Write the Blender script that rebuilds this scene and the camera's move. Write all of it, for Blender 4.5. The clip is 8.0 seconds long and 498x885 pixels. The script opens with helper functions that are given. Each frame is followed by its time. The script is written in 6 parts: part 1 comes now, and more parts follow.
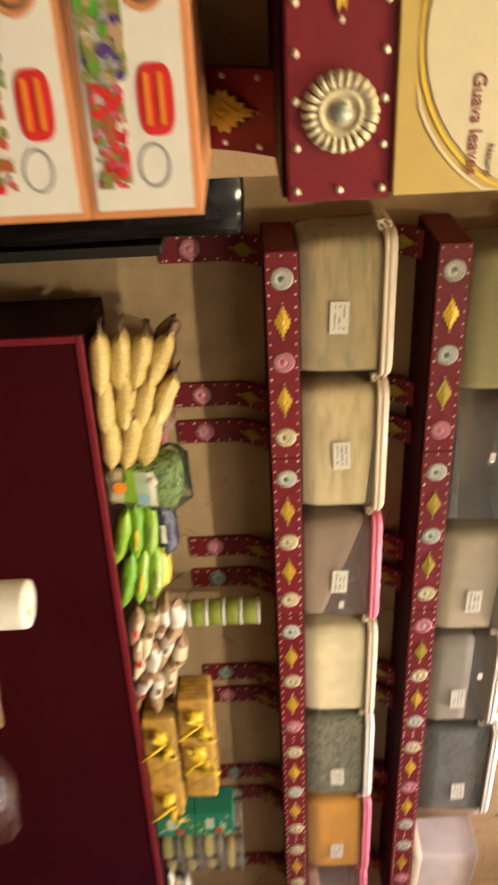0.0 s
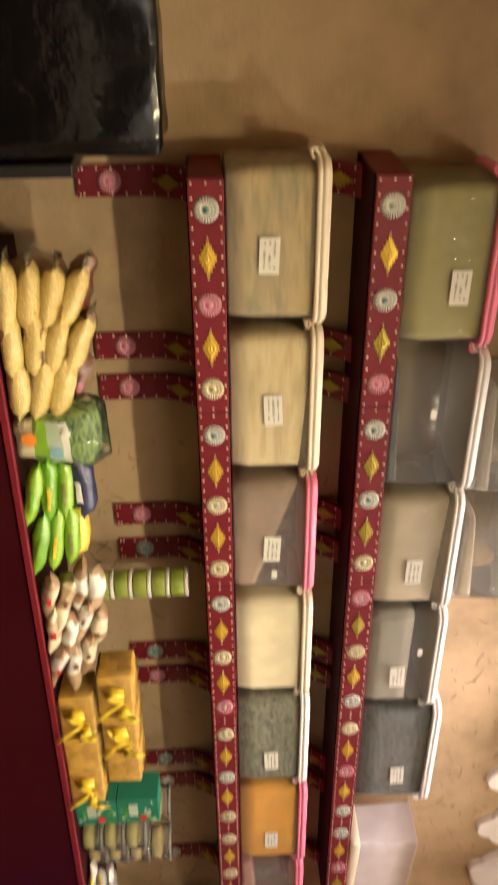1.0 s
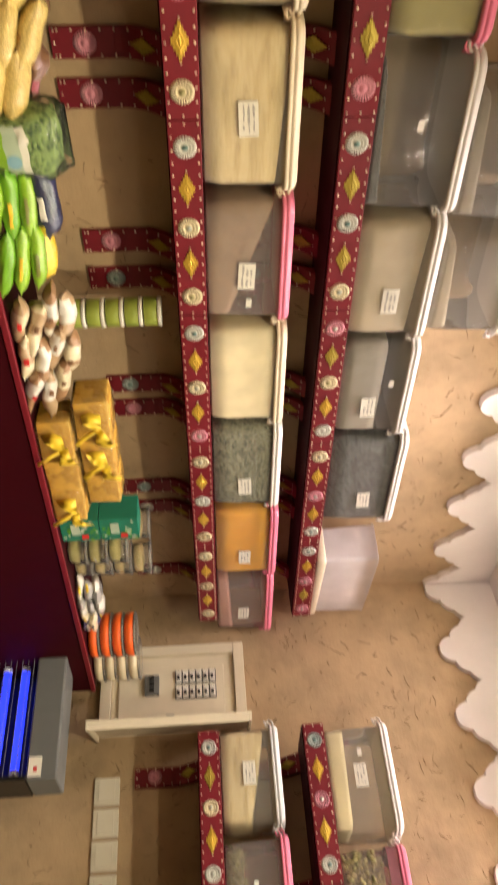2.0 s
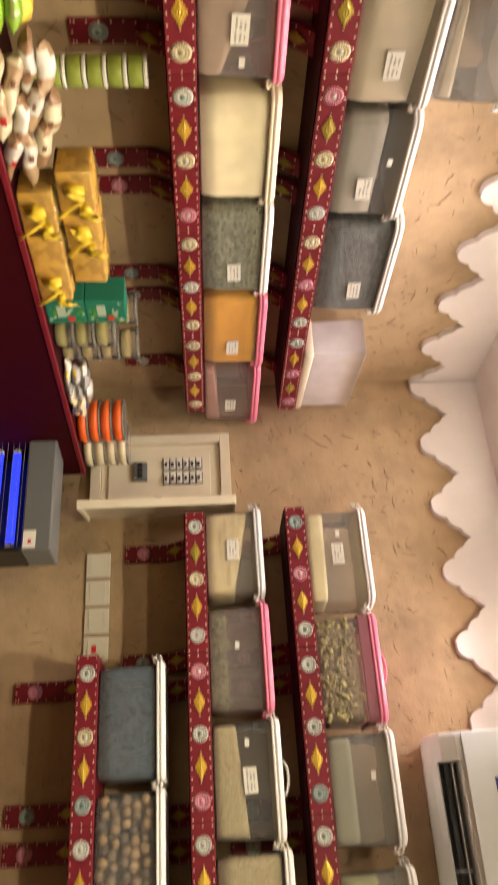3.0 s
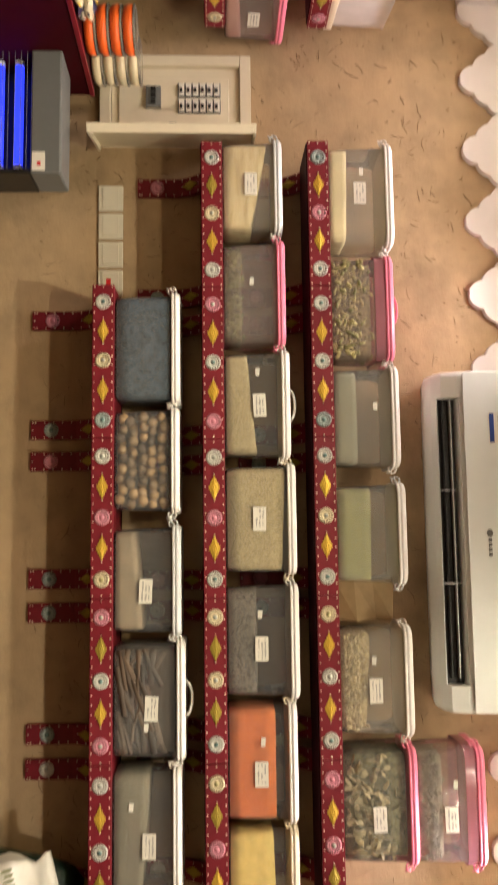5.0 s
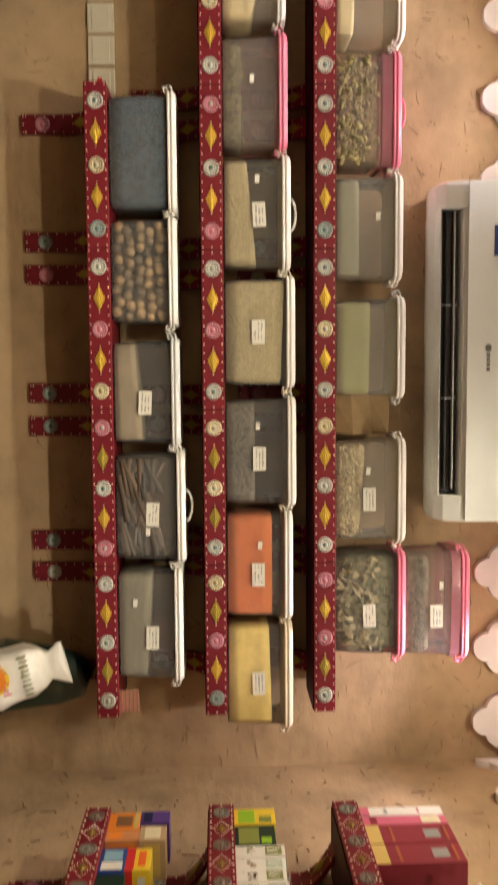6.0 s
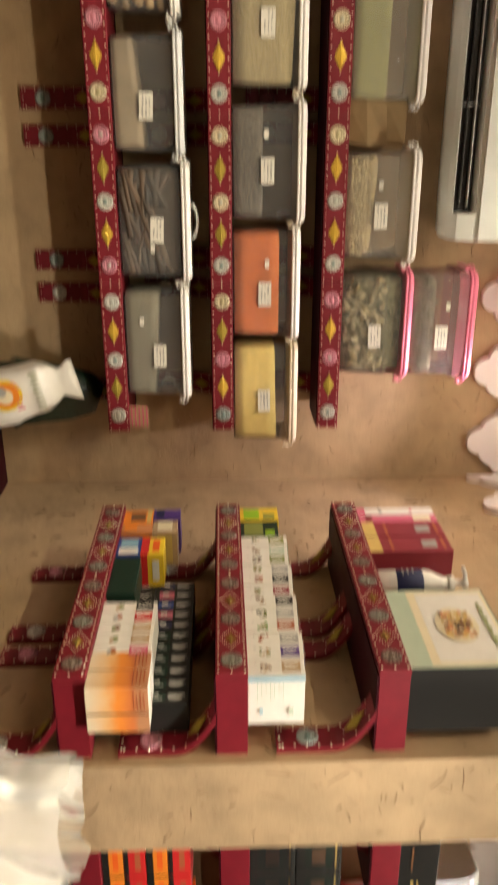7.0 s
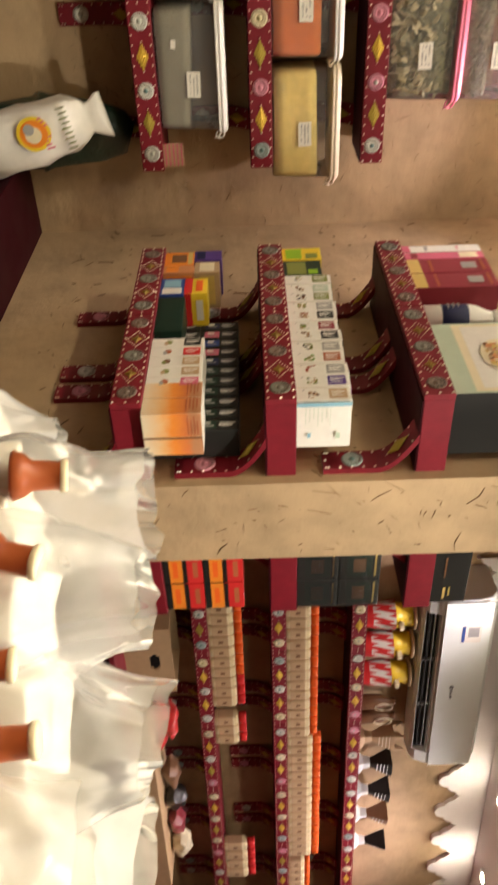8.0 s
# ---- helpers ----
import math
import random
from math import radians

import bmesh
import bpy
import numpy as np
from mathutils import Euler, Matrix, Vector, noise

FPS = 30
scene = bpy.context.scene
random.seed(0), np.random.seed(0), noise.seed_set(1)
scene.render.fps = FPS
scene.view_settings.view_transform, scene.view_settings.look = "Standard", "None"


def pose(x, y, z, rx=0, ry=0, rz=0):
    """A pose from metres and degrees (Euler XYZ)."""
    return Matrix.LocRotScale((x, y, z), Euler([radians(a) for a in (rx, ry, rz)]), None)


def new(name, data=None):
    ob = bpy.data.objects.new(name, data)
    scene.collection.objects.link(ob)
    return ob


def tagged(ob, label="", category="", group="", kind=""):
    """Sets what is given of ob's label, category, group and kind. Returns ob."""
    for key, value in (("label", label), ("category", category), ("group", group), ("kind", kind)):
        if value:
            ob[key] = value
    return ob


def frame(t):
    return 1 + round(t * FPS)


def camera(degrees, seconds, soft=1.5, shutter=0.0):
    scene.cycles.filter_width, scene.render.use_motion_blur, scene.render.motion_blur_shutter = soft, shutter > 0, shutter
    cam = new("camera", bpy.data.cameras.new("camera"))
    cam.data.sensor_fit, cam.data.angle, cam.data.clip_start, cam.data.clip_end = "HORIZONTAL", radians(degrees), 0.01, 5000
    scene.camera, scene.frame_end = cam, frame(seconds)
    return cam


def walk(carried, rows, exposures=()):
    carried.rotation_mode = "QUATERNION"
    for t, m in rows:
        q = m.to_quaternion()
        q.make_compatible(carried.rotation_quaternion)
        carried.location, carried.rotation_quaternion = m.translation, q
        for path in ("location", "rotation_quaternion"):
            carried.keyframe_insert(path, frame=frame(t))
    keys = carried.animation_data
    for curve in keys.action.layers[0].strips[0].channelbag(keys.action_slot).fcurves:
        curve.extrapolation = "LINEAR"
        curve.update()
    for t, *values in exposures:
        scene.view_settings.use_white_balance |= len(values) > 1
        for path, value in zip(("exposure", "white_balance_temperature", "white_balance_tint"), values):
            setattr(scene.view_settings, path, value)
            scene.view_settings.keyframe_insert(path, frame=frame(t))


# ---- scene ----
import itertools
from functools import lru_cache

# ---- camera and its walk: seconds, place, heading, tilt, lean (the camera is held on its side) ----
cam = camera(34.16, 8.0, soft=1.9, shutter=0.5)
WALK = [
    (0.0, -0.212, -0.331, 1.453, 58.66, -0.60, -2.70),
    (0.2, -0.240, -0.278, 1.475, 61.33, 0.69, -1.35),
    (0.4, -0.250, -0.241, 1.487, 62.93, 1.73, -0.90),
    (0.5, -0.257, -0.231, 1.494, 63.00, 1.97, -0.89),
    (0.7, -0.264, -0.207, 1.503, 62.44, 2.37, -1.29),
    (1.0, -0.268, -0.187, 1.517, 58.52, 2.24, -1.96),
    (1.5, -0.257, -0.147, 1.525, 49.42, 2.41, -2.42),
    (2.8, -0.200, -0.071, 1.524, 31.51, 3.65, -2.04),
    (3.0, -0.184, -0.062, 1.525, 28.77, 3.42, -1.87),
    (3.5, -0.159, -0.044, 1.518, 21.88, 2.83, -1.33),
    (4.0, -0.141, -0.031, 1.512, 15.55, 2.42, -0.96),
    (4.5, -0.118, -0.019, 1.502, 11.07, 2.46, -0.51),
    (5.8, -0.005, -0.010, 1.508, -2.42, 2.17, -0.68),
    (6.0, 0.010, -0.012, 1.507, -4.67, 2.25, -0.61),
    (6.5, 0.054, -0.014, 1.504, -12.05, 2.09, -0.43),
    (7.0, 0.111, -0.028, 1.498, -21.81, 1.80, -0.75),
    (7.5, 0.154, -0.060, 1.488, -31.99, 1.54, -1.63),
    (8.0, 0.175, -0.072, 1.457, -37.81, -0.50, -1.75),
]
walk(cam, [(t, pose(x, y, z, 90 + tilt, 0, head) @ pose(0, 0, 0, 0, 0, 90 + lean)) for t, x, y, z, head, tilt, lean in WALK],
     exposures=[(0.0, 0.56), (1.5, 0.62), (3.0, 0.60), (3.5, 0.70), (4.0, 0.82), (4.5, 0.76), (6.0, 0.50), (7.0, 0.48), (8.0, 0.32)])

# ---- world and lamps ----
world = bpy.data.worlds.new("world")
scene.world = world
world.use_nodes = True
world.node_tree.nodes["Background"].inputs[0].default_value = (1.0, 0.80, 0.60, 1)
world.node_tree.nodes["Background"].inputs[1].default_value = 0.012

CEILING = 2.56
WALL_A, WALL_B, WALL_C = -1.83, 2.49, 1.255
AMBER, WARM, ROSY = (1.0, 0.81, 0.45), (1.0, 0.92, 0.70), (1.0, 0.85, 0.92)
# ceiling downlights and added fill lamps: x, y, watts, cone degrees, tint
DOWNLIGHTS_AND_FILLS = [
    (-1.50, 0.98, 6.5, 125, ROSY), (-1.50, 1.55, 9.5, 135, ROSY), (-1.44, 2.10, 5.5, 140, ROSY), (-0.78, 2.15, 7.5, 140, ROSY), (0.94, 2.16, 19, 88, ROSY),
    # next row: 1.5, 2.5 and 6.5 W are unseen fills that lift dark areas
    (-0.95, 0.40, 1.5, 160, AMBER), (0.30, 0.30, 2.5, 164, AMBER), (-0.90, 1.45, 6.5, 135, WARM), (0.72, 1.72, 4, 150, WARM), (-0.34, 0.26, 34, 155, AMBER),
    # next row: 27 W is an unseen lamp added to brighten the near-wall boxes
    (0.36, 1.80, 4.5, 160, WARM), (-0.34, 1.02, 46, 150, WARM), (0.88, 1.05, 2.5, 160, WARM), (-0.12, -0.74, 27, 150, AMBER),
    # unseen additions: 92 W whitens the bags, 13 to 44 W brighten the bay
    (1.235, 0.30, 92, 150, (1.0, 0.93, 0.80)), (2.3, 0.85, 13, 160, WARM), (3.6, 0.80, 18, 160, WARM), (2.6, 1.80, 11, 130, ROSY), (3.90, 1.90, 1.0, 150, ROSY), (4.55, 1.84, 1.0, 150, ROSY), (3.6, 1.25, 28, 150, ROSY), (4.35, 1.50, 44, 140, ROSY),
]


# ---- materials ----
def material(name):
    m = bpy.data.materials.new(name)
    m.use_nodes = True
    n = m.node_tree.nodes
    return m, n, m.node_tree.links, n["Principled BSDF"]


def scaled(nodes, links, scale, stretch=(1, 1, 1)):
    co = nodes.new("ShaderNodeTexCoord")
    mp = nodes.new("ShaderNodeMapping")
    mp.inputs["Scale"].default_value = [scale * s for s in stretch]
    links.new(co.outputs["Object"], mp.inputs[0])
    return mp.outputs[0]


def noise_node(nodes, links, vector, scale=1.0, detail=4, rough=0.6):
    t = nodes.new("ShaderNodeTexNoise")
    t.inputs["Scale"].default_value = scale
    t.inputs["Detail"].default_value = detail
    t.inputs["Roughness"].default_value = rough
    links.new(vector, t.inputs["Vector"])
    return t.outputs["Fac"]


def ramp(nodes, links, fac, stops):
    r = nodes.new("ShaderNodeValToRGB")
    e = r.color_ramp.elements
    while len(e) < len(stops):
        e.new(0.5)
    for el, (p, c) in zip(e, stops):
        el.position, el.color = p, (*c, 1)
    links.new(fac, r.inputs[0])
    return r.outputs[0]


def bump(nodes, links, height, bsdf, strength, distance):
    b = nodes.new("ShaderNodeBump")
    b.inputs["Strength"].default_value, b.inputs["Distance"].default_value = strength, distance
    links.new(height, b.inputs["Height"])
    links.new(b.outputs[0], bsdf.inputs["Normal"])


def shade(c, k):
    return tuple(min(1, v * k) for v in c)


def grained(name, color, scale=30, contrast=0.25, rough=0.6, relief=0.3, depth=0.002, metal=0.0, stretch=(1, 1, 1), coat=0.0):
    """A surface with grain at two scales, uneven gloss and a fine relief."""
    m, n, l, b = material(name)
    v = scaled(n, l, 1, stretch)
    fine, broad = noise_node(n, l, v, scale), noise_node(n, l, v, scale / 9, 3)
    mix = n.new("ShaderNodeMath")
    mix.operation = "ADD"
    l.new(fine, mix.inputs[0]), l.new(broad, mix.inputs[1])
    half = n.new("ShaderNodeMath")
    half.operation, half.inputs[1].default_value = "MULTIPLY", 0.5
    l.new(mix.outputs[0], half.inputs[0])
    l.new(ramp(n, l, half.outputs[0], [(0.3, shade(color, 1 - contrast)), (0.7, shade(color, 1 + contrast))]), b.inputs["Base Color"])
    l.new(ramp(n, l, broad, [(0.3, (rough * 0.8,) * 3), (0.7, (min(1, rough * 1.2),) * 3)]), b.inputs["Roughness"])
    b.inputs["Metallic"].default_value = metal
    b.inputs["Specular IOR Level"].default_value = 0.35
    b.inputs["Coat Weight"].default_value = coat
    if relief:
        bump(n, l, fine, b, relief, depth)
    return m


def granular(name, light, dark, scale, rough=0.85, depth=0.0018):
    """Seeds, grains and chopped leaves: cells of several tints with relief."""
    m, n, l, b = material(name)
    v = scaled(n, l, 1)
    c = n.new("ShaderNodeTexVoronoi")
    c.inputs["Scale"].default_value = scale
    l.new(v, c.inputs["Vector"])
    sep = n.new("ShaderNodeSeparateColor")
    l.new(c.outputs["Color"], sep.inputs[0])
    l.new(ramp(n, l, sep.outputs[0], [(0.1, dark), (0.55, light), (0.95, shade(light, 1.25))]), b.inputs["Base Color"])
    b.inputs["Roughness"].default_value = rough
    inv = n.new("ShaderNodeMath")
    inv.operation, inv.inputs[0].default_value = "SUBTRACT", 1.0
    l.new(c.outputs["Distance"], inv.inputs[1])
    bump(n, l, inv.outputs[0], b, 0.7, depth)
    return m


def clear_plastic(name, tint, haze, gloss=0.035, ior=1.45, wave=0.12):
    """Thin clear or milky plastic: light goes straight through, dimmed by the tint, with some haze and a glossy skin."""
    m, n, l, b = material(name)
    t = n.new("ShaderNodeBsdfTransparent")
    t.inputs[0].default_value = (*tint, 1)
    b.inputs["Base Color"].default_value = (*shade(tint, 0.8), 1)
    b.inputs["Roughness"].default_value = 0.45
    b.inputs["Specular IOR Level"].default_value = 0.2
    scuff = noise_node(n, l, scaled(n, l, 1), 9, 5)
    amount = n.new("ShaderNodeMapRange")
    amount.inputs["From Min"].default_value, amount.inputs["From Max"].default_value = 0.35, 0.75
    amount.inputs["To Min"].default_value, amount.inputs["To Max"].default_value = haze * 0.88, haze * 1.12
    l.new(scuff, amount.inputs[0])
    a = n.new("ShaderNodeMixShader")
    l.new(amount.outputs[0], a.inputs[0]), l.new(t.outputs[0], a.inputs[1]), l.new(b.outputs[0], a.inputs[2])
    g = n.new("ShaderNodeBsdfGlossy")
    g.inputs["Roughness"].default_value = gloss
    f = n.new("ShaderNodeFresnel")
    f.inputs[0].default_value = ior
    if wave:
        wb = n.new("ShaderNodeBump")
        wb.inputs["Strength"].default_value, wb.inputs["Distance"].default_value = wave, 0.02
        l.new(noise_node(n, l, scaled(n, l, 1), 12, 2), wb.inputs["Height"])
        l.new(wb.outputs[0], g.inputs["Normal"])
    s = n.new("ShaderNodeMixShader")
    l.new(f.outputs[0], s.inputs[0]), l.new(a.outputs[0], s.inputs[1]), l.new(g.outputs[0], s.inputs[2])
    l.new(s.outputs[0], n["Material Output"].inputs[0])
    return m


def glowing(name, color, strength):
    m, n, l, b = material(name)
    b.inputs["Base Color"].default_value = (*color, 1)
    b.inputs["Emission Color"].default_value = (*color, 1)
    b.inputs["Emission Strength"].default_value = strength
    return m


def plaster(name, color, crack=0.65):
    """Rough hand-trowelled mud plaster with broad tone changes, trowel ridges and fine grit."""
    m, n, l, b = material(name)
    v = scaled(n, l, 1)
    broad, mid, fine = noise_node(n, l, v, 1.6, 4), noise_node(n, l, v, 9, 5), noise_node(n, l, v, 120, 3)
    tone = n.new("ShaderNodeMix")
    tone.data_type = "FLOAT"
    tone.inputs[0].default_value = 0.45
    l.new(broad, tone.inputs[2]), l.new(mid, tone.inputs[3])
    l.new(ramp(n, l, tone.outputs[0], [(0.32, shade(color, 0.66)), (0.5, color), (0.70, shade(color, 1.2))]), b.inputs["Base Color"])
    b.inputs["Roughness"].default_value = 0.8
    ridge = noise_node(n, l, scaled(n, l, 1, (1, 1, 1.6)), 7, 6, 0.55)
    total = n.new("ShaderNodeMath")
    total.operation, total.inputs[1].default_value = "MULTIPLY_ADD", 0.10
    l.new(fine, total.inputs[0]), l.new(ridge, total.inputs[2])
    bump(n, l, total.outputs[0], b, crack, 0.012)
    return m


M = {
    "plaster": plaster("mud_plaster", (0.435, 0.305, 0.172)),
    "gypsum": grained("white_gypsum", (0.80, 0.745, 0.735), 14, 0.05, 0.6, 0.15),
    "straw": grained("straw", (0.19, 0.115, 0.06), 60, 0.4, 0.9),
    "floor": grained("floor_tile", (0.11, 0.065, 0.042), 12, 0.12, 0.35),
    "burgundy": grained("burgundy_lacquer", (0.175, 0.008, 0.017), 35, 0.2, 0.55, 0.12, 0.001),
    # the lacquer above, darkened to carry the shade on the counter's front
    "burgundy_deep": grained("shaded_burgundy_panel", (0.038, 0.0006, 0.0035), 25, 0.2, 0.6, 0.1, 0.001),
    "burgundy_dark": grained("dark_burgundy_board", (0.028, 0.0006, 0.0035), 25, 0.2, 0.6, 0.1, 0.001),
    "brass": grained("brass_stud", (0.86, 0.76, 0.58), 200, 0.15, 0.42, 0.1, 0.0005, metal=0.6),
    "silver": grained("silvered_rosette", (0.56, 0.56, 0.50), 300, 0.3, 0.55, 0.2, 0.0005, metal=0.35),
    "pink_metal": grained("pink_rosette", (0.58, 0.24, 0.30), 300, 0.3, 0.55, 0.2, 0.0005, metal=0.3),
    "gold": grained("gilt_rosette", (0.66, 0.58, 0.38), 300, 0.25, 0.48, 0.2, 0.0005, metal=0.45),
    "eye_grey": grained("grey_rosette_eye", (0.36, 0.38, 0.33), 300, 0.3, 0.4, 0.2, 0.0005, metal=0.4),
    "eye_teal": grained("teal_rosette_eye", (0.13, 0.21, 0.20), 300, 0.3, 0.4, 0.2, 0.0005, metal=0.4),
    "eye_olive": grained("olive_rosette_eye", (0.34, 0.31, 0.15), 300, 0.3, 0.4, 0.2, 0.0005, metal=0.4),
    "teal_metal": grained("greenish_rosette", (0.32, 0.38, 0.36), 300, 0.3, 0.55, 0.2, 0.0005, metal=0.35),
    "tarnish": grained("dark_recess", (0.085, 0.05, 0.04), 300, 0.3, 0.6),
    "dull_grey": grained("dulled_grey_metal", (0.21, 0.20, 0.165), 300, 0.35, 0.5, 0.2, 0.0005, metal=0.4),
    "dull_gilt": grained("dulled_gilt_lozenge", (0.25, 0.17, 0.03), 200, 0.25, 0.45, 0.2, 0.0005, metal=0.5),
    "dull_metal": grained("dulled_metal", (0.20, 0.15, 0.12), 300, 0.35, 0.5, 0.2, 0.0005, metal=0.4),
    "yellow_gilt": grained("yellow_gilt_lozenge", (0.66, 0.44, 0.06), 200, 0.3, 0.36, 0.2, 0.0005, metal=0.5),
    "olive_gilt": grained("olive_gilt_lozenge", (0.40, 0.31, 0.05), 200, 0.25, 0.45, 0.2, 0.0005, metal=0.5),
    "clear": clear_plastic("clear_plastic", (0.92, 0.93, 0.93), 0.105),
    "milky": clear_plastic("milky_plastic", (0.94, 0.90, 0.81), 0.22, 0.04),
    "cloudy": clear_plastic("cloudy_plastic", (0.86, 0.85, 0.80), 0.22, 0.04),
    "rosy": clear_plastic("rosy_plastic", (0.90, 0.79, 0.77), 0.20, 0.04),
    "amber_fin": clear_plastic("amber_film_end", (0.80, 0.66, 0.40), 0.22, 0.10),
    "frosted": clear_plastic("frosted_plastic", (1.0, 0.95, 0.97), 0.80, 0.22),
    "pink_clear": clear_plastic("pink_clear_plastic", (0.95, 0.42, 0.52), 0.35, 0.06),
    "wrap": clear_plastic("clear_wrap", (0.95, 0.94, 0.90), 0.03, 0.08, 1.4, 0.5),
    "film": clear_plastic("thin_bag_film", (0.99, 0.98, 0.97), 0.34, 0.15, 1.40, 0.30),
    "milkfilm": clear_plastic("milky_bag_film", (0.96, 0.95, 0.93), 0.58, 0.20, 1.38, 0.25),
    "lid_white": grained("white_lid_plastic", (0.80, 0.78, 0.74), 40, 0.04, 0.35, 0.05),
    "lid_cream": grained("cream_lid_plastic", (0.78, 0.68, 0.52), 40, 0.05, 0.35, 0.05),
    "lid_pink": grained("pink_lid_plastic", (0.82, 0.22, 0.34), 40, 0.06, 0.35, 0.05),
    "lid_grey": grained("grey_lid_plastic", (0.62, 0.64, 0.64), 40, 0.05, 0.35, 0.05),
    "paper": grained("label_paper", (0.78, 0.75, 0.66), 60, 0.06, 0.7),
    "ink": grained("faded_ink", (0.36, 0.34, 0.31), 80, 0.2, 0.6),
    "black_film": grained("black_film", (0.005, 0.005, 0.005), 14, 0.3, 0.14, 0.35, 0.008),
    "black": grained("black_plastic", (0.018, 0.017, 0.016), 60, 0.25, 0.4),
    "grey_metal": grained("grey_painted_steel", (0.15, 0.155, 0.15), 40, 0.08, 0.4, 0.05),
    "ac_white": grained("white_appliance_plastic", (0.78, 0.82, 0.78), 20, 0.03, 0.34, 0.03),
    "ac_grey": grained("grey_appliance_plastic", (0.42, 0.43, 0.43), 20, 0.05, 0.4, 0.03),
    "panel_cream": grained("cream_enamel", (0.74, 0.66, 0.50), 25, 0.05, 0.4, 0.05),
    "switch": grained("ivory_switch_plastic", (0.74, 0.69, 0.56), 30, 0.04, 0.4, 0.05),
    "card": grained("brown_cardboard", (0.42, 0.28, 0.15), 40, 0.12, 0.8, 0.2),
    "kraft": grained("brown_kraft_paper", (0.25, 0.165, 0.075), 30, 0.2, 0.7, 0.3, 0.003),
    "twine": grained("knotted_tie", (0.62, 0.48, 0.34), 90, 0.25, 0.8),
    "tube": glowing("violet_tube", (0.025, 0.045, 1.0), 1.1),
    "lamp": glowing("downlight_face", (1.0, 0.86, 0.66), 240.0),
}
PAINTS = {
    "white": (0.76, 0.73, 0.66), "cream": (0.76, 0.67, 0.46), "orange": (0.80, 0.25, 0.03), "deep_orange": (0.82, 0.13, 0.02), "red": (0.62, 0.03, 0.03),
    "yellow": (0.82, 0.58, 0.04), "green": (0.10, 0.34, 0.03), "lime": (0.27, 0.50, 0.025), "dark_green": (0.008, 0.030, 0.020), "blue": (0.03, 0.07, 0.28),
    "navy": (0.015, 0.02, 0.07), "sky": (0.25, 0.45, 0.55), "purple": (0.10, 0.05, 0.24), "pink": (0.62, 0.14, 0.22), "maroon": (0.27, 0.035, 0.05),
    "mint": (0.46, 0.55, 0.42), "brown": (0.20, 0.10, 0.05), "tan": (0.48, 0.33, 0.19), "charcoal": (0.016, 0.016, 0.015), "teal": (0.02, 0.20, 0.13),
    "olive": (0.22, 0.25, 0.06), "paper": (0.78, 0.72, 0.60), "tin_green": (0.29, 0.35, 0.06), "pale_brown": (0.36, 0.21, 0.11), "leaf": (0.16, 0.40, 0.015), "terracotta": (0.42, 0.12, 0.05), "clay": (0.36, 0.088, 0.028), "copper": (0.62, 0.26, 0.11), "gilt": (0.62, 0.45, 0.14), "grey": (0.36, 0.35, 0.33),
}
for k, c in PAINTS.items():
    M["p_" + k] = grained("printed_" + k, c, 45, 0.08, 0.38, 0.06, 0.001)


def faded(name, stops):
    """Printed card whose colours run into one another from its lower to its upper edge."""
    m, n, l, b = material(name)
    co = n.new("ShaderNodeTexCoord")
    split = n.new("ShaderNodeSeparateXYZ")
    l.new(co.outputs["Generated"], split.inputs[0])
    add = n.new("ShaderNodeMath")
    add.operation = "MULTIPLY_ADD"
    add.inputs[1].default_value = 0.22
    l.new(noise_node(n, l, scaled(n, l, 1), 60, 3), add.inputs[0]), l.new(split.outputs["Z"], add.inputs[2])
    l.new(ramp(n, l, add.outputs[0], stops), b.inputs["Base Color"])
    b.inputs["Roughness"].default_value = 0.4
    return m


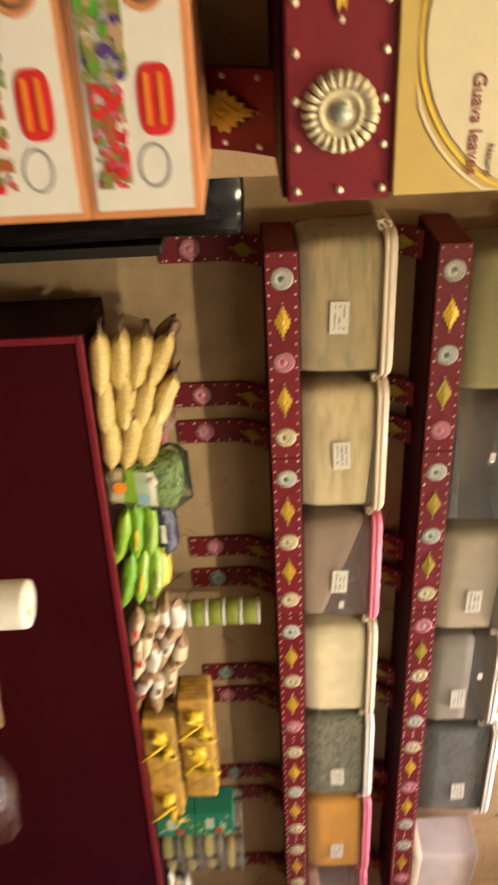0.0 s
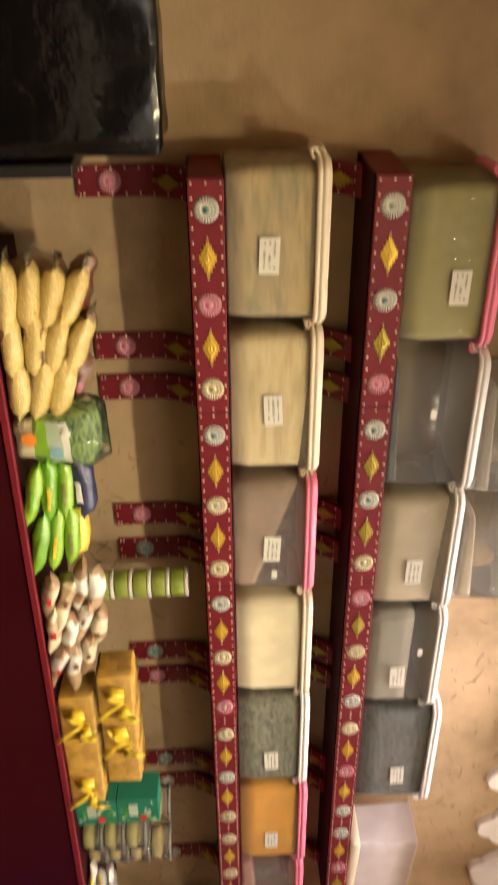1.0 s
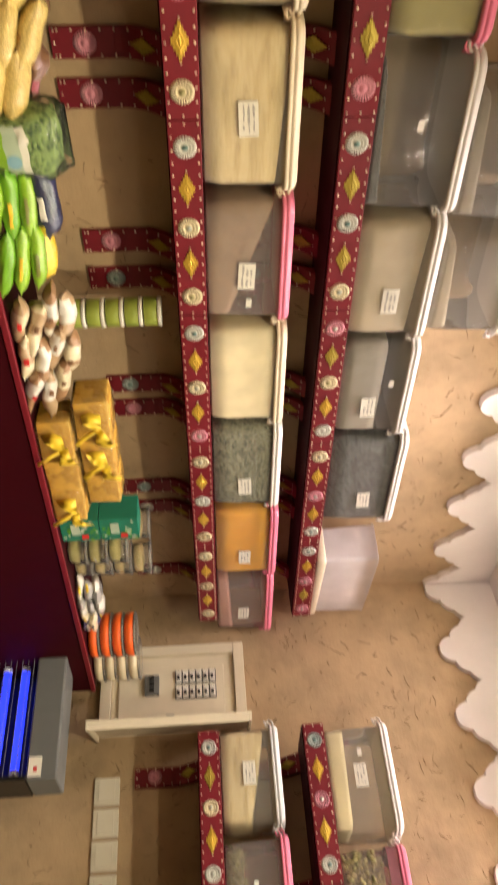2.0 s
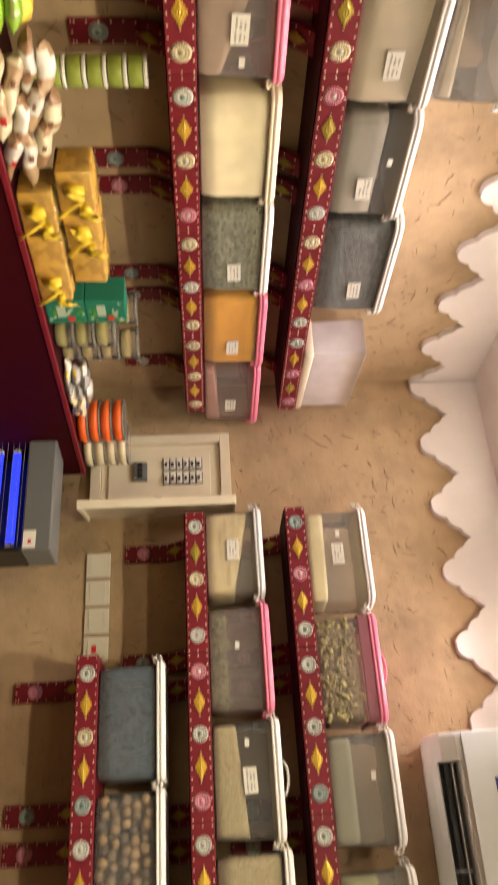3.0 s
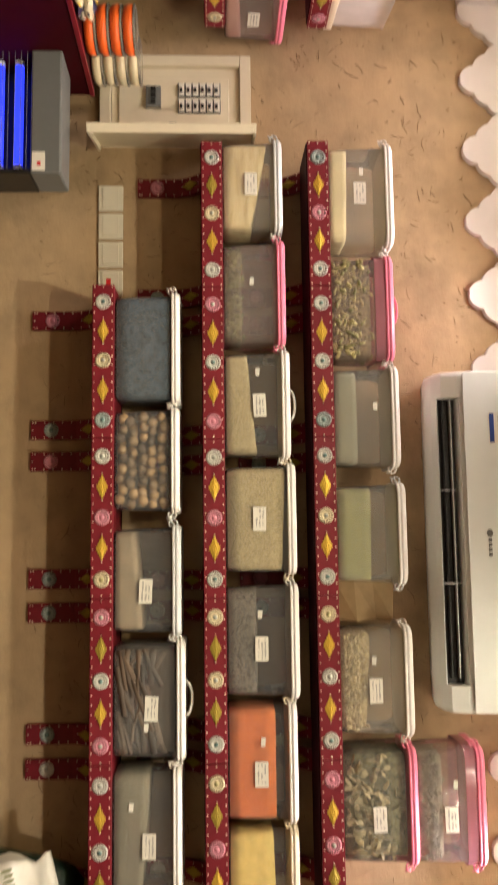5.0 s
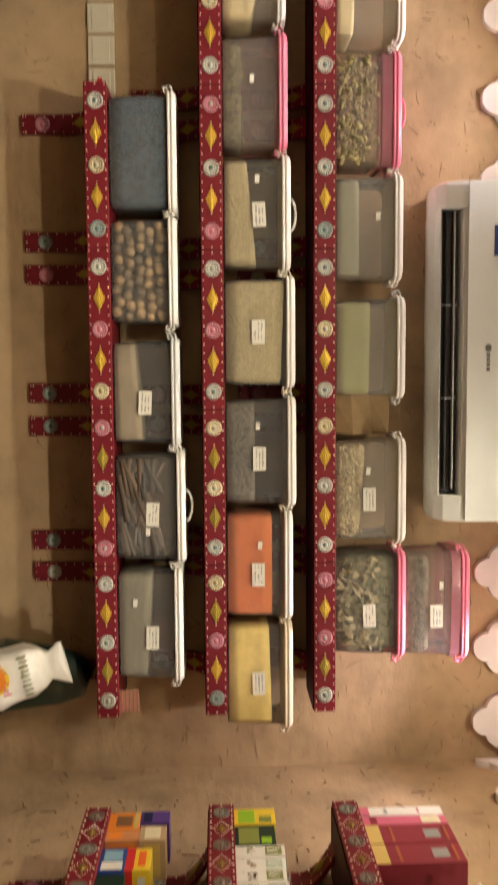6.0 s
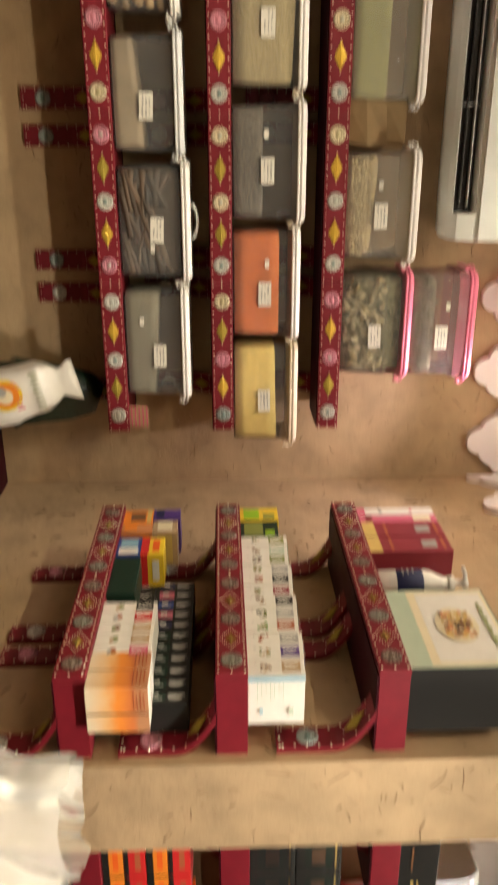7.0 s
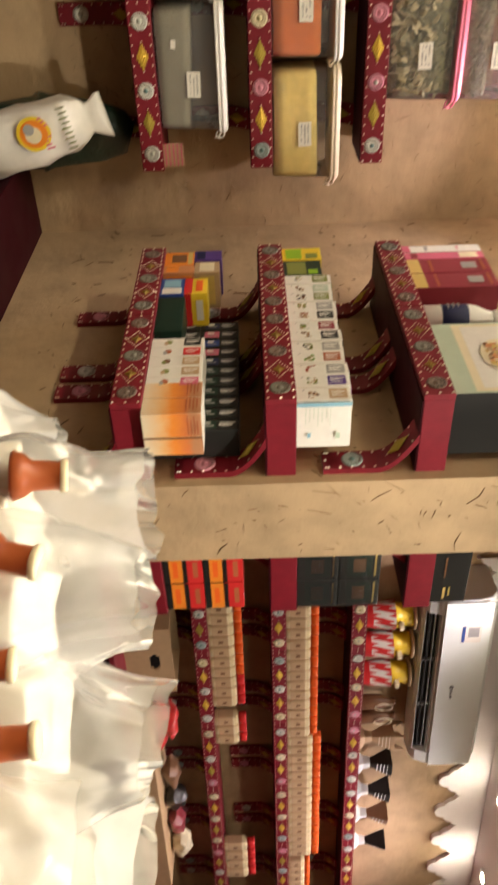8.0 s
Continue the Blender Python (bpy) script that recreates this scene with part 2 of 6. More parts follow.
M["p_fade"] = faded("printed_orange_fade", [(0.16, (0.74, 0.62, 0.44)), (0.42, (0.78, 0.48, 0.22)), (0.62, (0.80, 0.27, 0.04)), (0.84, (0.66, 0.20, 0.06)), (0.95, (0.50, 0.24, 0.12))])
STUFFS = {
    "tan_olive": ("p", (0.38, 0.29, 0.12), 26, 0.42), "beige": ("p", (0.52, 0.41, 0.22), 45, 0.26), "taupe": ("p", (0.29, 0.22, 0.14), 50, 0.26),
    "flour": ("p", (0.80, 0.72, 0.53), 22, 0.24), "herb": ("g", (0.23, 0.22, 0.14), (0.09, 0.09, 0.055), 150), "turmeric": ("p", (0.74, 0.36, 0.014), 30, 0.2),
    "rosy": ("p", (0.46, 0.26, 0.20)), "olive": ("p", (0.34, 0.29, 0.10)), "grey": ("p", (0.30, 0.26, 0.20)), "dark_herb": ("g", (0.105, 0.105, 0.095), (0.060, 0.060, 0.052), 320),
    "slate": ("g", (0.040, 0.068, 0.096), (0.016, 0.030, 0.046), 130), "seeds": ("g", (0.235, 0.205, 0.14), (0.175, 0.15, 0.10), 420),
    "leaves": ("g", (0.15, 0.15, 0.06), (0.05, 0.05, 0.02), 75), "grain": ("g", (0.42, 0.33, 0.175), (0.30, 0.23, 0.12), 300),
    "dusty": ("g", (0.12, 0.12, 0.112), (0.048, 0.049, 0.046), 160), "spice_dark": ("g", (0.15, 0.12, 0.09), (0.06, 0.05, 0.04), 200), "orange": ("p", (0.62, 0.17, 0.04)), "besan": ("p", (0.80, 0.60, 0.20)),
    "cream": ("p", (0.72, 0.62, 0.38)), "curls": ("g", (0.30, 0.25, 0.13), (0.13, 0.11, 0.06), 130), "pale_green": ("p", (0.25, 0.24, 0.165)),
    "lime": ("p", (0.29, 0.28, 0.11)), "pods": ("g", (0.40, 0.32, 0.17), (0.24, 0.18, 0.09), 170), "flakes": ("g", (0.20, 0.18, 0.10), (0.09, 0.09, 0.05), 110),
    "bark": ("p", (0.07, 0.05, 0.035)), "pale": ("p", (0.44, 0.37, 0.27), 14, 0.35),
    "macaroni": ("g", (0.66, 0.50, 0.17), (0.60, 0.44, 0.13), 420), "rusk": ("g", (0.52, 0.34, 0.07), (0.38, 0.22, 0.035), 40),
}
for k, s in STUFFS.items():
    M["s_" + k] = grained("powder_" + k, s[1], s[2] if len(s) > 2 else 60, s[3] if len(s) > 3 else 0.24, 0.95, 0.4, 0.002) if s[0] == "p" else granular("grains_" + k, *s[1:])



def streaky(name, stops, scale):
    """Ground herbs settled in layers: bands of several tints with grit."""
    m, n, l, b = material(name)
    band = noise_node(n, l, scaled(n, l, scale, (0.35, 1, 1.7)), 1, 6, 0.65)
    l.new(ramp(n, l, band, [(0.30 + 0.40 * i / (len(stops) - 1), c) for i, c in enumerate(stops)]), b.inputs["Base Color"])
    b.inputs["Roughness"].default_value = 0.95
    bump(n, l, noise_node(n, l, scaled(n, l, 1), 160, 3), b, 0.5, 0.002)
    return m


M["s_tan_olive"] = streaky("layered_tan_olive", [(0.20, 0.19, 0.07), (0.33, 0.26, 0.11), (0.50, 0.36, 0.16), (0.30, 0.27, 0.10)], 22)
M["s_beige"] = streaky("layered_beige", [(0.38, 0.29, 0.15), (0.56, 0.45, 0.24), (0.66, 0.55, 0.34), (0.45, 0.35, 0.18)], 30)
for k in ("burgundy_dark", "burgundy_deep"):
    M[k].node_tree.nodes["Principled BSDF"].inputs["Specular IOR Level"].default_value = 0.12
M["s_macaroni"].node_tree.nodes["Principled BSDF"].inputs["Coat Weight"].default_value = 0.7


def pieces(name, light, dark, rough=0.7):
    """Loose pieces, each with a tint of its own."""
    m, n, l, b = material(name)
    g = n.new("ShaderNodeNewGeometry")
    l.new(ramp(n, l, g.outputs["Random Per Island"], [(0.0, dark), (0.6, light), (1.0, shade(light, 1.35))]), b.inputs["Base Color"])
    b.inputs["Roughness"].default_value = rough
    bump(n, l, noise_node(n, l, scaled(n, l, 1), 180, 3), b, 0.5, 0.002)
    return m


for k, light, dark in (("limes", (0.31, 0.195, 0.09), (0.085, 0.06, 0.04)), ("curls", (0.46, 0.40, 0.18), (0.20, 0.19, 0.07)), ("pods", (0.52, 0.43, 0.24), (0.24, 0.18, 0.09)),
                       ("flakes", (0.46, 0.38, 0.22), (0.11, 0.11, 0.055)), ("leaves", (0.20, 0.21, 0.08), (0.05, 0.06, 0.02)), ("chips", (0.60, 0.50, 0.36), (0.30, 0.22, 0.14)),
                       ("bark", (0.11, 0.075, 0.05), (0.04, 0.034, 0.028)), ("sprigs", (0.16, 0.18, 0.11), (0.05, 0.06, 0.035))):
    M["b_" + k] = pieces("loose_" + k, light, dark)


# ---- mesh helpers ----
def finish(name, bm, mats, smooth=False):
    me = bpy.data.meshes.new(name)
    bmesh.ops.recalc_face_normals(bm, faces=bm.faces)
    bm.to_mesh(me)
    bm.free()
    for m in mats if isinstance(mats, (list, tuple)) else [mats]:
        me.materials.append(M[m] if isinstance(m, str) else m)
    if smooth:
        me.polygons.foreach_set("use_smooth", [True] * len(me.polygons))
    return me


def part(name, data, parent, m=None, label=""):
    """Links a mesh as one part under a thing or a part."""
    ob = new(name, data)
    ob.parent = parent
    if m is not None:
        ob.matrix_basis = m
    return tagged(ob, label)


def thing(name, m, label, category, group="", kind=""):
    ob = new(name)
    ob.empty_display_size = 0.05
    ob.matrix_basis = m
    return tagged(ob, label, category, group, kind)


def solid(name, data, label="", category="", kind="", m=None):
    ob = new(name, data)
    if m is not None:
        ob.matrix_basis = m
    return tagged(ob, label, category, "", kind)


def add_box(bm, a, b, mat=0, bevel=0.0):
    c, s = [(p + q) / 2 for p, q in zip(a, b)], [q - p for p, q in zip(a, b)]
    g = bmesh.ops.create_cube(bm, size=1, matrix=Matrix.Translation(c) @ Matrix.Diagonal((*s, 1)))
    faces = list({f for v in g["verts"] for f in v.link_faces})
    for f in faces:
        f.material_index = mat
    if bevel:
        edges = list({e for v in g["verts"] for e in v.link_edges})
        r = bmesh.ops.bevel(bm, geom=edges, offset=bevel, segments=2, affect="EDGES", profile=0.5)
        for f in r["faces"]:
            f.material_index = mat
    return bm


def box_mesh(name, a, b, mats, bevel=0.0):
    return finish(name, add_box(bmesh.new(), a, b, 0, bevel), mats)


def rrect(w, d, r, n=4):
    """A rectangle with rounded corners, as points."""
    r = max(1e-4, min(r, w / 2 - 1e-4, d / 2 - 1e-4))
    out = []
    for q, (sx, sy) in enumerate(((1, 1), (-1, 1), (-1, -1), (1, -1))):
        for i in range(n + 1):
            a = math.pi / 2 * (q + i / n)
            out.append((sx * (w / 2 - r) + r * math.cos(a), sy * (d / 2 - r) + r * math.sin(a)))
    return out


def loft(bm, rings, mat=0, bottom=True, top=True):
    """Skin between rings of points that have the same count."""
    rows = [[bm.verts.new(p) for p in ring] for ring in rings]
    n = len(rows[0])
    for a, b in zip(rows, rows[1:]):
        for i in range(n):
            bm.faces.new((a[i], a[(i + 1) % n], b[(i + 1) % n], b[i])).material_index = mat
    if bottom:
        bm.faces.new(rows[0][::-1]).material_index = mat
    if top:
        bm.faces.new(rows[-1]).material_index = mat
    return bm


def ring(w, d, r, z, x=0, y=0, n=4):
    return [(px + x, py + y, z) for px, py in rrect(w, d, r, n)]


def disc(r, z, n=24, x=0, y=0):
    return [(x + r * math.cos(2 * math.pi * i / n), y + r * math.sin(2 * math.pi * i / n), z) for i in range(n)]


def turned(bm, profile, n=24, x=0, y=0, mat=0):
    """A body of revolution from rows of radius and height."""
    return loft(bm, [disc(max(r, 1e-4), z, n, x, y) for r, z in profile], mat)


def sweep(bm, path, half, mat=0):
    """A square rod along points."""
    rows = []
    for i, p in enumerate(path):
        p = Vector(p)
        d = (Vector(path[min(i + 1, len(path) - 1)]) - Vector(path[max(i - 1, 0)])).normalized()
        s = d.cross(Vector((0, 0, 1)) if abs(d.z) < 0.9 else Vector((0, 1, 0))).normalized()
        u = s.cross(d)
        rows.append([p + half * (a * s + b * u) for a, b in ((1, 0), (0.7, 0.7), (0, 1), (-0.7, 0.7), (-1, 0), (-0.7, -0.7), (0, -1), (0.7, -0.7))])
    return loft(bm, rows, mat)


def crumple(me, size, amount, seed=0.0):
    """Pushes the points of a mesh about, like film or cloth."""
    for v in me.vertices:
        p = v.co * size + Vector((seed, seed * 1.7, 0))
        v.co += Vector((noise.noise(p), noise.noise(p + Vector((9, 3, 1))), noise.noise(p + Vector((2, 7, 5))))) * amount
    return me


FACE_A, FACE_B, FACE_C = pose(0, 0, 0, 0, 0, 90), pose(0, 0, 0), pose(0, 0, 0, 0, 0, -90)


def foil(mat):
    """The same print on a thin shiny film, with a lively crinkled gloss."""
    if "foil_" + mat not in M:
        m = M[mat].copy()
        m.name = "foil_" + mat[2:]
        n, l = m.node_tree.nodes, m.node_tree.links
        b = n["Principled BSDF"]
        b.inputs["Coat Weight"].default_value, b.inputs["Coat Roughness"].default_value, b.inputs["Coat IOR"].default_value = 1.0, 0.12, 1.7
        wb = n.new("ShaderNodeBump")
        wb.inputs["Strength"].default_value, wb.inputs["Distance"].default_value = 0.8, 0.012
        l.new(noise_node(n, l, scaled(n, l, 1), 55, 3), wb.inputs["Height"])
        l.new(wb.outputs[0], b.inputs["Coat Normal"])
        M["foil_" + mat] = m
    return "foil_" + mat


def blotches(name, parent, area, mats, count, seed, face=0.0, big=1.0):
    """A small printed picture: many overlapping flecks of colour on a flat face."""
    rng = random.Random(seed)
    x0, x1, z0, z1 = area
    verts, faces, slots = [], [], []
    for i in range(count):
        x, z, r, y = rng.uniform(x0, x1), rng.uniform(z0, z1), rng.uniform(0.002, 0.006) * big, face - 0.0012 - 0.00001 * i
        n = len(verts)
        verts += [(min(x1, max(x0, x + r * rng.uniform(0.7, 1.3) * math.cos(q))), y, min(z1, max(z0, z + r * rng.uniform(0.6, 1.1) * math.sin(q)))) for q in [j * math.pi / 4 for j in range(8)]]
        faces.append(tuple(range(n, n + 8)))
        slots.append(rng.randrange(len(mats)))
    me = bpy.data.meshes.new(name)
    me.from_pydata(verts, [], faces)
    for m in mats:
        me.materials.append(M[m])
    me.polygons.foreach_set("material_index", slots)
    return tagged(part(name, me, parent, label="small colour picture printed on the face"), kind="stuff")


# ---- the large structure ----
def wall(name, a, b):
    bm = bmesh.new()
    add_box(bm, a, b)
    return solid(name, finish(name, bm, "plaster"), "rough tan mud-plaster wall with straw marks", "wall", "structure")


solid("floor", box_mesh("floor", (-3.2, -3.2, -0.12), (6.4, 3.4, 0), "floor"), "plain dark brown tiled shop floor", "floor", "structure")
solid("ceiling", box_mesh("ceiling", (-3.2, -3.2, CEILING), (6.4, 3.4, CEILING + 0.12), "gypsum"), "smooth white gypsum ceiling", "ceiling", "structure")
wall("wall_west", (WALL_A - 0.15, -0.172, 0), (WALL_A, WALL_B, CEILING))
wall("wall_north", (WALL_A - 0.15, WALL_B, 0), (1.47, WALL_B + 0.15, CEILING))
wall("wall_partition", (WALL_C, 1.18, 0), (1.47, WALL_B, CEILING))
wall("wall_near", (WALL_A - 0.15, -3.2, 0), (-0.89, -0.172, CEILING))
wall("wall_south", (-0.89, -3.2, 0), (6.4, -3.05, CEILING))
wall("wall_far_east", (6.25, -3.05, 0), (6.4, 3.4, CEILING))
# the back wall of the next bay stands a little askew
BAY = pose(2.67, 2.05, 0, 0, 0, -6.9)
bay_wall = wall("wall_bay", (-1.3, 0.19, 0), (3.8, 0.34, CEILING))
bay_wall.matrix_basis = BAY


def straw_marks(name, x0, x1, z0, z1, count, m, seed):
    """Short slivers of straw pressed into the plaster, in the wall's own plane (x along, z up, -y out)."""
    rng = random.Random(seed)
    verts, faces = [], []
    for _ in range(count):
        x, z, a = rng.uniform(x0, x1), rng.uniform(z0, z1), rng.gauss(0.3, 0.9)
        ln, w, bend = rng.choice((0.006, 0.008, 0.010, 0.014, 0.014, 0.020, 0.030, 0.045)) * rng.uniform(0.8, 1.2), rng.uniform(0.0007, 0.0018), rng.gauss(0, 0.09)
        rows = []
        for t in (-1, 0, 1):
            cx, cz = x + t * ln / 2 * math.cos(a), z + t * ln / 2 * math.sin(a) + bend * ln * (1 - t * t)
            k = w * (1 if t == 0 else 0.3)
            rows.append([(cx - k * math.sin(a), 0.001, cz + k * math.cos(a)), (cx, -0.0021, cz), (cx + k * math.sin(a), 0.001, cz - k * math.cos(a))])
        n = len(verts)
        verts += [p for r in rows for p in r]
        faces += [(n + i * 3 + j, n + i * 3 + j + 1, n + i * 3 + j + 4, n + i * 3 + j + 3) for i in range(2) for j in range(2)]
    me = bpy.data.meshes.new(name)
    me.from_pydata(verts, [], faces)
    me.materials.append(M["straw"])
    return solid(name, me, "bits of chopped straw stuck in the wall plaster", "straw", "stuff", m)


straw_marks("straw", -1.8, 1.24, 0.95, 2.34, 1700, pose(0, WALL_B, 0), 1)
straw_marks("straw", 0.75, 2.45, 1.2, 2.34, 760, pose(WALL_A, 0, 0, 0, 0, 90), 2)
straw_marks("straw", -2.48, -1.19, 0.9, 2.34, 330, pose(WALL_C, 0, 0, 0, 0, -90), 3)
straw_marks("straw", WALL_C + 0.01, 1.46, 0.9, 2.4, 130, pose(0, 1.18, 0), 4)
straw_marks("straw", -0.9, -0.175, 0.9, 2.4, 120, pose(-0.89, 0, 0, 0, 0, 90), 5)


def cornice(name, length, m, pitch=0.242, first=0.0):
    """A white gypsum band under the ceiling whose lower edge hangs in stepped points."""
    tip, valley, top, t = 2.315, 2.436, CEILING, 0.022
    line = []
    x = -pitch + first
    half, slope = [], math.hypot(pitch / 2, valley - tip)
    # a zigzag from valley to tip that bulges into three small knobs on the way
    for j in range(25):
        t0 = j / 24
        bulge = 0.0125 * (0.45 + 0.85 * t0) * abs(math.sin(3 * math.pi * t0 ** 0.85)) ** 0.6
        half.append((t0 - bulge * (valley - tip) / slope / (pitch / 2) if 0 < t0 < 1 else t0, t0 + bulge * (pitch / 2) / slope / (valley - tip)))
    while x < length + pitch:
        for u, w in half:
            line.append((x + pitch / 2 * u, valley + (tip - valley) * w))
        for u, w in half[::-1]:
            line.append((x + pitch - pitch / 2 * u, valley + (tip - valley) * w))
        x += pitch
    pts = [(px, pz) for px, pz in line if 0 <= px <= length]
    bm = bmesh.new()
    front, back, ftop, btop = [], [], [], []
    for px, pz in pts:
        front.append(bm.verts.new((px, -t, pz)))
        back.append(bm.verts.new((px, 0, pz)))
        ftop.append(bm.verts.new((px, -t, top)))
    for i in range(len(pts) - 1):
        if abs(pts[i + 1][0] - pts[i][0]) > 1e-6:
            bm.faces.new((front[i], front[i + 1], ftop[i + 1], ftop[i]))
        bm.faces.new((front[i], back[i], back[i + 1], front[i + 1]))
    return solid(name, finish(name, bm, "gypsum"), "white gypsum cornice with stepped hanging points", "cornice", "structure", m)


cornice("cornice", 3.0625, pose(WALL_A + 0.0215, WALL_B, 0), first=0.143)
cornice("cornice", 2.653, pose(WALL_A, -0.165, 0, 0, 0, 90), first=0.117)
cornice("cornice", 1.25, pose(WALL_C, WALL_B - 0.03, 0, 0, 0, -90), first=0.1)
cornice("cornice", 3.6, BAY @ pose(-0.1, 0.19, 0), first=0.08)
cornice("cornice", 2.6, pose(-0.89, -2.80, 0, 0, 0, 90))

# downlights and added fills: a recessed ring with a bright face, and the lamp under it
ring_me = finish("trim_ring", turned(bmesh.new(), [(0.026, 0.002), (0.045, 0.0), (0.045, -0.006), (0.026, -0.004)], 28), "ac_white", True)
face_me = finish("diffuser", turned(bmesh.new(), [(0.024, 0.0), (0.022, -0.005), (0.015, -0.009), (0.001, -0.011)], 24), "lamp")
for x, y, watts, cone, tint in DOWNLIGHTS_AND_FILLS:
    d = thing("downlight", pose(x, y, CEILING), "small round recessed ceiling downlight, lit warm", "downlight", "ceiling downlights")
    part("trim_ring", ring_me, d)
    part("diffuser", face_me, d)
    lamp = bpy.data.lights.new("downlight_beam", "SPOT")
    lamp.energy, lamp.color, lamp.spot_size, lamp.spot_blend, lamp.shadow_soft_size = watts, tint, radians(cone), 0.65, 0.035
    new("downlight_beam", lamp).matrix_basis = pose(x, y, CEILING - 0.02)


# ---- studded burgundy shelves ----
def rosette_mesh(name, mat, r=0.0225, petals=24, eye=None):
    """A pressed metal flower: domed eye in a dished ring, narrow rounded petals with dark grooves between them."""
    bm = bmesh.new()
    n = petals * 4
    def circle(rad, lift, flute=0.0, scallop=0.0):
        out = []
        for i in range(n):
            a, groove = 2 * math.pi * i / n, i % 4 == 0
            k = rad - (scallop if groove else 0)
            out.append((k * math.cos(a), -(lift + (0 if groove else flute)), k * math.sin(a)))
        return out
    loft(bm, [circle(r, 0.0002, 0, r * 0.05), circle(r * 0.97, 0.0010, 0.0014, r * 0.05), circle(r * 0.86, 0.0014, 0.0028, r * 0.03), circle(r * 0.68, 0.0014, 0.0026), circle(r * 0.60, 0.0014, 0.0010),
              circle(r * 0.56, 0.0030), circle(r * 0.48, 0.0032), circle(r * 0.42, 0.0014), circle(r * 0.30, 0.0014), circle(r * 0.27, 0.0034), circle(r * 0.18, 0.0046), circle(r * 0.09, 0.0052), circle(r * 0.03, 0.0057)], bottom=False)
    for f in bm.faces:
        c = f.calc_center_median()
        rad, turn = math.hypot(c.x, c.z), (math.atan2(c.z, c.x) / (2 * math.pi) * n) % 4
        # eye, darker grooves between the petals, and the rest
        f.material_index = 2 if rad < r * 0.25 else 1 if r * 0.62 < rad < r * 0.90 and turn < 0.98 else 0
    return finish(name, bm, [mat, "tarnish", eye or mat], True)


def lozenge_mesh(name, mat):
    """A stamped gilt lozenge with finely notched edges, a raised heart and a stud at each end."""
    bm = bmesh.new()
    a, b, steps = 0.0310, 0.0150, 4
    def rim(k, lift, notch):
        out = []
        for q, (sx, sz) in enumerate(((1, 1), (-1, 1), (-1, -1), (1, -1))):
            for i in range(steps * 2):
                u = i / (steps * 2)
                u = 1 - u if q % 2 else u
                g = 1 + (notch if i % 2 else 0)
                out.append((sx * a * (1 - u) * k * g, -lift, sz * b * u * k * g))
        return out
    loft(bm, [rim(0.97, 0.0004, 0.30), rim(0.93, 0.0020, 0.30), rim(0.66, 0.0026, 0), rim(0.56, 0.0036, 0), rim(0.36, 0.0038, 0), rim(0.28, 0.0030, 0), rim(0.06, 0.0046, 0)], bottom=False)
    for sx in (-1, 1):
        made = bmesh.ops.create_cone(bm, segments=6, radius1=0.0022, radius2=0.0008, depth=0.0024, cap_ends=True, matrix=pose(sx * (a + 0.006), -0.0012, 0, 90, 0, 0))
        for f in {f for v in made["verts"] for f in v.link_faces}:
            f.material_index = 1
    return finish(name, bm, [mat, "brass"])


def dotted_mesh():
    """A lozenge drawn in studs on the board, with a small gilt heart."""
    bm = bmesh.new()
    for a, b, n, r in ((0.032, 0.0215, 5, 0.0016),):
        for q, (sx, sz) in enumerate(((1, 1), (-1, 1), (-1, -1), (1, -1))):
            for i in range(n):
                u = i / n if q % 2 == 0 else 1 - i / n
                bmesh.ops.create_cone(bm, segments=5, radius1=r, radius2=r * 0.3, depth=0.0024, cap_ends=True, matrix=pose(sx * a * (1 - u), -0.0012, sz * b * u, 90, 0, 0))
    for f in bm.faces:
        f.material_index = 0
    loft(bm, [[(0.0205 * k * x, -y, 0.0135 * k * z) for x, z in ((1, 0), (0.35, 0.35), (0, 1), (-0.35, 0.35), (-1, 0), (-0.35, -0.35), (0, -1), (0.35, -0.35))] for k, y in ((1, 0.0003), (0.85, 0.002), (0.5, 0.0012), (0.42, 0.003), (0.1, 0.0036))], 1, bottom=False)
    return finish("lozenge", bm, ["brass", "dull_gilt"])


ROSETTES = {k: rosette_mesh("rosette", k, eye=e) for k, e in (("silver", "eye_grey"), ("pink_metal", None), ("gold", "eye_grey"), ("teal_metal", "eye_teal"))}
ROSETTES["silver_teal"] = rosette_mesh("rosette", "silver", eye="eye_teal")
ROSETTES["gold_olive"] = rosette_mesh("rosette", "gold", eye="eye_olive")
ROSETTES["pink_dark"] = rosette_mesh("rosette", "pink_metal", eye="eye_grey")
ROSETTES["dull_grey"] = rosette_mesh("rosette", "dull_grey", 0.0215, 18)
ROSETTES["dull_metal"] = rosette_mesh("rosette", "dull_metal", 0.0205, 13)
LOZENGES = {k: lozenge_mesh("lozenge", k) for k in ("yellow_gilt", "olive_gilt")}
LOZENGES["dotted"] = dotted_mesh()


def studs_mesh(points, r=0.0026):
    """Round-headed brass studs at points of an x-z plane, facing -y."""
    verts, faces = [], []
    for x, y, z in points:
        n = len(verts)
        for rad, lift in ((r, 0.0), (r * 0.75, r * 0.7)):
            verts += [(x + rad * math.cos(i * math.pi / 3), y - lift, z + rad * math.sin(i * math.pi / 3)) for i in range(6)]
        verts.append((x, y - r, z))
        for i in range(6):
            j = (i + 1) % 6
            faces += [(n + i, n + j, n + 6 + j, n + 6 + i), (n + 6 + i, n + 6 + j, n + 12)]
    me = bpy.data.meshes.new("studs")
    me.from_pydata(verts, [], faces)
    me.materials.append(M["brass"])
    return me


UNIT, DEPTH, EDGE = 0.4365, 0.19, 0.061


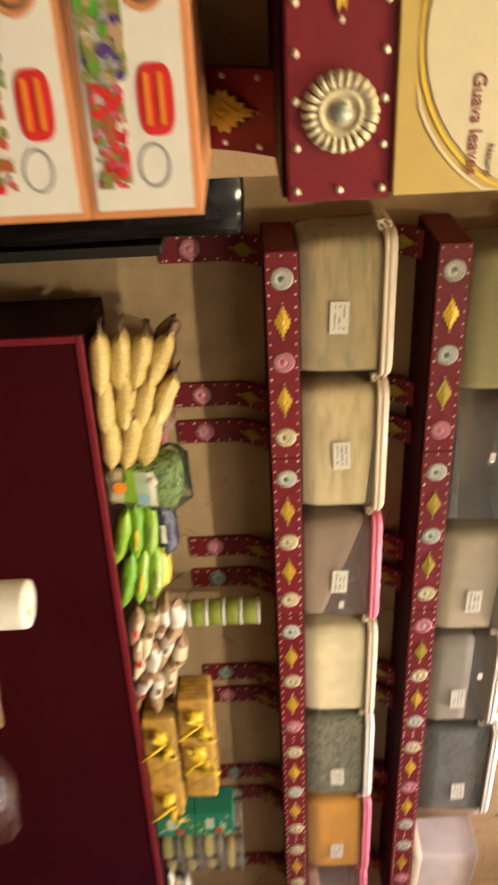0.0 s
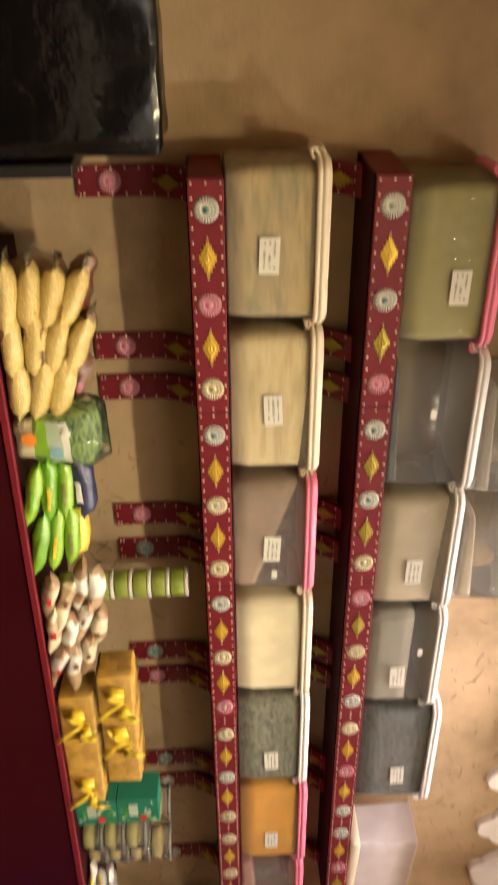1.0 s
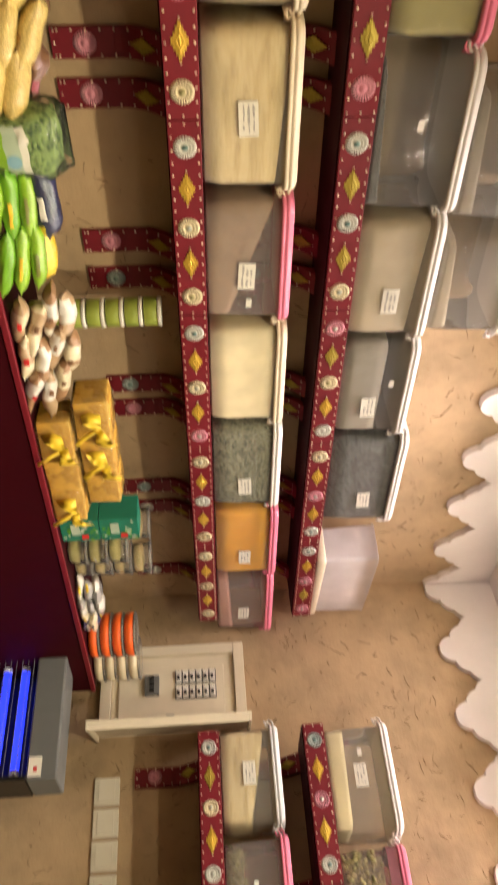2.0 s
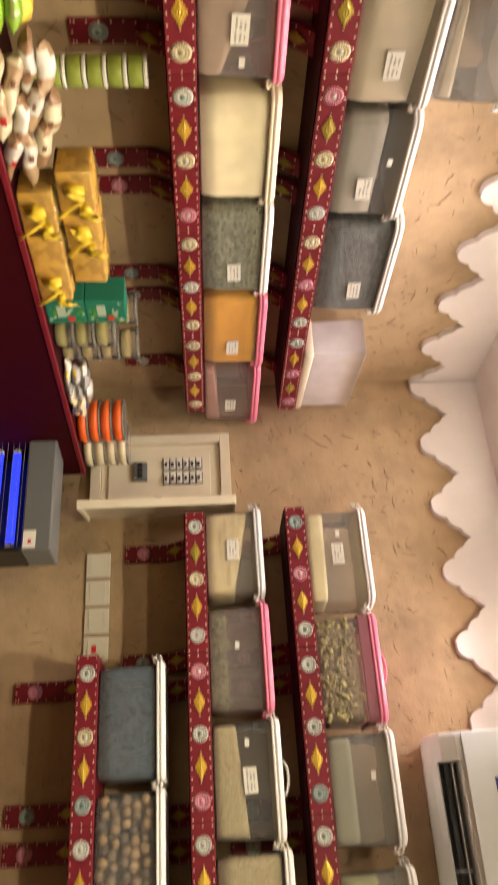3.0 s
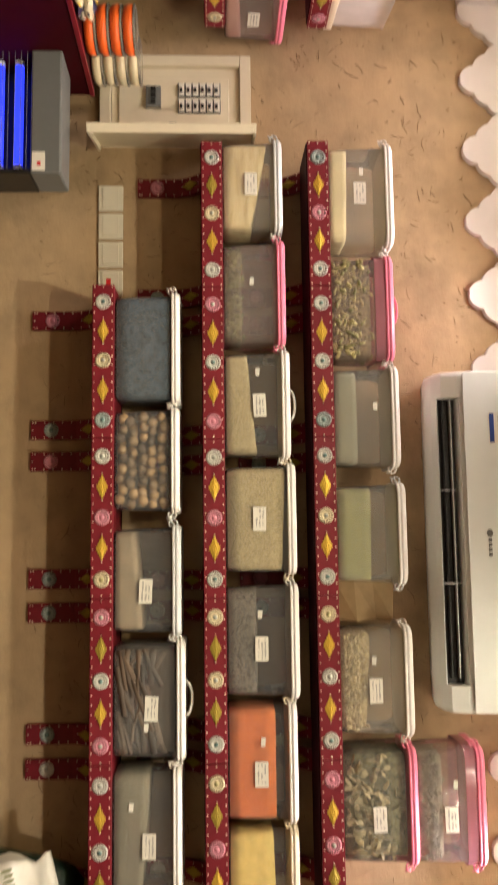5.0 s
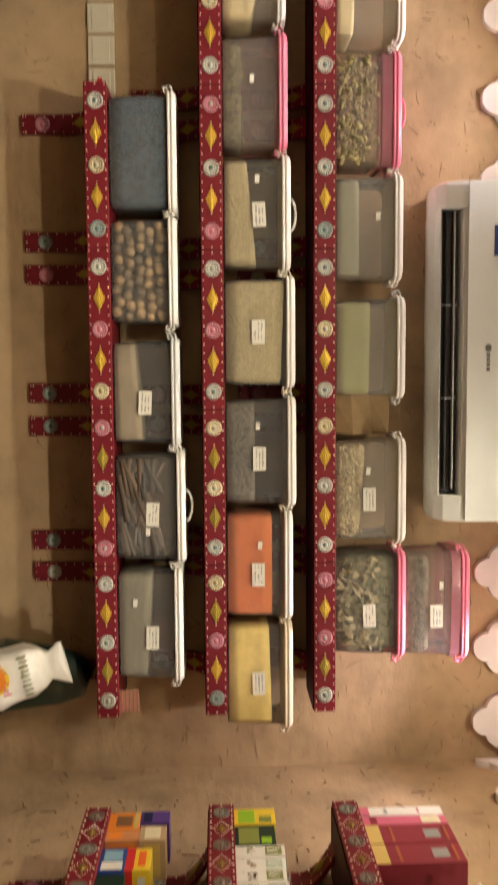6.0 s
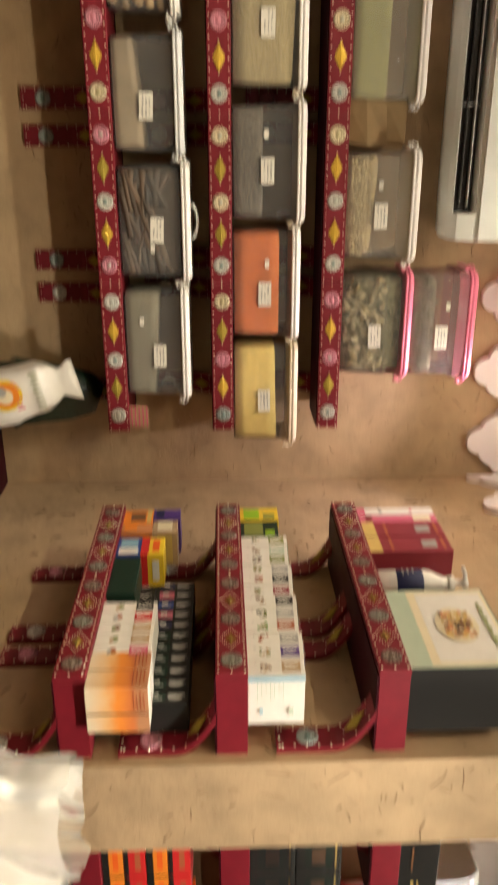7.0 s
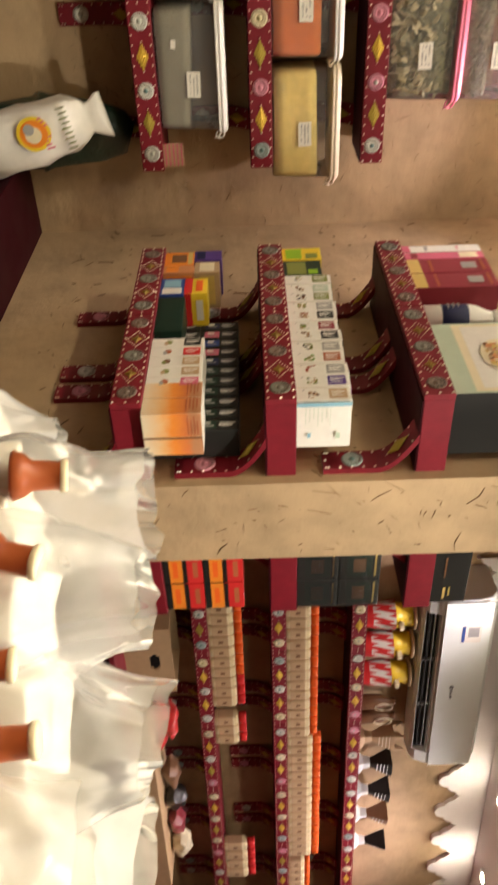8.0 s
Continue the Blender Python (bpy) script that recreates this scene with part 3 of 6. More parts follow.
@lru_cache(None)
def panel_meshes(length):
    panel = box_mesh("front_panel", (0.0008, 0, 0), (length - 0.0008, 0.012, EDGE), "burgundy", 0.0012)
    pts, n = [], round(length / 0.0245)
    for i in range(n):
        x = 0.0075 + i * (length - 0.015) / (n - 1)
        pts += [(x, 0, 0.0055), (x, 0, EDGE - 0.0055)]
    pts += [(0.0075, 0, EDGE / 2), (length - 0.0075, 0, EDGE / 2)]
    return panel, studs_mesh(pts)


def shelf(length, m, label, seed, dull=False, group="studded wall shelves"):
    """A burgundy board whose front is set with panels of rosettes and lozenges between rows of studs."""
    rng = random.Random(seed)
    s = thing("wall_shelf", m, label, "shelf", group)
    part("board", box_mesh("board", (0, 0.012, 0.001), (length, DEPTH, EDGE - 0.001), "burgundy", 0.001), s)
    # thin near-black sheet: the shade below the board put into its colour
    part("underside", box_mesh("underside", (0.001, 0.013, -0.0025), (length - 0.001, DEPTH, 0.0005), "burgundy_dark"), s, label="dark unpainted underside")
    count = max(1, round(length / UNIT))
    unit = length / count
    panel, studs = panel_meshes(round(unit, 4))
    for u in range(count):
        p = part("front_panel", panel, s, pose(u * unit, 0, 0))
        tagged(part("studs", studs, p, label="rows of small brass studs"), kind="stuff")
        for k in range(5):
            at = pose(unit * (0.5 + (k - 2) * 0.192), 0, EDGE / 2)
            if k % 2 == 0:
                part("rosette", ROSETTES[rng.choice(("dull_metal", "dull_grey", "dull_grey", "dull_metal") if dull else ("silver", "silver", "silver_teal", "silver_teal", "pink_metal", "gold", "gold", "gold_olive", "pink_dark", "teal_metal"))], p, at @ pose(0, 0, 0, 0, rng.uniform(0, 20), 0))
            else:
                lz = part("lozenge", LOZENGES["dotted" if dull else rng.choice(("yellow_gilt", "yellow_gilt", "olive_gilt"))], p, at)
                if dull:
                    tagged(lz, "lozenge of small gilt studs", kind="stuff")
    return s


def bracket_mesh(depth, drop, reach):
    """A corbel: a thin board flat on the wall that bends out under the shelf."""
    bm, w, thick, n = bmesh.new(), 0.029, 0.013, 16
    front = []
    for i in range(n + 1):
        z = -drop * i / n
        k = max(0.0, 1 - i / (n * 0.42))
        front.append((depth - thick - reach * k ** 1.9, z))
    rows = [[(sx, y, z) for y, z in front] + [(sx, min(depth, y + thick + 0.010 * (depth - thick - y) / reach), z) for y, z in front[::-1]] for sx in (-w, w)]
    a, b = [[bm.verts.new(p) for p in r] for r in rows]
    m = len(a)
    for i in range(m):
        bm.faces.new((a[i], a[(i + 1) % m], b[(i + 1) % m], b[i]))
    for i in range(n):
        bm.faces.new((a[i], a[m - 1 - i], a[m - 2 - i], a[i + 1]))
        bm.faces.new((b[i], b[i + 1], b[m - 2 - i], b[m - 1 - i]))
    me = finish("corbel", bm, "burgundy")
    pts = []
    for i in range(1, n + 1, 2):
        y, z = front[i]
        pts += [(sx, y, z) for sx in (-0.0235, 0.0235) if -drop + 0.006 < z]
    pts += [(sx, depth - thick, -drop + 0.006) for sx in (-0.0235, 0.0, 0.0235)]
    return me, studs_mesh(pts), front


CORBELS = {}


def bracket(m, seed, drop=0.205, depth=DEPTH, reach=0.054):
    rng = random.Random(seed)
    key = (drop, depth, reach)
    if key not in CORBELS:
        CORBELS[key] = bracket_mesh(depth, drop, reach)
    corbel, corbel_studs, line = CORBELS[key]
    b = thing("shelf_bracket", m, "curved burgundy shelf bracket with brass studs on the plaster wall", "bracket", "shelf brackets")
    c = part("corbel", corbel, b)
    tagged(part("studs", corbel_studs, c, label="small brass studs"), kind="stuff")
    part("rosette", ROSETTES[rng.choice(("silver", "pink_metal", "pink_metal", "teal_metal"))], c, pose(0, depth - 0.0135, -drop + 0.062))
    y, z = line[1]
    y2, z2 = line[5]
    tilt = math.degrees(math.atan2(y2 - y, z - z2))
    # always the darker gilt, in place of the shade under the shelf
    part("lozenge", LOZENGES["olive_gilt"], c, pose(0, (y + y2) / 2 - 0.0005, (z + z2) / 2, tilt, 0, 0) @ pose(0, 0, 0, 0, 90, 0) @ Matrix.Diagonal((0.85, 1, 0.95, 1)))
    return b


def shelf_run(length, m, label, seed, spots, drop=0.205, dull=False, depth=DEPTH, reach=0.054):
    shelf(length, m, label, seed, dull)
    for k, s in enumerate(spots):
        bracket(m @ pose(s, 0, 0), seed * 20 + k, drop, depth, reach)


def seams(n, unit=UNIT):
    out = [0.085]
    for i in range(1, n):
        out += [i * unit - 0.045, i * unit + 0.045]
    return out + [n * unit - 0.085]


SHELF_LABEL = "burgundy wall shelf with studded front, "
A_LOW, A_UP = 1.481, 1.800
B_LOW, B_MID, B_UP = 1.158, 1.468, 1.779
BAY_LOW, BAY_MID, BAY_UP = 1.177, 1.494, 1.818
A_FRONT, B_FRONT, C_FRONT = -1.645, 2.245, 1.065
for z, what, k in ((A_LOW, "full of spice tubs", 1), (A_UP, "carrying big tubs", 2)):
    shelf_run(2.225, pose(A_FRONT, 0.140, z, 0, 0, 90), SHELF_LABEL + what, k, [0.043, 0.379, 0.475, 0.812, 0.914, 1.261, 1.352, 1.697, 1.801, 2.161], 0.210)
shelf_run(4 * 0.4407, pose(-0.783, B_FRONT, B_LOW), SHELF_LABEL + "holding five white-lidded tubs", 3, [0.045, 0.388, 0.485, 0.840, 0.940, 1.292, 1.391, 1.700], 0.220, depth=WALL_B - B_FRONT)
shelf_run(5 * 0.4385, pose(-1.213, B_FRONT, B_MID), SHELF_LABEL + "holding seven tubs of powders", 4, [0.043] + [v + 0.013 for v in seams(5)[1:]], depth=WALL_B - B_FRONT)
shelf_run(5 * 0.4385, pose(-1.216, B_FRONT, B_UP), SHELF_LABEL + "under the air conditioner", 5, [0.043] + [v + 0.013 for v in seams(5)[1:]], depth=WALL_B - B_FRONT)
# the tops of two brackets stand proud above the top shelf
for x in (3 * UNIT + 0.045, 5 * UNIT - 0.090):
    solid("bracket_head", box_mesh("bracket_head", (-0.029, 0, 0), (0.029, 0.016, 0.028), "burgundy", 0.0015), "burgundy bracket end standing above the shelf", "bracket", m=pose(-1.203 + x, WALL_B - 0.018, B_UP + EDGE - 0.001))
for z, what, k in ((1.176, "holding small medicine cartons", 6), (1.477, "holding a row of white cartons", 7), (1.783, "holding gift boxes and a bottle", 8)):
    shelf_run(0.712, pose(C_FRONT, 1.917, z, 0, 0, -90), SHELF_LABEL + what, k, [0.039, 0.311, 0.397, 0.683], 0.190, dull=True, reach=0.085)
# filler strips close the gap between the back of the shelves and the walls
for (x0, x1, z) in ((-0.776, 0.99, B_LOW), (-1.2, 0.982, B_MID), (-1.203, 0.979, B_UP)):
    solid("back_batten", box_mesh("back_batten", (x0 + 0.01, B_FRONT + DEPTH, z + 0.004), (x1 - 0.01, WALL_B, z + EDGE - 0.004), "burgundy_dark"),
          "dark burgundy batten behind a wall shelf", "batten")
# the other side of the partition, seen end-on
for z, k in ((1.176, 9), (1.480, 10), (1.790, 11)):
    shelf_run(0.60, pose(1.47 + DEPTH, 1.19, z, 0, 0, 90), SHELF_LABEL + "on the back of the partition", k, [0.05, 0.45])
for z, what, k in [(BAY_LOW, "holding small tubs", 12), (BAY_MID, "holding a row of small tubs", 13), (BAY_UP, "holding striped buckets", 14)]:
    shelf_run(7 * UNIT, BAY @ pose(-0.65, 0, z), SHELF_LABEL + what, k, seams(7))
# the shelves on the near wall
for z, k in ((1.478, 15), (1.165, 16)):
    shelf_run(2 * UNIT, pose(-0.70, -0.199 - 2 * UNIT, z, 0, 0, 90), SHELF_LABEL + "close beside the wall's edge", k, [0.1, 2 * UNIT - 0.03])


# ---- plastic storage tubs ----
BODY_H, LID_H = 0.165, 0.022


def bowed(w, d, r, z, bow=0.0028):
    """A rounded outline whose sides swell a little, as moulded plastic does."""
    pts, out = ring(w, d, r, z), []
    for j, (p, q) in enumerate(zip(pts, pts[1:] + pts[:1])):
        k = 10 if j % 5 == 4 else 1
        out += [tuple(u + (v - u) * i / k for u, v in zip(p, q)) for i in range(k)]
    return [(x * (1 + 2 * bow / w * max(0, 1 - (2 * y / d) ** 2)), y * (1 + 2 * bow / d * max(0, 1 - (2 * x / w) ** 2)), z) for x, y, z in out]


def tub_body(w, d, h, mat, r=0.028):
    bm = bmesh.new()
    rows = [(-0.022, 0.8, 0.001), (-0.014, 1, 0.006), (-0.0095, 1, h * 0.22), (-0.006, 1, h * 0.45), (-0.004, 1, h * 0.70), (-0.002, 1, h - 0.006), (0.004, 1, h - 0.004), (0.004, 1, h)]
    loft(bm, [bowed(w + e, d + e, r * k, z) for e, k, z in rows], top=False)
    return finish("body", bm, mat, True)


def tub_filling(w, d, h, mat, fill, slope, seed, r=0.022):
    """What is in the tub: a heap that follows the walls, with an uneven, sloping top."""
    bm = bmesh.new()
    def wide(z):
        return 0.019 - 0.011 * min(1, z / h)
    def section(z):
        return ring(w - wide(z) - 0.003, d - wide(z) - 0.003, r, z, n=5)
    top = []
    for x, y, _ in section(h * fill):
        z = h * min(0.965, max(0.06, fill + slope * (x / w) + 0.03 * noise.noise(Vector((x * 14 + seed, y * 9, seed)))))
        top.append((x, y, z))
    loft(bm, [section(0.006)] + [[(x, y, 0.006 + (z - 0.006) * k) for x, y, z in top] for k in (0.25, 0.5, 0.75, 1.0)], top=False)
    rim = [v for v in bm.verts][-len(top):]
    mid = bm.verts.new((0, 0, h * min(0.965, fill + 0.02)))
    inner = [bm.verts.new(tuple(0.5 * (a + b) for a, b in zip(v.co, mid.co))) for v in rim]
    n = len(rim)
    for i in range(n):
        j = (i + 1) % n
        bm.faces.new((rim[i], rim[j], inner[j], inner[i]))
        bm.faces.new((inner[i], inner[j], mid))
    return finish("filling", bm, mat, True)


def tub_lid(w, d, mat, r=0.03):
    bm = bmesh.new()
    z = -0.010
    rows = [(0.010, 0.0), (0.0155, 0.0008), (0.0160, 0.0060), (0.0125, 0.0072), (0.0125, 0.0092), (0.0160, 0.0104), (0.0160, 0.0160), (0.0120, 0.0175), (0.0100, 0.0215), (0.0010, 0.0250), (-0.018, 0.0250), (-0.022, 0.0215), (-0.034, 0.0212)]
    loft(bm, [ring(w + e, d + e, r if e > -0.01 else r * 0.8, z + h) for e, h in rows])
    return finish("lid", bm, mat, True)


def lid_skirt(w, d, h):
    """A deep see-through collar under a pink lid."""
    bm = bmesh.new()
    loft(bm, [bowed(w + 0.009, d + 0.009, 0.029, z) for z in (h - 0.040, h - 0.036, h - 0.012)], bottom=False, top=False)
    return finish("lid_skirt", bm, "pink_clear", True)


def tie_mesh(mat):
    """A knotted loop that hangs the lid to the tub's end."""
    bm = bmesh.new()
    sweep(bm, [(0.010 * math.cos(a) + 0.008, 0.003 * math.sin(2 * a), 0.012 * math.sin(a) - 0.004) for a in [i * math.pi / 4 for i in range(9)]], 0.0028)
    sweep(bm, [(-0.004, 0, -0.004), (0.004, 0.002, -0.001), (0.013, -0.002, -0.010), (0.017, 0.0, -0.020)], 0.0026)
    return finish("tie", bm, mat, True)


TIES = {k: tie_mesh(k) for k in ("lid_white", "lid_cream", "lid_pink", "twine", "lid_grey")}


def label_mesh(w=0.066, h=0.036, seed=0):
    """A stuck-on paper label with lines of writing too small to read."""
    rng = random.Random(seed)
    bm = bmesh.new()
    add_box(bm, (-w / 2, -0.0006, -h / 2), (w / 2, 0, h / 2), 0)
    for row in range(3):
        z = h * (0.26 - row * 0.25)
        x = -w * 0.40
        while x < w * 0.34:
            step = rng.uniform(0.03, 0.13) * w
            if rng.random() < 0.86:
                add_box(bm, (x, -0.0011, z - h * 0.05 * rng.uniform(0.3, 1.5)), (min(x + step, w * 0.42), -0.0007, z + h * 0.06 * rng.uniform(0.2, 1.4)), 1)
            x += step + w * 0.022
    return finish("label", bm, ["paper", "ink"])


LABELS = [label_mesh(seed=i) for i in range(5)]
TAG = finish("price_tag", add_box(bmesh.new(), (-0.011, -0.0006, -0.006), (0.011, 0, 0.006)), "paper")


def tub(m, w, body, filling, fill, slope, lid, seed, label, height=BODY_H, depth=0.165, sticker=(0.12, 0.0), tag=None, tie="lid_white", handle=False, skirt=False, group="spice tubs"):
    t = thing("storage_tub", m, label, "storage tub", group)
    d = depth
    b = part("body", tub_body(w, d, height, body), t, label="see-through plastic body")
    b.visible_shadow = False
    if filling:
        part("filling", tub_filling(w, d, height, "s_" + filling, fill, slope, seed), t)
    if lid:
        l = part("lid", tub_lid(w, d, lid), t, pose(0, 0, height), label="snap-on plastic lid")
        part("tie", TIES[tie], l, pose(w / 2 + 0.004, -d / 2 + 0.02, -0.004))
        part("tie", TIES[tie], l, pose(-w / 2 - 0.004, -d / 2 + 0.02, -0.004, 0, 0, 180))
        if handle:
            bm = bmesh.new()
            sweep(bm, [(0.045 * math.cos(a), 0, 0.018 * math.sin(a)) for a in [i * math.pi / 8 for i in range(9)]], 0.004)
            part("handle", finish("handle", bm, lid, True), l, pose(0, -d / 2 + 0.04, 0.014))
        if skirt:
            part("lid_skirt", lid_skirt(w, d, height), l, pose(0, 0, -height), label="see-through pink collar").visible_shadow = False
    if sticker:
        zz = sticker[1] + height * 0.52
        inset = 0.0045 - 0.003 * zz / height
        part("label", LABELS[seed % 5], t, pose(sticker[0] * w, -d / 2 + inset - 0.0042, zz, 0, random.Random(seed).uniform(-3, 3), 0), label="white paper label with dark writing")
    if tag:
        part("price_tag", TAG, t, pose(tag[0] * w, -d / 2 - 0.0015, tag[1] * height, 0, 4, 0))
    return t


def tubs(rows, place, prefix):
    for i, r in enumerate(rows):
        a, b, body, filling, fill, slope, lid, label, extra = r
        tub(place((a + b) / 2), b - a - 0.018, body, filling, fill, slope, lid, i + prefix, label, **extra)


tubs([
    (0.110, 0.413, "milky", "tan_olive", 0.96, 0.0, "lid_cream", "plastic tub of dried tan and green herbs, cream lid", dict(height=0.168, sticker=(0.05, -0.01), tie="lid_cream")),
    (0.418, 0.742, "milky", "beige", 0.90, -0.15, "lid_cream", "plastic tub of beige ground spice, cream lid", dict(height=0.166, sticker=(0.02, 0.0), tie="twine")),
    (0.750, 1.065, "rosy", "taupe", 0.55, -0.6, "lid_pink", "plastic tub of brown powder heaped to one side, pink lid", dict(height=0.166, sticker=(0.08, 0.0), tag=(0.32, 0.55), tie="lid_cream")),
    (1.075, 1.400, "milky", "flour", 0.93, -0.04, "lid_cream", "plastic tub full of cream flour, cream lid", dict(height=0.167, sticker=None, tie="lid_cream")),
    (1.402, 1.750, "clear", "herb", 0.96, 0.0, "lid_white", "plastic tub full of grey-green herb, white lid", dict(height=0.170, sticker=(0.2, 0.0))),
    (1.756, 2.105, "clear", "turmeric", 0.95, 0.0, "lid_pink", "plastic tub full of ochre turmeric, pink lid", dict(height=0.174, sticker=(0.18, 0.0), tie="lid_pink")),
    (2.110, 2.465, "rosy", "rosy", 0.25, 0.1, "lid_pink", "nearly empty rosy plastic tub with a pink lid", dict(height=0.172, sticker=(0.12, 0.0), tie="lid_pink")),
], lambda y: pose(A_FRONT - 0.085, y, A_LOW + EDGE, 0, 0, 90), 0)
tubs([
    (0.145, 0.470, "clear", "olive", 0.96, 0.0, "lid_pink", "shiny plastic tub of olive powder, pink lid", dict(sticker=(0.12, 0.02), tie="lid_pink")),
    (0.475, 0.800, "clear", "dark_herb", 0.12, 0.1, "lid_white", "nearly empty clear plastic tub, dark herb, white lid", dict(height=0.172, sticker=None, tag=(-0.1, 0.5))),
    (0.800, 1.130, "milky", "pale", 0.84, -0.1, "lid_white", "clear plastic tub of pale ground root, white lid", dict(height=0.165, sticker=(0.15, 0.0))),
    (1.133, 1.462, "clear", "grey", 0.62, 0.0, "lid_white", "plastic tub of grey-brown powder, white lid", dict(height=0.168, sticker=(0.16, -0.01), tag=(-0.1, 0.75))),
    (1.460, 1.848, "clear", "dusty", 0.96, 0.0, "lid_white", "plastic tub full of dark grey herb, white lid", dict(height=0.192, sticker=(0.2, 0.01))),
], lambda y: pose(A_FRONT - 0.085, y, A_UP + EDGE, 0, 0, 90), 10)
tubs([
    (0.540, 0.830, "cloudy", "grey", 0.18, 0.1, "lid_white", "clear empty tub stacked on another tub", dict(sticker=None)),
    (0.850, 1.130, "cloudy", "pale", 0.18, 0.1, "lid_white", "clear empty tub stacked on another tub", dict(sticker=None)),
], lambda y: pose(A_FRONT - 0.085, y, A_UP + EDGE + 0.190, 0, 0, 90), 16)
tubs([
    (-0.765, -0.440, "clear", "slate", 0.965, 0.0, "lid_white", "plastic tub packed with slate-grey seeds, white lid", dict(height=0.171, sticker=None)),
    (-0.432, -0.130, "clear", None, 0.5, 0, "lid_white", "plastic tub filled with round dried limes, white lid", dict(height=0.169, sticker=None)),
    (-0.100, 0.205, "clear", "taupe", 0.40, 0.12, "lid_grey", "half-empty tub of tan powder, clear grey lid", dict(height=0.172, sticker=(0.1, 0.0), tie="lid_grey")),
    (0.215, 0.538, "clear", "bark", 0.93, 0.0, "lid_white", "plastic tub of dark curled bark sticks, white lid", dict(height=0.183, sticker=(0.06, 0.01), tag=(0.22, 0.5), handle=True)),
    (0.550, 0.885, "clear", "seeds", 0.52, -0.12, "lid_white", "plastic tub half full of grey-tan seeds, white lid", dict(height=0.172, sticker=(0.1, 0.01), tag=(-0.22, 0.3))),
], lambda x: pose(x, B_FRONT + 0.087, B_LOW + EDGE), 20)
tubs([
    (-1.228, -0.940, "milky", "beige", 0.66, -0.3, "lid_grey", "plastic tub of beige powder, grey-white lid", dict(height=0.160, sticker=(0.0, 0.0), tie="lid_grey")),
    (-0.920, -0.605, "rosy", "leaves", 0.32, 0.0, "lid_pink", "rosy tub with dark green leaves, pink lid", dict(height=0.164, sticker=None, tag=(-0.1, 0.5), tie="lid_pink")),
    (-0.596, -0.280, "clear", "grain", 0.46, 0.16, "lid_white", "tub half full of beige grain, white lid with a handle", dict(height=0.172, sticker=(0.02, 0.01), tag=(-0.3, 0.55), handle=True)),
    (-0.270, 0.045, "clear", "grain", 0.88, -0.1, "lid_white", "plastic tub nearly full of beige grain, white lid", dict(height=0.183, sticker=(0.0, 0.0), tie="lid_cream")),
    (0.065, 0.382, "clear", "spice_dark", 0.46, 0.0, "lid_white", "tub half full of dark brown spice, white lid", dict(height=0.185, sticker=(0.06, 0.0), tag=(-0.25, 0.5))),
    (0.388, 0.708, "clear", "orange", 0.74, 0.0, "lid_white", "plastic tub of bright orange powder, white lid", dict(height=0.175, sticker=(0.08, 0.0), tag=(-0.2, 0.55), tie="lid_cream")),
    (0.713, 1.030, "clear", "besan", 0.72, 0.05, "lid_cream", "plastic tub of yellow gram flour, cream lid", dict(height=0.174, sticker=(0.06, 0.0), tie="lid_cream")),
], lambda x: pose(x, B_FRONT + 0.087, B_MID + EDGE), 30)
tubs([
    (-1.215, -0.900, "cloudy", "cream", 0.30, -0.05, "lid_white", "milky tub with a little cream powder, white lid", dict(height=0.175, sticker=(0.0, 0.0), tag=(-0.22, 0.55))),
    (-0.875, -0.558, "rosy", "curls", 0.72, 0.0, "lid_pink", "tub of curly dried green pods, pink lid with a handle", dict(height=0.166, sticker=None, tie="lid_white", handle=True, skirt=True)),
    (-0.548, -0.250, "cloudy", "pale_green", 0.36, 0.0, "lid_white", "milky tub of pale green powder, white lid", dict(height=0.172, sticker=None, tag=(-0.1, 0.68))),
    (-0.213, 0.078, "cloudy", "lime", 0.52, 0.0, "lid_white", "tub half full of lime-green powder, white lid", dict(height=0.181, sticker=None, tie="lid_grey")),
    (0.184, 0.490, "milky", "pods", 0.42, -0.1, "lid_white", "tub of tan cardamom pods, white lid", dict(height=0.186, sticker=(0.08, 0.0), tag=(-0.2, 0.5))),
    (0.510, 0.825, "clear", "flakes", 0.94, 0.0, "lid_pink", "tub of brown and green dried flakes, pink lid", dict(height=0.188, sticker=(0.1, 0.0), tie="lid_pink")),
], lambda x: pose(x, B_FRONT + 0.087, B_UP + EDGE), 40)
tubs([(0.512, 0.832, "rosy", "herb", 0.42, 0.0, "lid_pink", "rosy tub of green herb stacked on another, pink lid", dict(height=0.168, sticker=(0.1, 0.0), tag=(-0.2, 0.6), tie="lid_pink", skirt=True))],
     lambda x: pose(x, B_FRONT + 0.087, B_UP + EDGE + 0.205), 47)

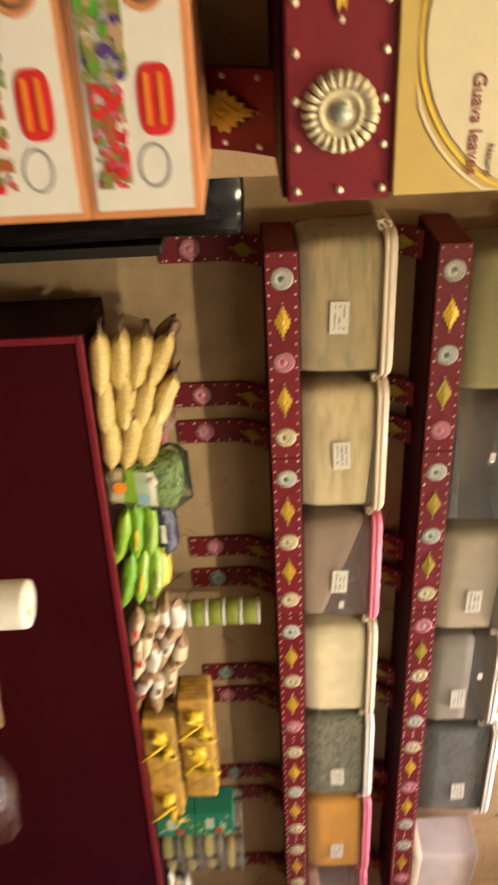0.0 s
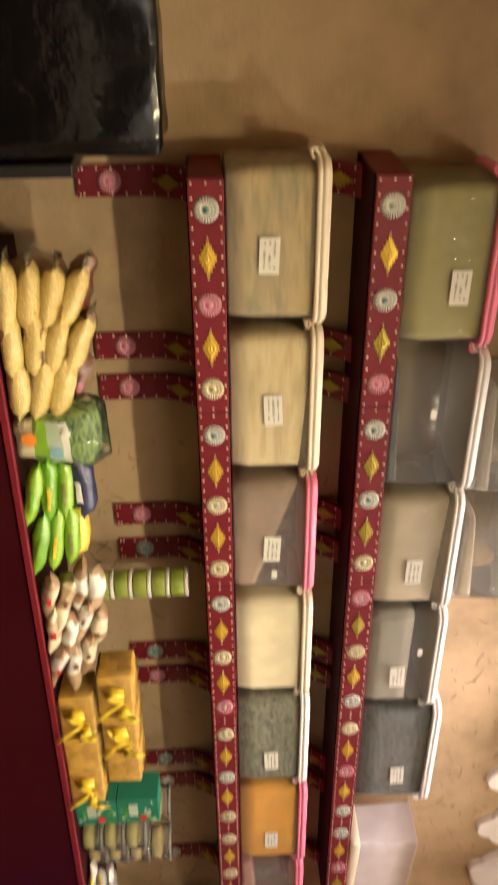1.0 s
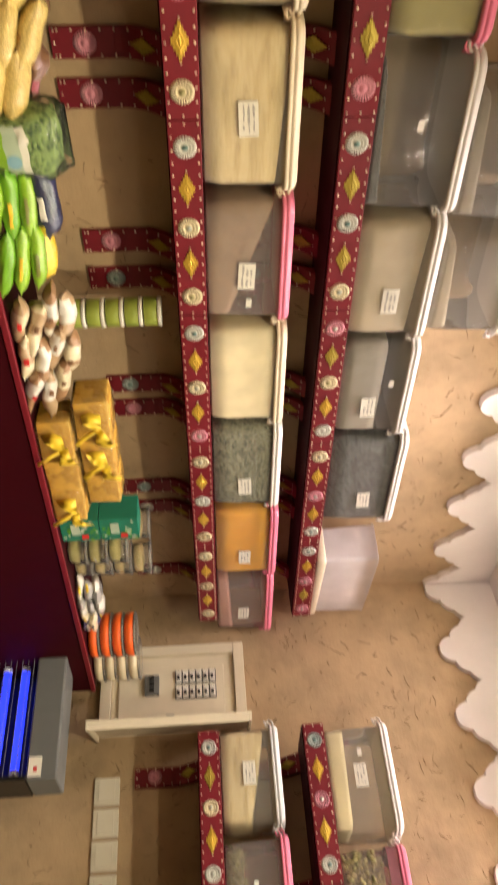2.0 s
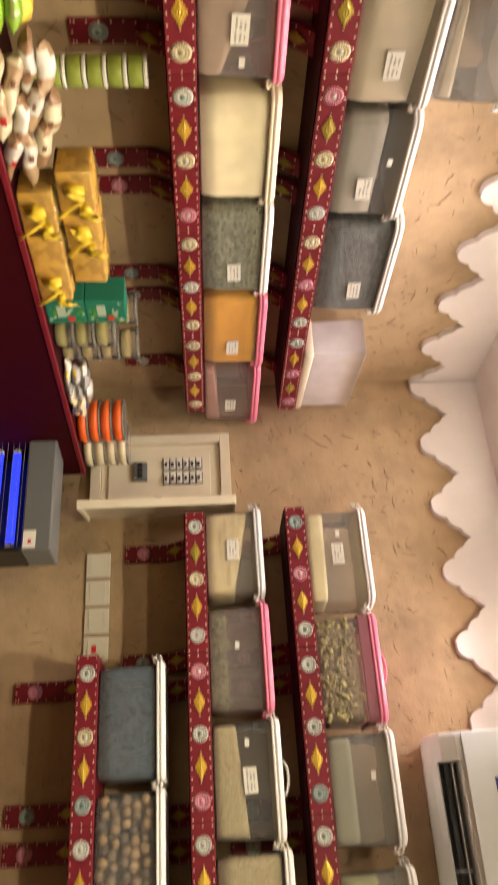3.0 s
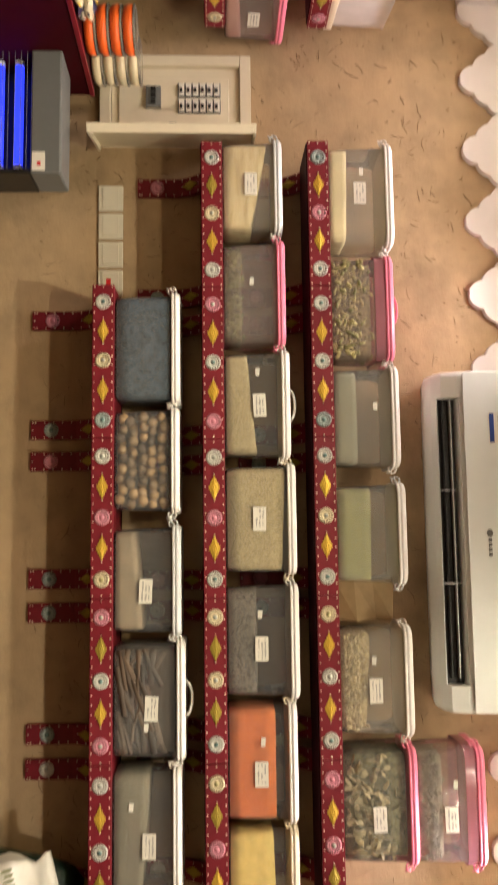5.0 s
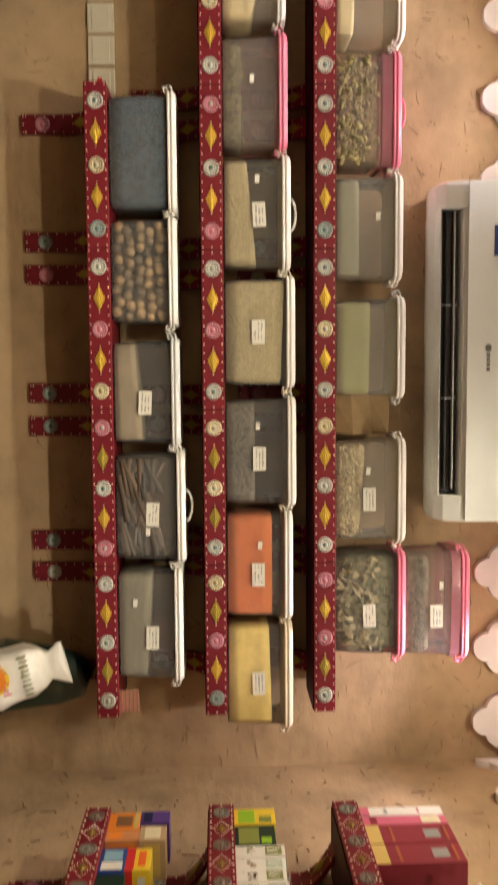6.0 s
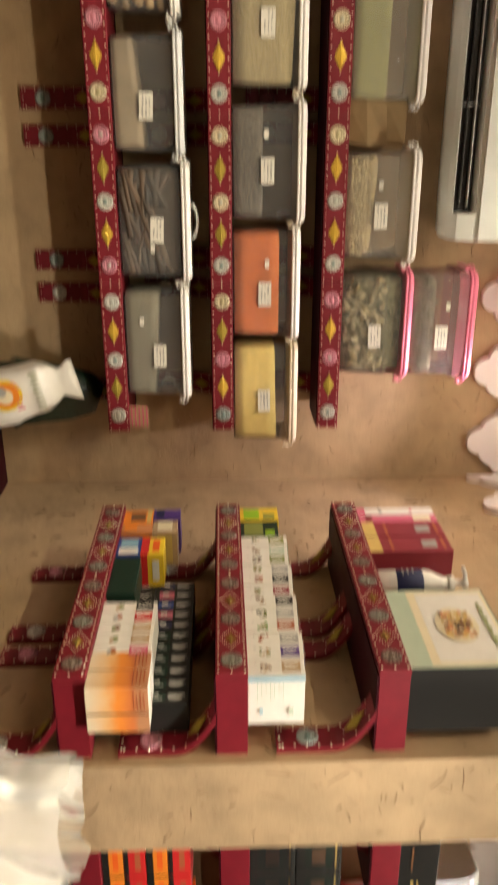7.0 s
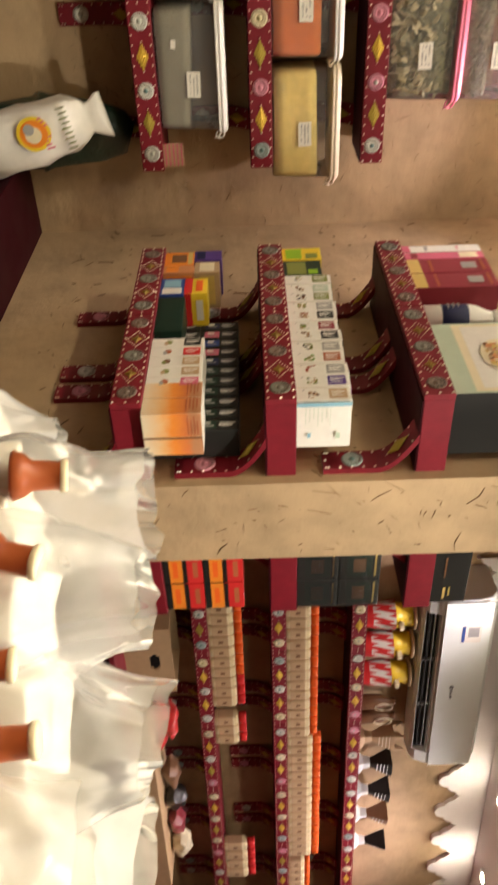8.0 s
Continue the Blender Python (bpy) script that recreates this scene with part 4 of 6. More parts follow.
# loose pieces that show at the front of some tubs
def loose(words, shape, mat, top, count, seed, name, note):
    """Scatters pieces inside the tub whose label holds the words, close behind its front wall and on top of its heap."""
    rng = random.Random(seed)
    t = next(o for o in scene.objects if o.name.startswith("storage_tub") and words in str(o["label"]))
    w = max(abs(v.co.x) for v in t.children[0].data.vertices) - 0.020
    for child in t.children:
        if child.name.startswith("filling"):
            child.scale = (0.95, 0.87, 0.97)
    bm = bmesh.new()
    for _ in range(count):
        x, z = rng.uniform(-w, w), rng.uniform(0.014, top)
        y = rng.uniform(-0.0735, -0.064) if z < top - 0.02 else rng.uniform(-0.0735, 0.06)
        m = pose(x, y, z, rng.uniform(0, 360), rng.uniform(0, 360), rng.uniform(0, 360))
        if shape == "curl":
            r, turn = rng.uniform(0.008, 0.015), rng.uniform(1.2, 2.2)
            sweep(bm, [m @ Vector((r * math.cos(a), rng.uniform(-.001, .001), r * math.sin(a))) for a in [turn * i / 4 for i in range(5)]], rng.uniform(0.0034, 0.0052))
        elif shape == "stick":
            ln = rng.uniform(0.04, 0.095)
            a = rng.gauss(1.25, 0.45)
            p0 = Vector((max(-w, x - ln * math.sin(a)), y - 0.002, max(0.012, z - ln * math.cos(a) * 0.6)))
            p1 = Vector((min(w, x + ln * math.sin(a)), y - 0.002, min(0.148, z + ln * math.cos(a) * 0.6)))
            sweep(bm, [p0, (p0 + p1) / 2 + Vector((0, -0.0015, rng.uniform(-.004, .004))), p1], rng.uniform(0.0055, 0.0105))
        else:
            size = {"pod": (0.0075, 0.0034, 0.0034), "flake": (0.017, 0.010, 0.0018), "chip": (0.012, 0.009, 0.003), "leaf": (0.009, 0.004, 0.0012)}[shape]
            k = rng.uniform(0.7, 1.25)
            bmesh.ops.create_icosphere(bm, subdivisions=1, radius=1, matrix=m @ Matrix.Diagonal((*[v * k for v in size], 1)))
    tagged(part(name, finish(name, bm, "b_" + mat, shape in ("pod", "curl", "stick")), t, label=note), kind="stuff")


loose("curly dried green pods", "curl", "curls", 0.112, 330, 1, "dried_filling", "curly dried green pods")
loose("cardamom pods", "pod", "pods", 0.075, 420, 2, "cardamom", "tan cardamom pods")
loose("brown and green dried flakes", "flake", "flakes", 0.146, 220, 3, "dried_filling", "dried brown and green flakes")
loose("rosy tub of green herb", "leaf", "sprigs", 0.075, 330, 4, "dried_sprigs", "small green sprigs")
loose("dark green leaves", "leaf", "leaves", 0.060, 230, 5, "dried_leaves", "small dark green leaves")
loose("curled bark sticks", "stick", "bark", 0.140, 46, 7, "bark", "rough brown bark sticks")

# round dried limes inside their tub, each a slightly uneven ball
rng = random.Random(5)
lime_tub = next(o for o in scene.objects if o.name.startswith("storage_tub") and "limes" in str(o["label"]))
balls = bmesh.new()
for layer, row, col in itertools.product(range(2), range(5), range(9)):
    r = rng.uniform(0.0130, 0.0160)
    p = Vector((-0.122 + 0.0295 * col + 0.013 * ((row + layer) % 2) + rng.uniform(-.005, .005), -0.060 + 0.024 * layer + rng.uniform(-.002, .002), 0.020 + 0.0285 * row + rng.uniform(-.006, .006)))
    if abs(p.x) < 0.124:
        bmesh.ops.create_icosphere(balls, subdivisions=2, radius=r, matrix=Matrix.Translation(p) @ pose(0, 0, 0, rng.uniform(0, 90), rng.uniform(0, 90)) @ Matrix.Diagonal((1, 1, rng.uniform(0.85, 1), 1)))
tagged(part("dried_limes", finish("dried_limes", balls, "b_limes", True), lime_tub, label="round brown dried limes"), kind="stuff")

# an unlidded frosted box turned corner-on, at the end of the upper shelf
t = thing("open_box", pose(-1.732, 2.228, A_UP + EDGE, 0, 0, 98), "frosted plastic box upturned on its cream lid", "plastic box")
part("body", tub_body(0.42, 0.130, 0.196, "frosted", 0.012), t)
bm = bmesh.new()
loft(bm, [ring(0.428, 0.133, 0.014, 0.0005), ring(0.434, 0.139, 0.016, 0.004), ring(0.434, 0.139, 0.016, 0.026), ring(0.426, 0.131, 0.014, 0.029)])
part("lid", finish("lid", bm, "lid_cream", True), t, label="cream lid under the upturned box")

# a folded brown paper bag between two tubs of the top shelf
bm = bmesh.new()
loft(bm, [ring(0.125, 0.05, 0.008, 0.0), ring(0.13, 0.055, 0.008, 0.06), ring(0.118, 0.03, 0.006, 0.12), ring(0.12, 0.008, 0.003, 0.168)])
bag = thing("paper_bag", pose(0.12, B_FRONT + 0.10, B_UP + EDGE), "creased brown paper bag standing between tubs", "paper bag")
part("bag", crumple(finish("bag", bm, "kraft"), 22, 0.014), bag)


# ---- fixtures on the back wall ----
def air_conditioner(m, label):
    ac = thing("air_conditioner", m, label, "air conditioner", "wall air conditioners")
    w, h = 0.965, 0.305
    prof = [(0, 0.02), (-0.10, 0.0), (-0.165, 0.006), (-0.190, 0.016), (-0.150, 0.040), (-0.155, 0.070), (-0.214, 0.076), (-0.226, 0.11), (-0.224, 0.22), (-0.208, 0.275), (-0.17, h), (0, h)]
    bm = bmesh.new()
    loft(bm, [[(sx * (w / 2 - 0.075), y, z) for y, z in prof] for sx in (-1, 1)])
    part("casing", finish("casing", bm, "ac_white"), ac)
    cap = [(0, 0.022), (-0.10, 0.002), (-0.165, 0.008), (-0.200, 0.028), (-0.216, 0.070), (-0.224, 0.11), (-0.222, 0.22), (-0.206, 0.273), (-0.168, h - 0.002), (0, h - 0.002)]
    for s in (-1, 1):
        bm = bmesh.new()
        mid = (-0.11, 0.15)
        shrink = lambda k: [(mid[0] + (y - mid[0]) * k, mid[1] + (z - mid[1]) * k) for y, z in cap]
        loft(bm, [[(s * (w / 2 - 0.0755), y, z) for y, z in cap], [(s * (w / 2 - 0.012), y, z) for y, z in cap], [(s * (w / 2 - 0.003), y, z) for y, z in shrink(0.975)], [(s * w / 2, y, z) for y, z in shrink(0.94)]])
        part("end_cap", finish("end_cap", bm, "ac_white"), ac)
    part("outlet", box_mesh("outlet", (-w / 2 + 0.077, -0.178, 0.023), (w / 2 - 0.077, -0.152, 0.069), "black"), ac, label="dark air outlet")
    for z, mat in ((0.033, "black"), (0.055, "ac_grey")):
        bm = bmesh.new()
        for k in range(3):
            x0 = -w / 2 + 0.080 + k * 0.2657
            add_box(bm, (x0, -0.196, z - 0.0022), (x0 + 0.2597, -0.180, z + 0.0022), 0, 0.001)
        part("vane", finish("vane", bm, mat), ac, label="grey swing vane")
    fin = box_mesh("fin", (-0.002, -0.192, 0.021), (0.002, -0.179, 0.071), "ac_grey")
    for k in range(1, 3):
        part("fin", fin, ac, pose(-w / 2 + 0.077 + k * 0.2657, 0, 0))
    part("front_panel", box_mesh("front_panel", (-w / 2 + 0.004, -0.2295, 0.084), (w / 2 - 0.004, -0.2262, 0.272), "ac_white", 0.0015), ac, label="smooth white front panel")
    bm = bmesh.new()
    for k in range(4):
        add_box(bm, (-0.002 + k * 0.0135, -0.2308, 0.140), (0.0085 + k * 0.0135, -0.2297, 0.150), 0, 0.0004)
    loft(bm, [[(-0.016 + 0.011 * math.cos(a), y, 0.145 + 0.009 * math.sin(a)) for a in [i * math.pi / 6 for i in range(12)]] for y in (-0.2297, -0.2308)])
    part("badge", finish("badge", bm, "grey_metal"), ac, label="small grey maker's badge")
    bm = bmesh.new()
    add_box(bm, (-0.36, -0.2304, 0.155), (-0.27, -0.2297, 0.235), 0)
    add_box(bm, (-0.357, -0.2310, 0.157), (-0.273, -0.2305, 0.170), 1)
    add_box(bm, (-0.350, -0.2310, 0.182), (-0.300, -0.2305, 0.225), 2)
    part("energy_label", finish("energy_label", bm, ["paper", "p_blue", "p_grey"]), ac, label="paper energy label with a blue band")
    return ac


air_conditioner(pose(-0.049, WALL_B, 2.130), "white split air conditioner above the tubs")

# breaker panel with its cover swung open
bp = thing("breaker_panel", pose(-1.611, WALL_B, 1.142), "open cream breaker panel set in the plaster wall", "breaker panel")
W, H = 0.300, 0.484
bm = bmesh.new()
for a, b in (((0, -0.03, 0), (W, 0, 0.035)), ((0, -0.03, H - 0.035), (W, 0, H)), ((0, -0.03, 0.0355), (0.035, 0, H - 0.0355)), ((W - 0.035, -0.03, 0.0355), (W, 0, H - 0.0355))):
    add_box(bm, a, b, 0, 0.002)
part("frame", finish("frame", bm, "panel_cream"), bp)
part("inner_plate", box_mesh("inner_plate", (0.036, -0.012, 0.036), (W - 0.036, -0.001, H - 0.036), "panel_cream", 0.002), bp)
part("step_plate", box_mesh("step_plate", (0.075, -0.022, 0.06), (W - 0.04, -0.0125, H - 0.07), "panel_cream", 0.003), bp)
slot = box_mesh("breaker_strip", (-0.024, -0.026, -0.069), (0.024, -0.0225, 0.069), "grey_metal", 0.001)
sw_me = box_mesh("breaker", (-0.020, -0.034, -0.009), (0.020, -0.0265, 0.009), "p_white", 0.0015)
lever_me = box_mesh("lever", (-0.006, -0.043, -0.005), (0.006, -0.0345, 0.003), "black", 0.001)
for col, x in enumerate((0.118, 0.172)):
    st = part("breaker_strip", slot, bp, pose(x, 0, 0.318))
    for k in range(6):
        br = part("breaker", sw_me, st, pose(0, 0, -0.0565 + k * 0.0226))
for col, x in enumerate((0.118, 0.172)):
    for k in range(6):
        part("lever", lever_me, bp, pose(x + 0.006, 0, 0.318 - 0.0565 + k * 0.0226), label="black switch lever")
mb = part("main_breaker", box_mesh("main_breaker", (-0.034, -0.040, -0.024), (0.034, -0.0225, 0.024), "grey_metal", 0.002), bp, pose(0.145, 0, 0.172))
for k in range(3):
    part("lever", box_mesh("lever", (-0.007, -0.050, -0.008), (0.007, -0.0405, 0.008), "black", 0.001), mb, pose(-0.021 + k * 0.021, 0, 0))
bm = bmesh.new()
add_box(bm, (-0.008, -0.006, -0.004), (0.236, 0.006, H + 0.004), 0, 0.002)
for a, b in (((-0.008, 0.006, -0.004), (0.236, 0.022, 0.004)), ((-0.008, 0.006, H - 0.004), (0.236, 0.022, H + 0.004)), ((0.228, 0.006, 0.0045), (0.236, 0.022, H - 0.0045))):
    add_box(bm, a, b, 0, 0.001)
add_box(bm, (0.20, -0.012, H * 0.48), (0.215, -0.0065, H * 0.53), 1, 0.001)
part("door", finish("door", bm, ["panel_cream", "grey_metal"]), bp, pose(W + 0.002, -0.034, 0, 0, 0, -76), label="cream steel cover swung open")

for k in range(4):
    s = thing("light_switch", pose(-1.138 + k * 0.0925, WALL_B, 1.177), "square ivory switch plate on plaster" if k < 3 else "ivory switch plate with a red mark", "light switch", "switch plates")
    part("plate", box_mesh("plate", (-0.0415, -0.010, -0.039), (0.0415, 0, 0.039), "switch", 0.003), s)
    part("rocker", box_mesh("rocker", (-0.032, -0.014, -0.026), (0.032, -0.0105, 0.026), "switch", 0.002), s)
    if k == 3:
        part("indicator", box_mesh("indicator", (-0.012, -0.0155, -0.012), (0.012, -0.0143, 0.002), "p_red"), s, label="small red neon mark")

# insect killer with two violet tubes
uv = thing("insect_killer", pose(-1.456, 2.15, 0.747), "insect killer with two lit violet tubes", "insect killer")
L = 0.388
part("hood", box_mesh("hood", (0, 0, 0.250), (L, 0.13, 0.336), "grey_metal", 0.006), uv, label="grey steel top hood")
part("base_tray", box_mesh("base_tray", (0, 0, 0), (L, 0.13, 0.05), "grey_metal", 0.006), uv)
part("back_plate", box_mesh("back_plate", (0.006, 0.10, 0.0505), (L - 0.006, 0.125, 0.2495), "black"), uv)
for x in (0.0, L - 0.014):
    part("side_post", box_mesh("side_post", (x, 0.0, 0.0505), (x + 0.014, 0.13, 0.2495), "black", 0.002), uv)
for z in (0.205, 0.150):
    bm = bmesh.new()
    loft(bm, [[(x, 0.055 + 0.013 * math.cos(a), z + 0.013 * math.sin(a)) for a in [i * math.pi / 8 for i in range(16)]] for x in (0.045, L - 0.045)])
    tb = part("tube", finish("tube", bm, "tube", True), uv, label="glowing violet tube")
    for x0, x1 in ((0.0145, 0.0445), (L - 0.0445, L - 0.0145)):
        bm = bmesh.new()
        loft(bm, [[(x, 0.055 + 0.014 * math.cos(a), z + 0.014 * math.sin(a)) for a in [i * math.pi / 8 for i in range(16)]] for x in (x0, x1)])
        part("tube_holder", finish("tube_holder", bm, "ac_white", True), tb)
wire = bmesh.new()
sweep(wire, [(0.014, 0, 0), (L - 0.014, 0, 0)], 0.0011)
wire_me = finish("guard_wire", wire, "grey_metal")
for k in range(11):
    part("guard_wire", wire_me, uv, pose(0, 0.006, 0.066 + k * 0.0172), label="thin guard wire")
part("caution_sticker", box_mesh("caution_sticker", (L - 0.062, -0.0012, 0.256), (L - 0.008, -0.0002, 0.292), "paper"), uv)
part("caution_print", box_mesh("caution_print", (L - 0.034, -0.0020, 0.270), (L - 0.022, -0.0013, 0.280), "p_red"), uv)
part("wall_arm", box_mesh("wall_arm", (0.12, 0.126, 0.16), (0.24, WALL_B - 2.15, 0.20), "grey_metal"), uv)

# ---- the burgundy counter along the west wall ----
CT = 1.142
# the counter stands a little askew: its front runs from (-1.572, 0.254) towards the breaker panel
SKEW = 0.078
ct = thing("counter", pose(-1.572, 0.254, 0, 0, 0, 90 - math.degrees(math.atan(SKEW))), "tall dark burgundy counter along the plaster wall", "counter")
CL = 2.105


def slab(name, x0, y0, z0, x1, z1, mat):
    """A board cut along the wall behind the counter."""
    bm = bmesh.new()
    back = lambda x: 0.248 + SKEW * x
    loft(bm, [[(x0, y0, z), (x1, y0, z), (x1, back(x1), z), (x0, back(x0), z)] for z in (z0, z1)])
    return finish(name, bm, mat)


part("carcass", slab("carcass", 0.003, 0.008, 0, CL, CT - 0.013, "burgundy_dark"), ct)
# near-black top stands for the shade between the rim and the goods
part("top", slab("top", 0.002, 0.0125, CT - 0.0125, CL, CT, "burgundy_dark"), ct, label="dark burgundy top board")
part("top_rail", box_mesh("top_rail", (0, -0.002, CT - 0.0125), (CL, 0.012, CT + 0.001), "burgundy", 0.002), ct, label="lighter burgundy rim")
part("end_stile", box_mesh("end_stile", (0, -0.002, 0.08), (0.014, 0.0075, CT - 0.013), "burgundy", 0.002), ct, label="lighter burgundy rim")
# same burgundy as the rim, with its shading put into a darker colour
part("front_panel", box_mesh("front_panel", (0.0145, 0.003, 0.08), (CL, 0.0075, CT - 0.0135), "burgundy_deep"), ct)
part("plinth", box_mesh("plinth", (0.01, 0.0075, 0), (CL, 0.0079, 0.078), "black"), ct)


def on_counter(y, back, turn=0.0, up=0.0):
    """A spot on the counter: along the wall, and how far behind its front edge."""
    return pose(-1.572 + SKEW * (y - 0.254) - back, y, CT + up + 0.0005, 0, 0, 90 - math.degrees(math.atan(SKEW)) + turn)


def pillow(w, d, h, mat, seed, wrinkle=0.006, blunt=False):
    """A filled packet: puffed body with crimped flat ends."""
    bm = bmesh.new()
    rows = []
    for i, u in enumerate((-0.5, -0.46, -0.40, -0.28, -0.1, 0.1, 0.28, 0.40, 0.46, 0.5)):
        k = ((0.30, 0.62, 0.90, 0.98, 1, 1, 0.98, 0.90, 0.62, 0.30) if blunt else (0.05, 0.12, 0.70, 0.93, 1, 1, 0.93, 0.70, 0.12, 0.05))[i]
        s = ((0.55, 0.80, 0.94, 1, 1, 1, 1, 0.94, 0.80, 0.55) if blunt else (0.9, 0.9, 0.94, 0.98, 1, 1, 0.98, 0.94, 0.9, 0.9))[i]
        rows.append([(u * w, d / 2 * s * math.cos(a), h / 2 + h / 2 * k * math.sin(a)) for a in [j * math.pi / 8 for j in range(16)]])
    loft(bm, rows)
    return crumple(finish("packet", bm, mat, True), 26, wrinkle, seed)


def packet(name, m, size, mats, label, category, seed, prints=(), group="", wrinkle=0.006, fins=False, ends=""):
    """A soft packet with printed patches on its face."""
    t = thing(name, m, label, category, group)
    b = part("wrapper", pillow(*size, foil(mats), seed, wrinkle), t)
    if ends:
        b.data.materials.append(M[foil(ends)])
        for p in b.data.polygons:
            u = p.center.x / size[0]
            p.material_index = 1 if abs(u) > 0.33 or 0.1 < u < 0.25 else 0
    if fins:
        for sx in (-1, 1):
            bm = bmesh.new()
            add_box(bm, (sx * size[0] * 0.49 - 0.011 + sx * 0.010, -size[1] * 0.46, size[2] * 0.5 - 0.0012), (sx * size[0] * 0.49 + 0.011 + sx * 0.010, size[1] * 0.46, size[2] * 0.5 + 0.0012))
            bmesh.ops.subdivide_edges(bm, edges=bm.edges[:], cuts=3, use_grid_fill=True)
            part("crimped_end", crumple(finish("crimped_end", bm, "amber_fin", True), 60, 0.008, seed + sx), t, label="crinkled clear film end")
    for x, z, w, h, mat in prints:
        bm = bmesh.new()
        n = 7
        grid = [[bm.verts.new((x + w * (i / (n - 1) - 0.5), -size[1] / 2 * math.sqrt(max(0.03, 1 - min(0.97, ((z + h * (j / (n - 1) - 0.5)) / (size[2] / 2) - 1) ** 2))) - 0.006, z + h * (j / (n - 1) - 0.5))) for i in range(n)] for j in range(n)]
        for j in range(n - 1):
            for i in range(n - 1):
                bm.faces.new((grid[j][i], grid[j][i + 1], grid[j + 1][i + 1], grid[j + 1][i]))
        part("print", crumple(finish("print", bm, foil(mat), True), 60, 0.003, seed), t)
    return t


rng = random.Random(11)
# packets of short pasta, four high, leaning into each other
for col, y in enumerate((0.318, 0.404, 0.486)):
    for row in range(4 if col < 2 else 3):
        packet("pasta_packet", on_counter(y + 0.004 * row, 0.034 + 0.012 * row, rng.uniform(-6, 6), 0.036 * row) @ pose(0, 0, 0, 0, 6 + 5 * row + rng.uniform(-5, 5), 0), (rng.uniform(0.112, 0.124), rng.uniform(0.050, 0.058), rng.uniform(0.038, 0.046)), "s_macaroni",
               "clear packet of yellow short pasta lying in a stack", "pasta packet", 30 + col * 4 + row, group="stacked pasta packets", wrinkle=0.005, fins=True)
for k, y in enumerate((0.325, 0.405, 0.485)):
    packet("snack_packet", on_counter(y, 0.115, rng.uniform(-9, 9), 0.122 - 0.012 * k) @ pose(0, 0, 0, 0, 14, 0), (0.11, 0.05, 0.040), "p_brown", "brown printed packet behind the pasta", "snack packet", 50 + k,
           [(-0.02, 0.028, 0.035, 0.010, "p_copper"), (0.03, 0.030, 0.02, 0.010, "p_maroon")], wrinkle=0.022)
    packet("snack_packet", on_counter(y, 0.135, rng.uniform(-9, 9), 0.0), (0.10, 0.09, 0.115), "p_tan", "bulging tan packet against the wall", "snack packet", 60 + k, wrinkle=0.016)
# the big bag of dried green leaves, its printed label on the lower half
g = thing("herb_bag", on_counter(0.592, 0.062, 4), "clear bag of dried green leaves, bright printed label", "herb bag")
bm = bmesh.new()
loft(bm, [ring(0.085, 0.06, 0.02, 0.0), ring(0.092, 0.085, 0.03, 0.035), ring(0.100, 0.095, 0.03, 0.075), ring(0.118, 0.090, 0.03, 0.115), ring(0.110, 0.062, 0.02, 0.142), ring(0.085, 0.016, 0.005, 0.155)])
bmesh.ops.subdivide_edges(bm, edges=bm.edges[:], cuts=2, use_grid_fill=True)
leaf_bits = granular("green_leaf_bits", (0.16, 0.24, 0.07), (0.035, 0.075, 0.02), 150)
for f in bm.faces:
    c = f.calc_center_median()
    if c.y < -0.010 and c.z < 0.108 and -0.043 < c.x < 0.046:
        f.material_index = 4 if c.z > 0.088 else 3 if c.z > 0.066 else 2 if c.z > 0.030 else 1
part("leaf_bag", crumple(finish("leaf_bag", bm, [leaf_bits, "p_cream", "p_lime", "p_mint", "p_white"], True), 30, 0.008, 2), g)
bm = bmesh.new()
loft(bm, [ring(0.090, 0.068, 0.02, 0.0005), ring(0.098, 0.098, 0.03, 0.035), ring(0.106, 0.108, 0.03, 0.075), ring(0.124, 0.102, 0.03, 0.118), ring(0.120, 0.072, 0.02, 0.148), ring(0.112, 0.018, 0.005, 0.166)])
bmesh.ops.subdivide_edges(bm, edges=bm.edges[:], cuts=2, use_grid_fill=True)
part("bag_film", crumple(finish("bag_film", bm, "wrap", True), 34, 0.010, 5), g, label="clear crinkled film").visible_shadow = False
for k, (x, z, r, mat) in enumerate(((-0.010, 0.030, 0.014, "p_orange"), (0.020, 0.076, 0.013, "p_sky"), (-0.02, 0.098, 0.009, "p_white"))):
    bm = bmesh.new()
    loft(bm, [[(x + r * q * math.cos(a), -0.0495 - 0.001 * (1 - q), z + r * q * math.sin(a)) for a in [i * math.pi / 10 for i in range(20)]] for q in (1.0, 0.1)], bottom=False)
    part("print", finish("print", bm, mat), g, label="bright printed patch")
# flat green packets standing three deep, two along, and a dark blue one on them
for k in range(6):
    along, up = k // 3, k % 3
    packet("seasoning_packet", on_counter(0.702 + 0.112 * along, 0.034 + 0.010 * up, rng.uniform(-5, 5), 0.001 + 0.029 * up) @ pose(0, 0, 0, 0, 9 + rng.uniform(-5, 7), 0), (0.142, 0.046, 0.036), ("p_lime", "p_leaf", "p_lime")[(k + along) % 3],
           "bright green glossy seasoning packet in a pile", "seasoning packet", 80 + k, [(0.01, 0.020, 0.05, 0.006, ("p_leaf", "p_yellow", "p_olive")[k % 3])], "green seasoning packets", 0.005)
packet("seasoning_packet", on_counter(0.712, 0.070, 6, 0.080), (0.150, 0.06, 0.052), "p_navy", "dark blue glossy packet on green packets", "seasoning packet", 91,
       [(0.0, 0.024, 0.05, 0.012, "p_white"), (0.045, 0.016, 0.014, 0.012, "p_yellow")])
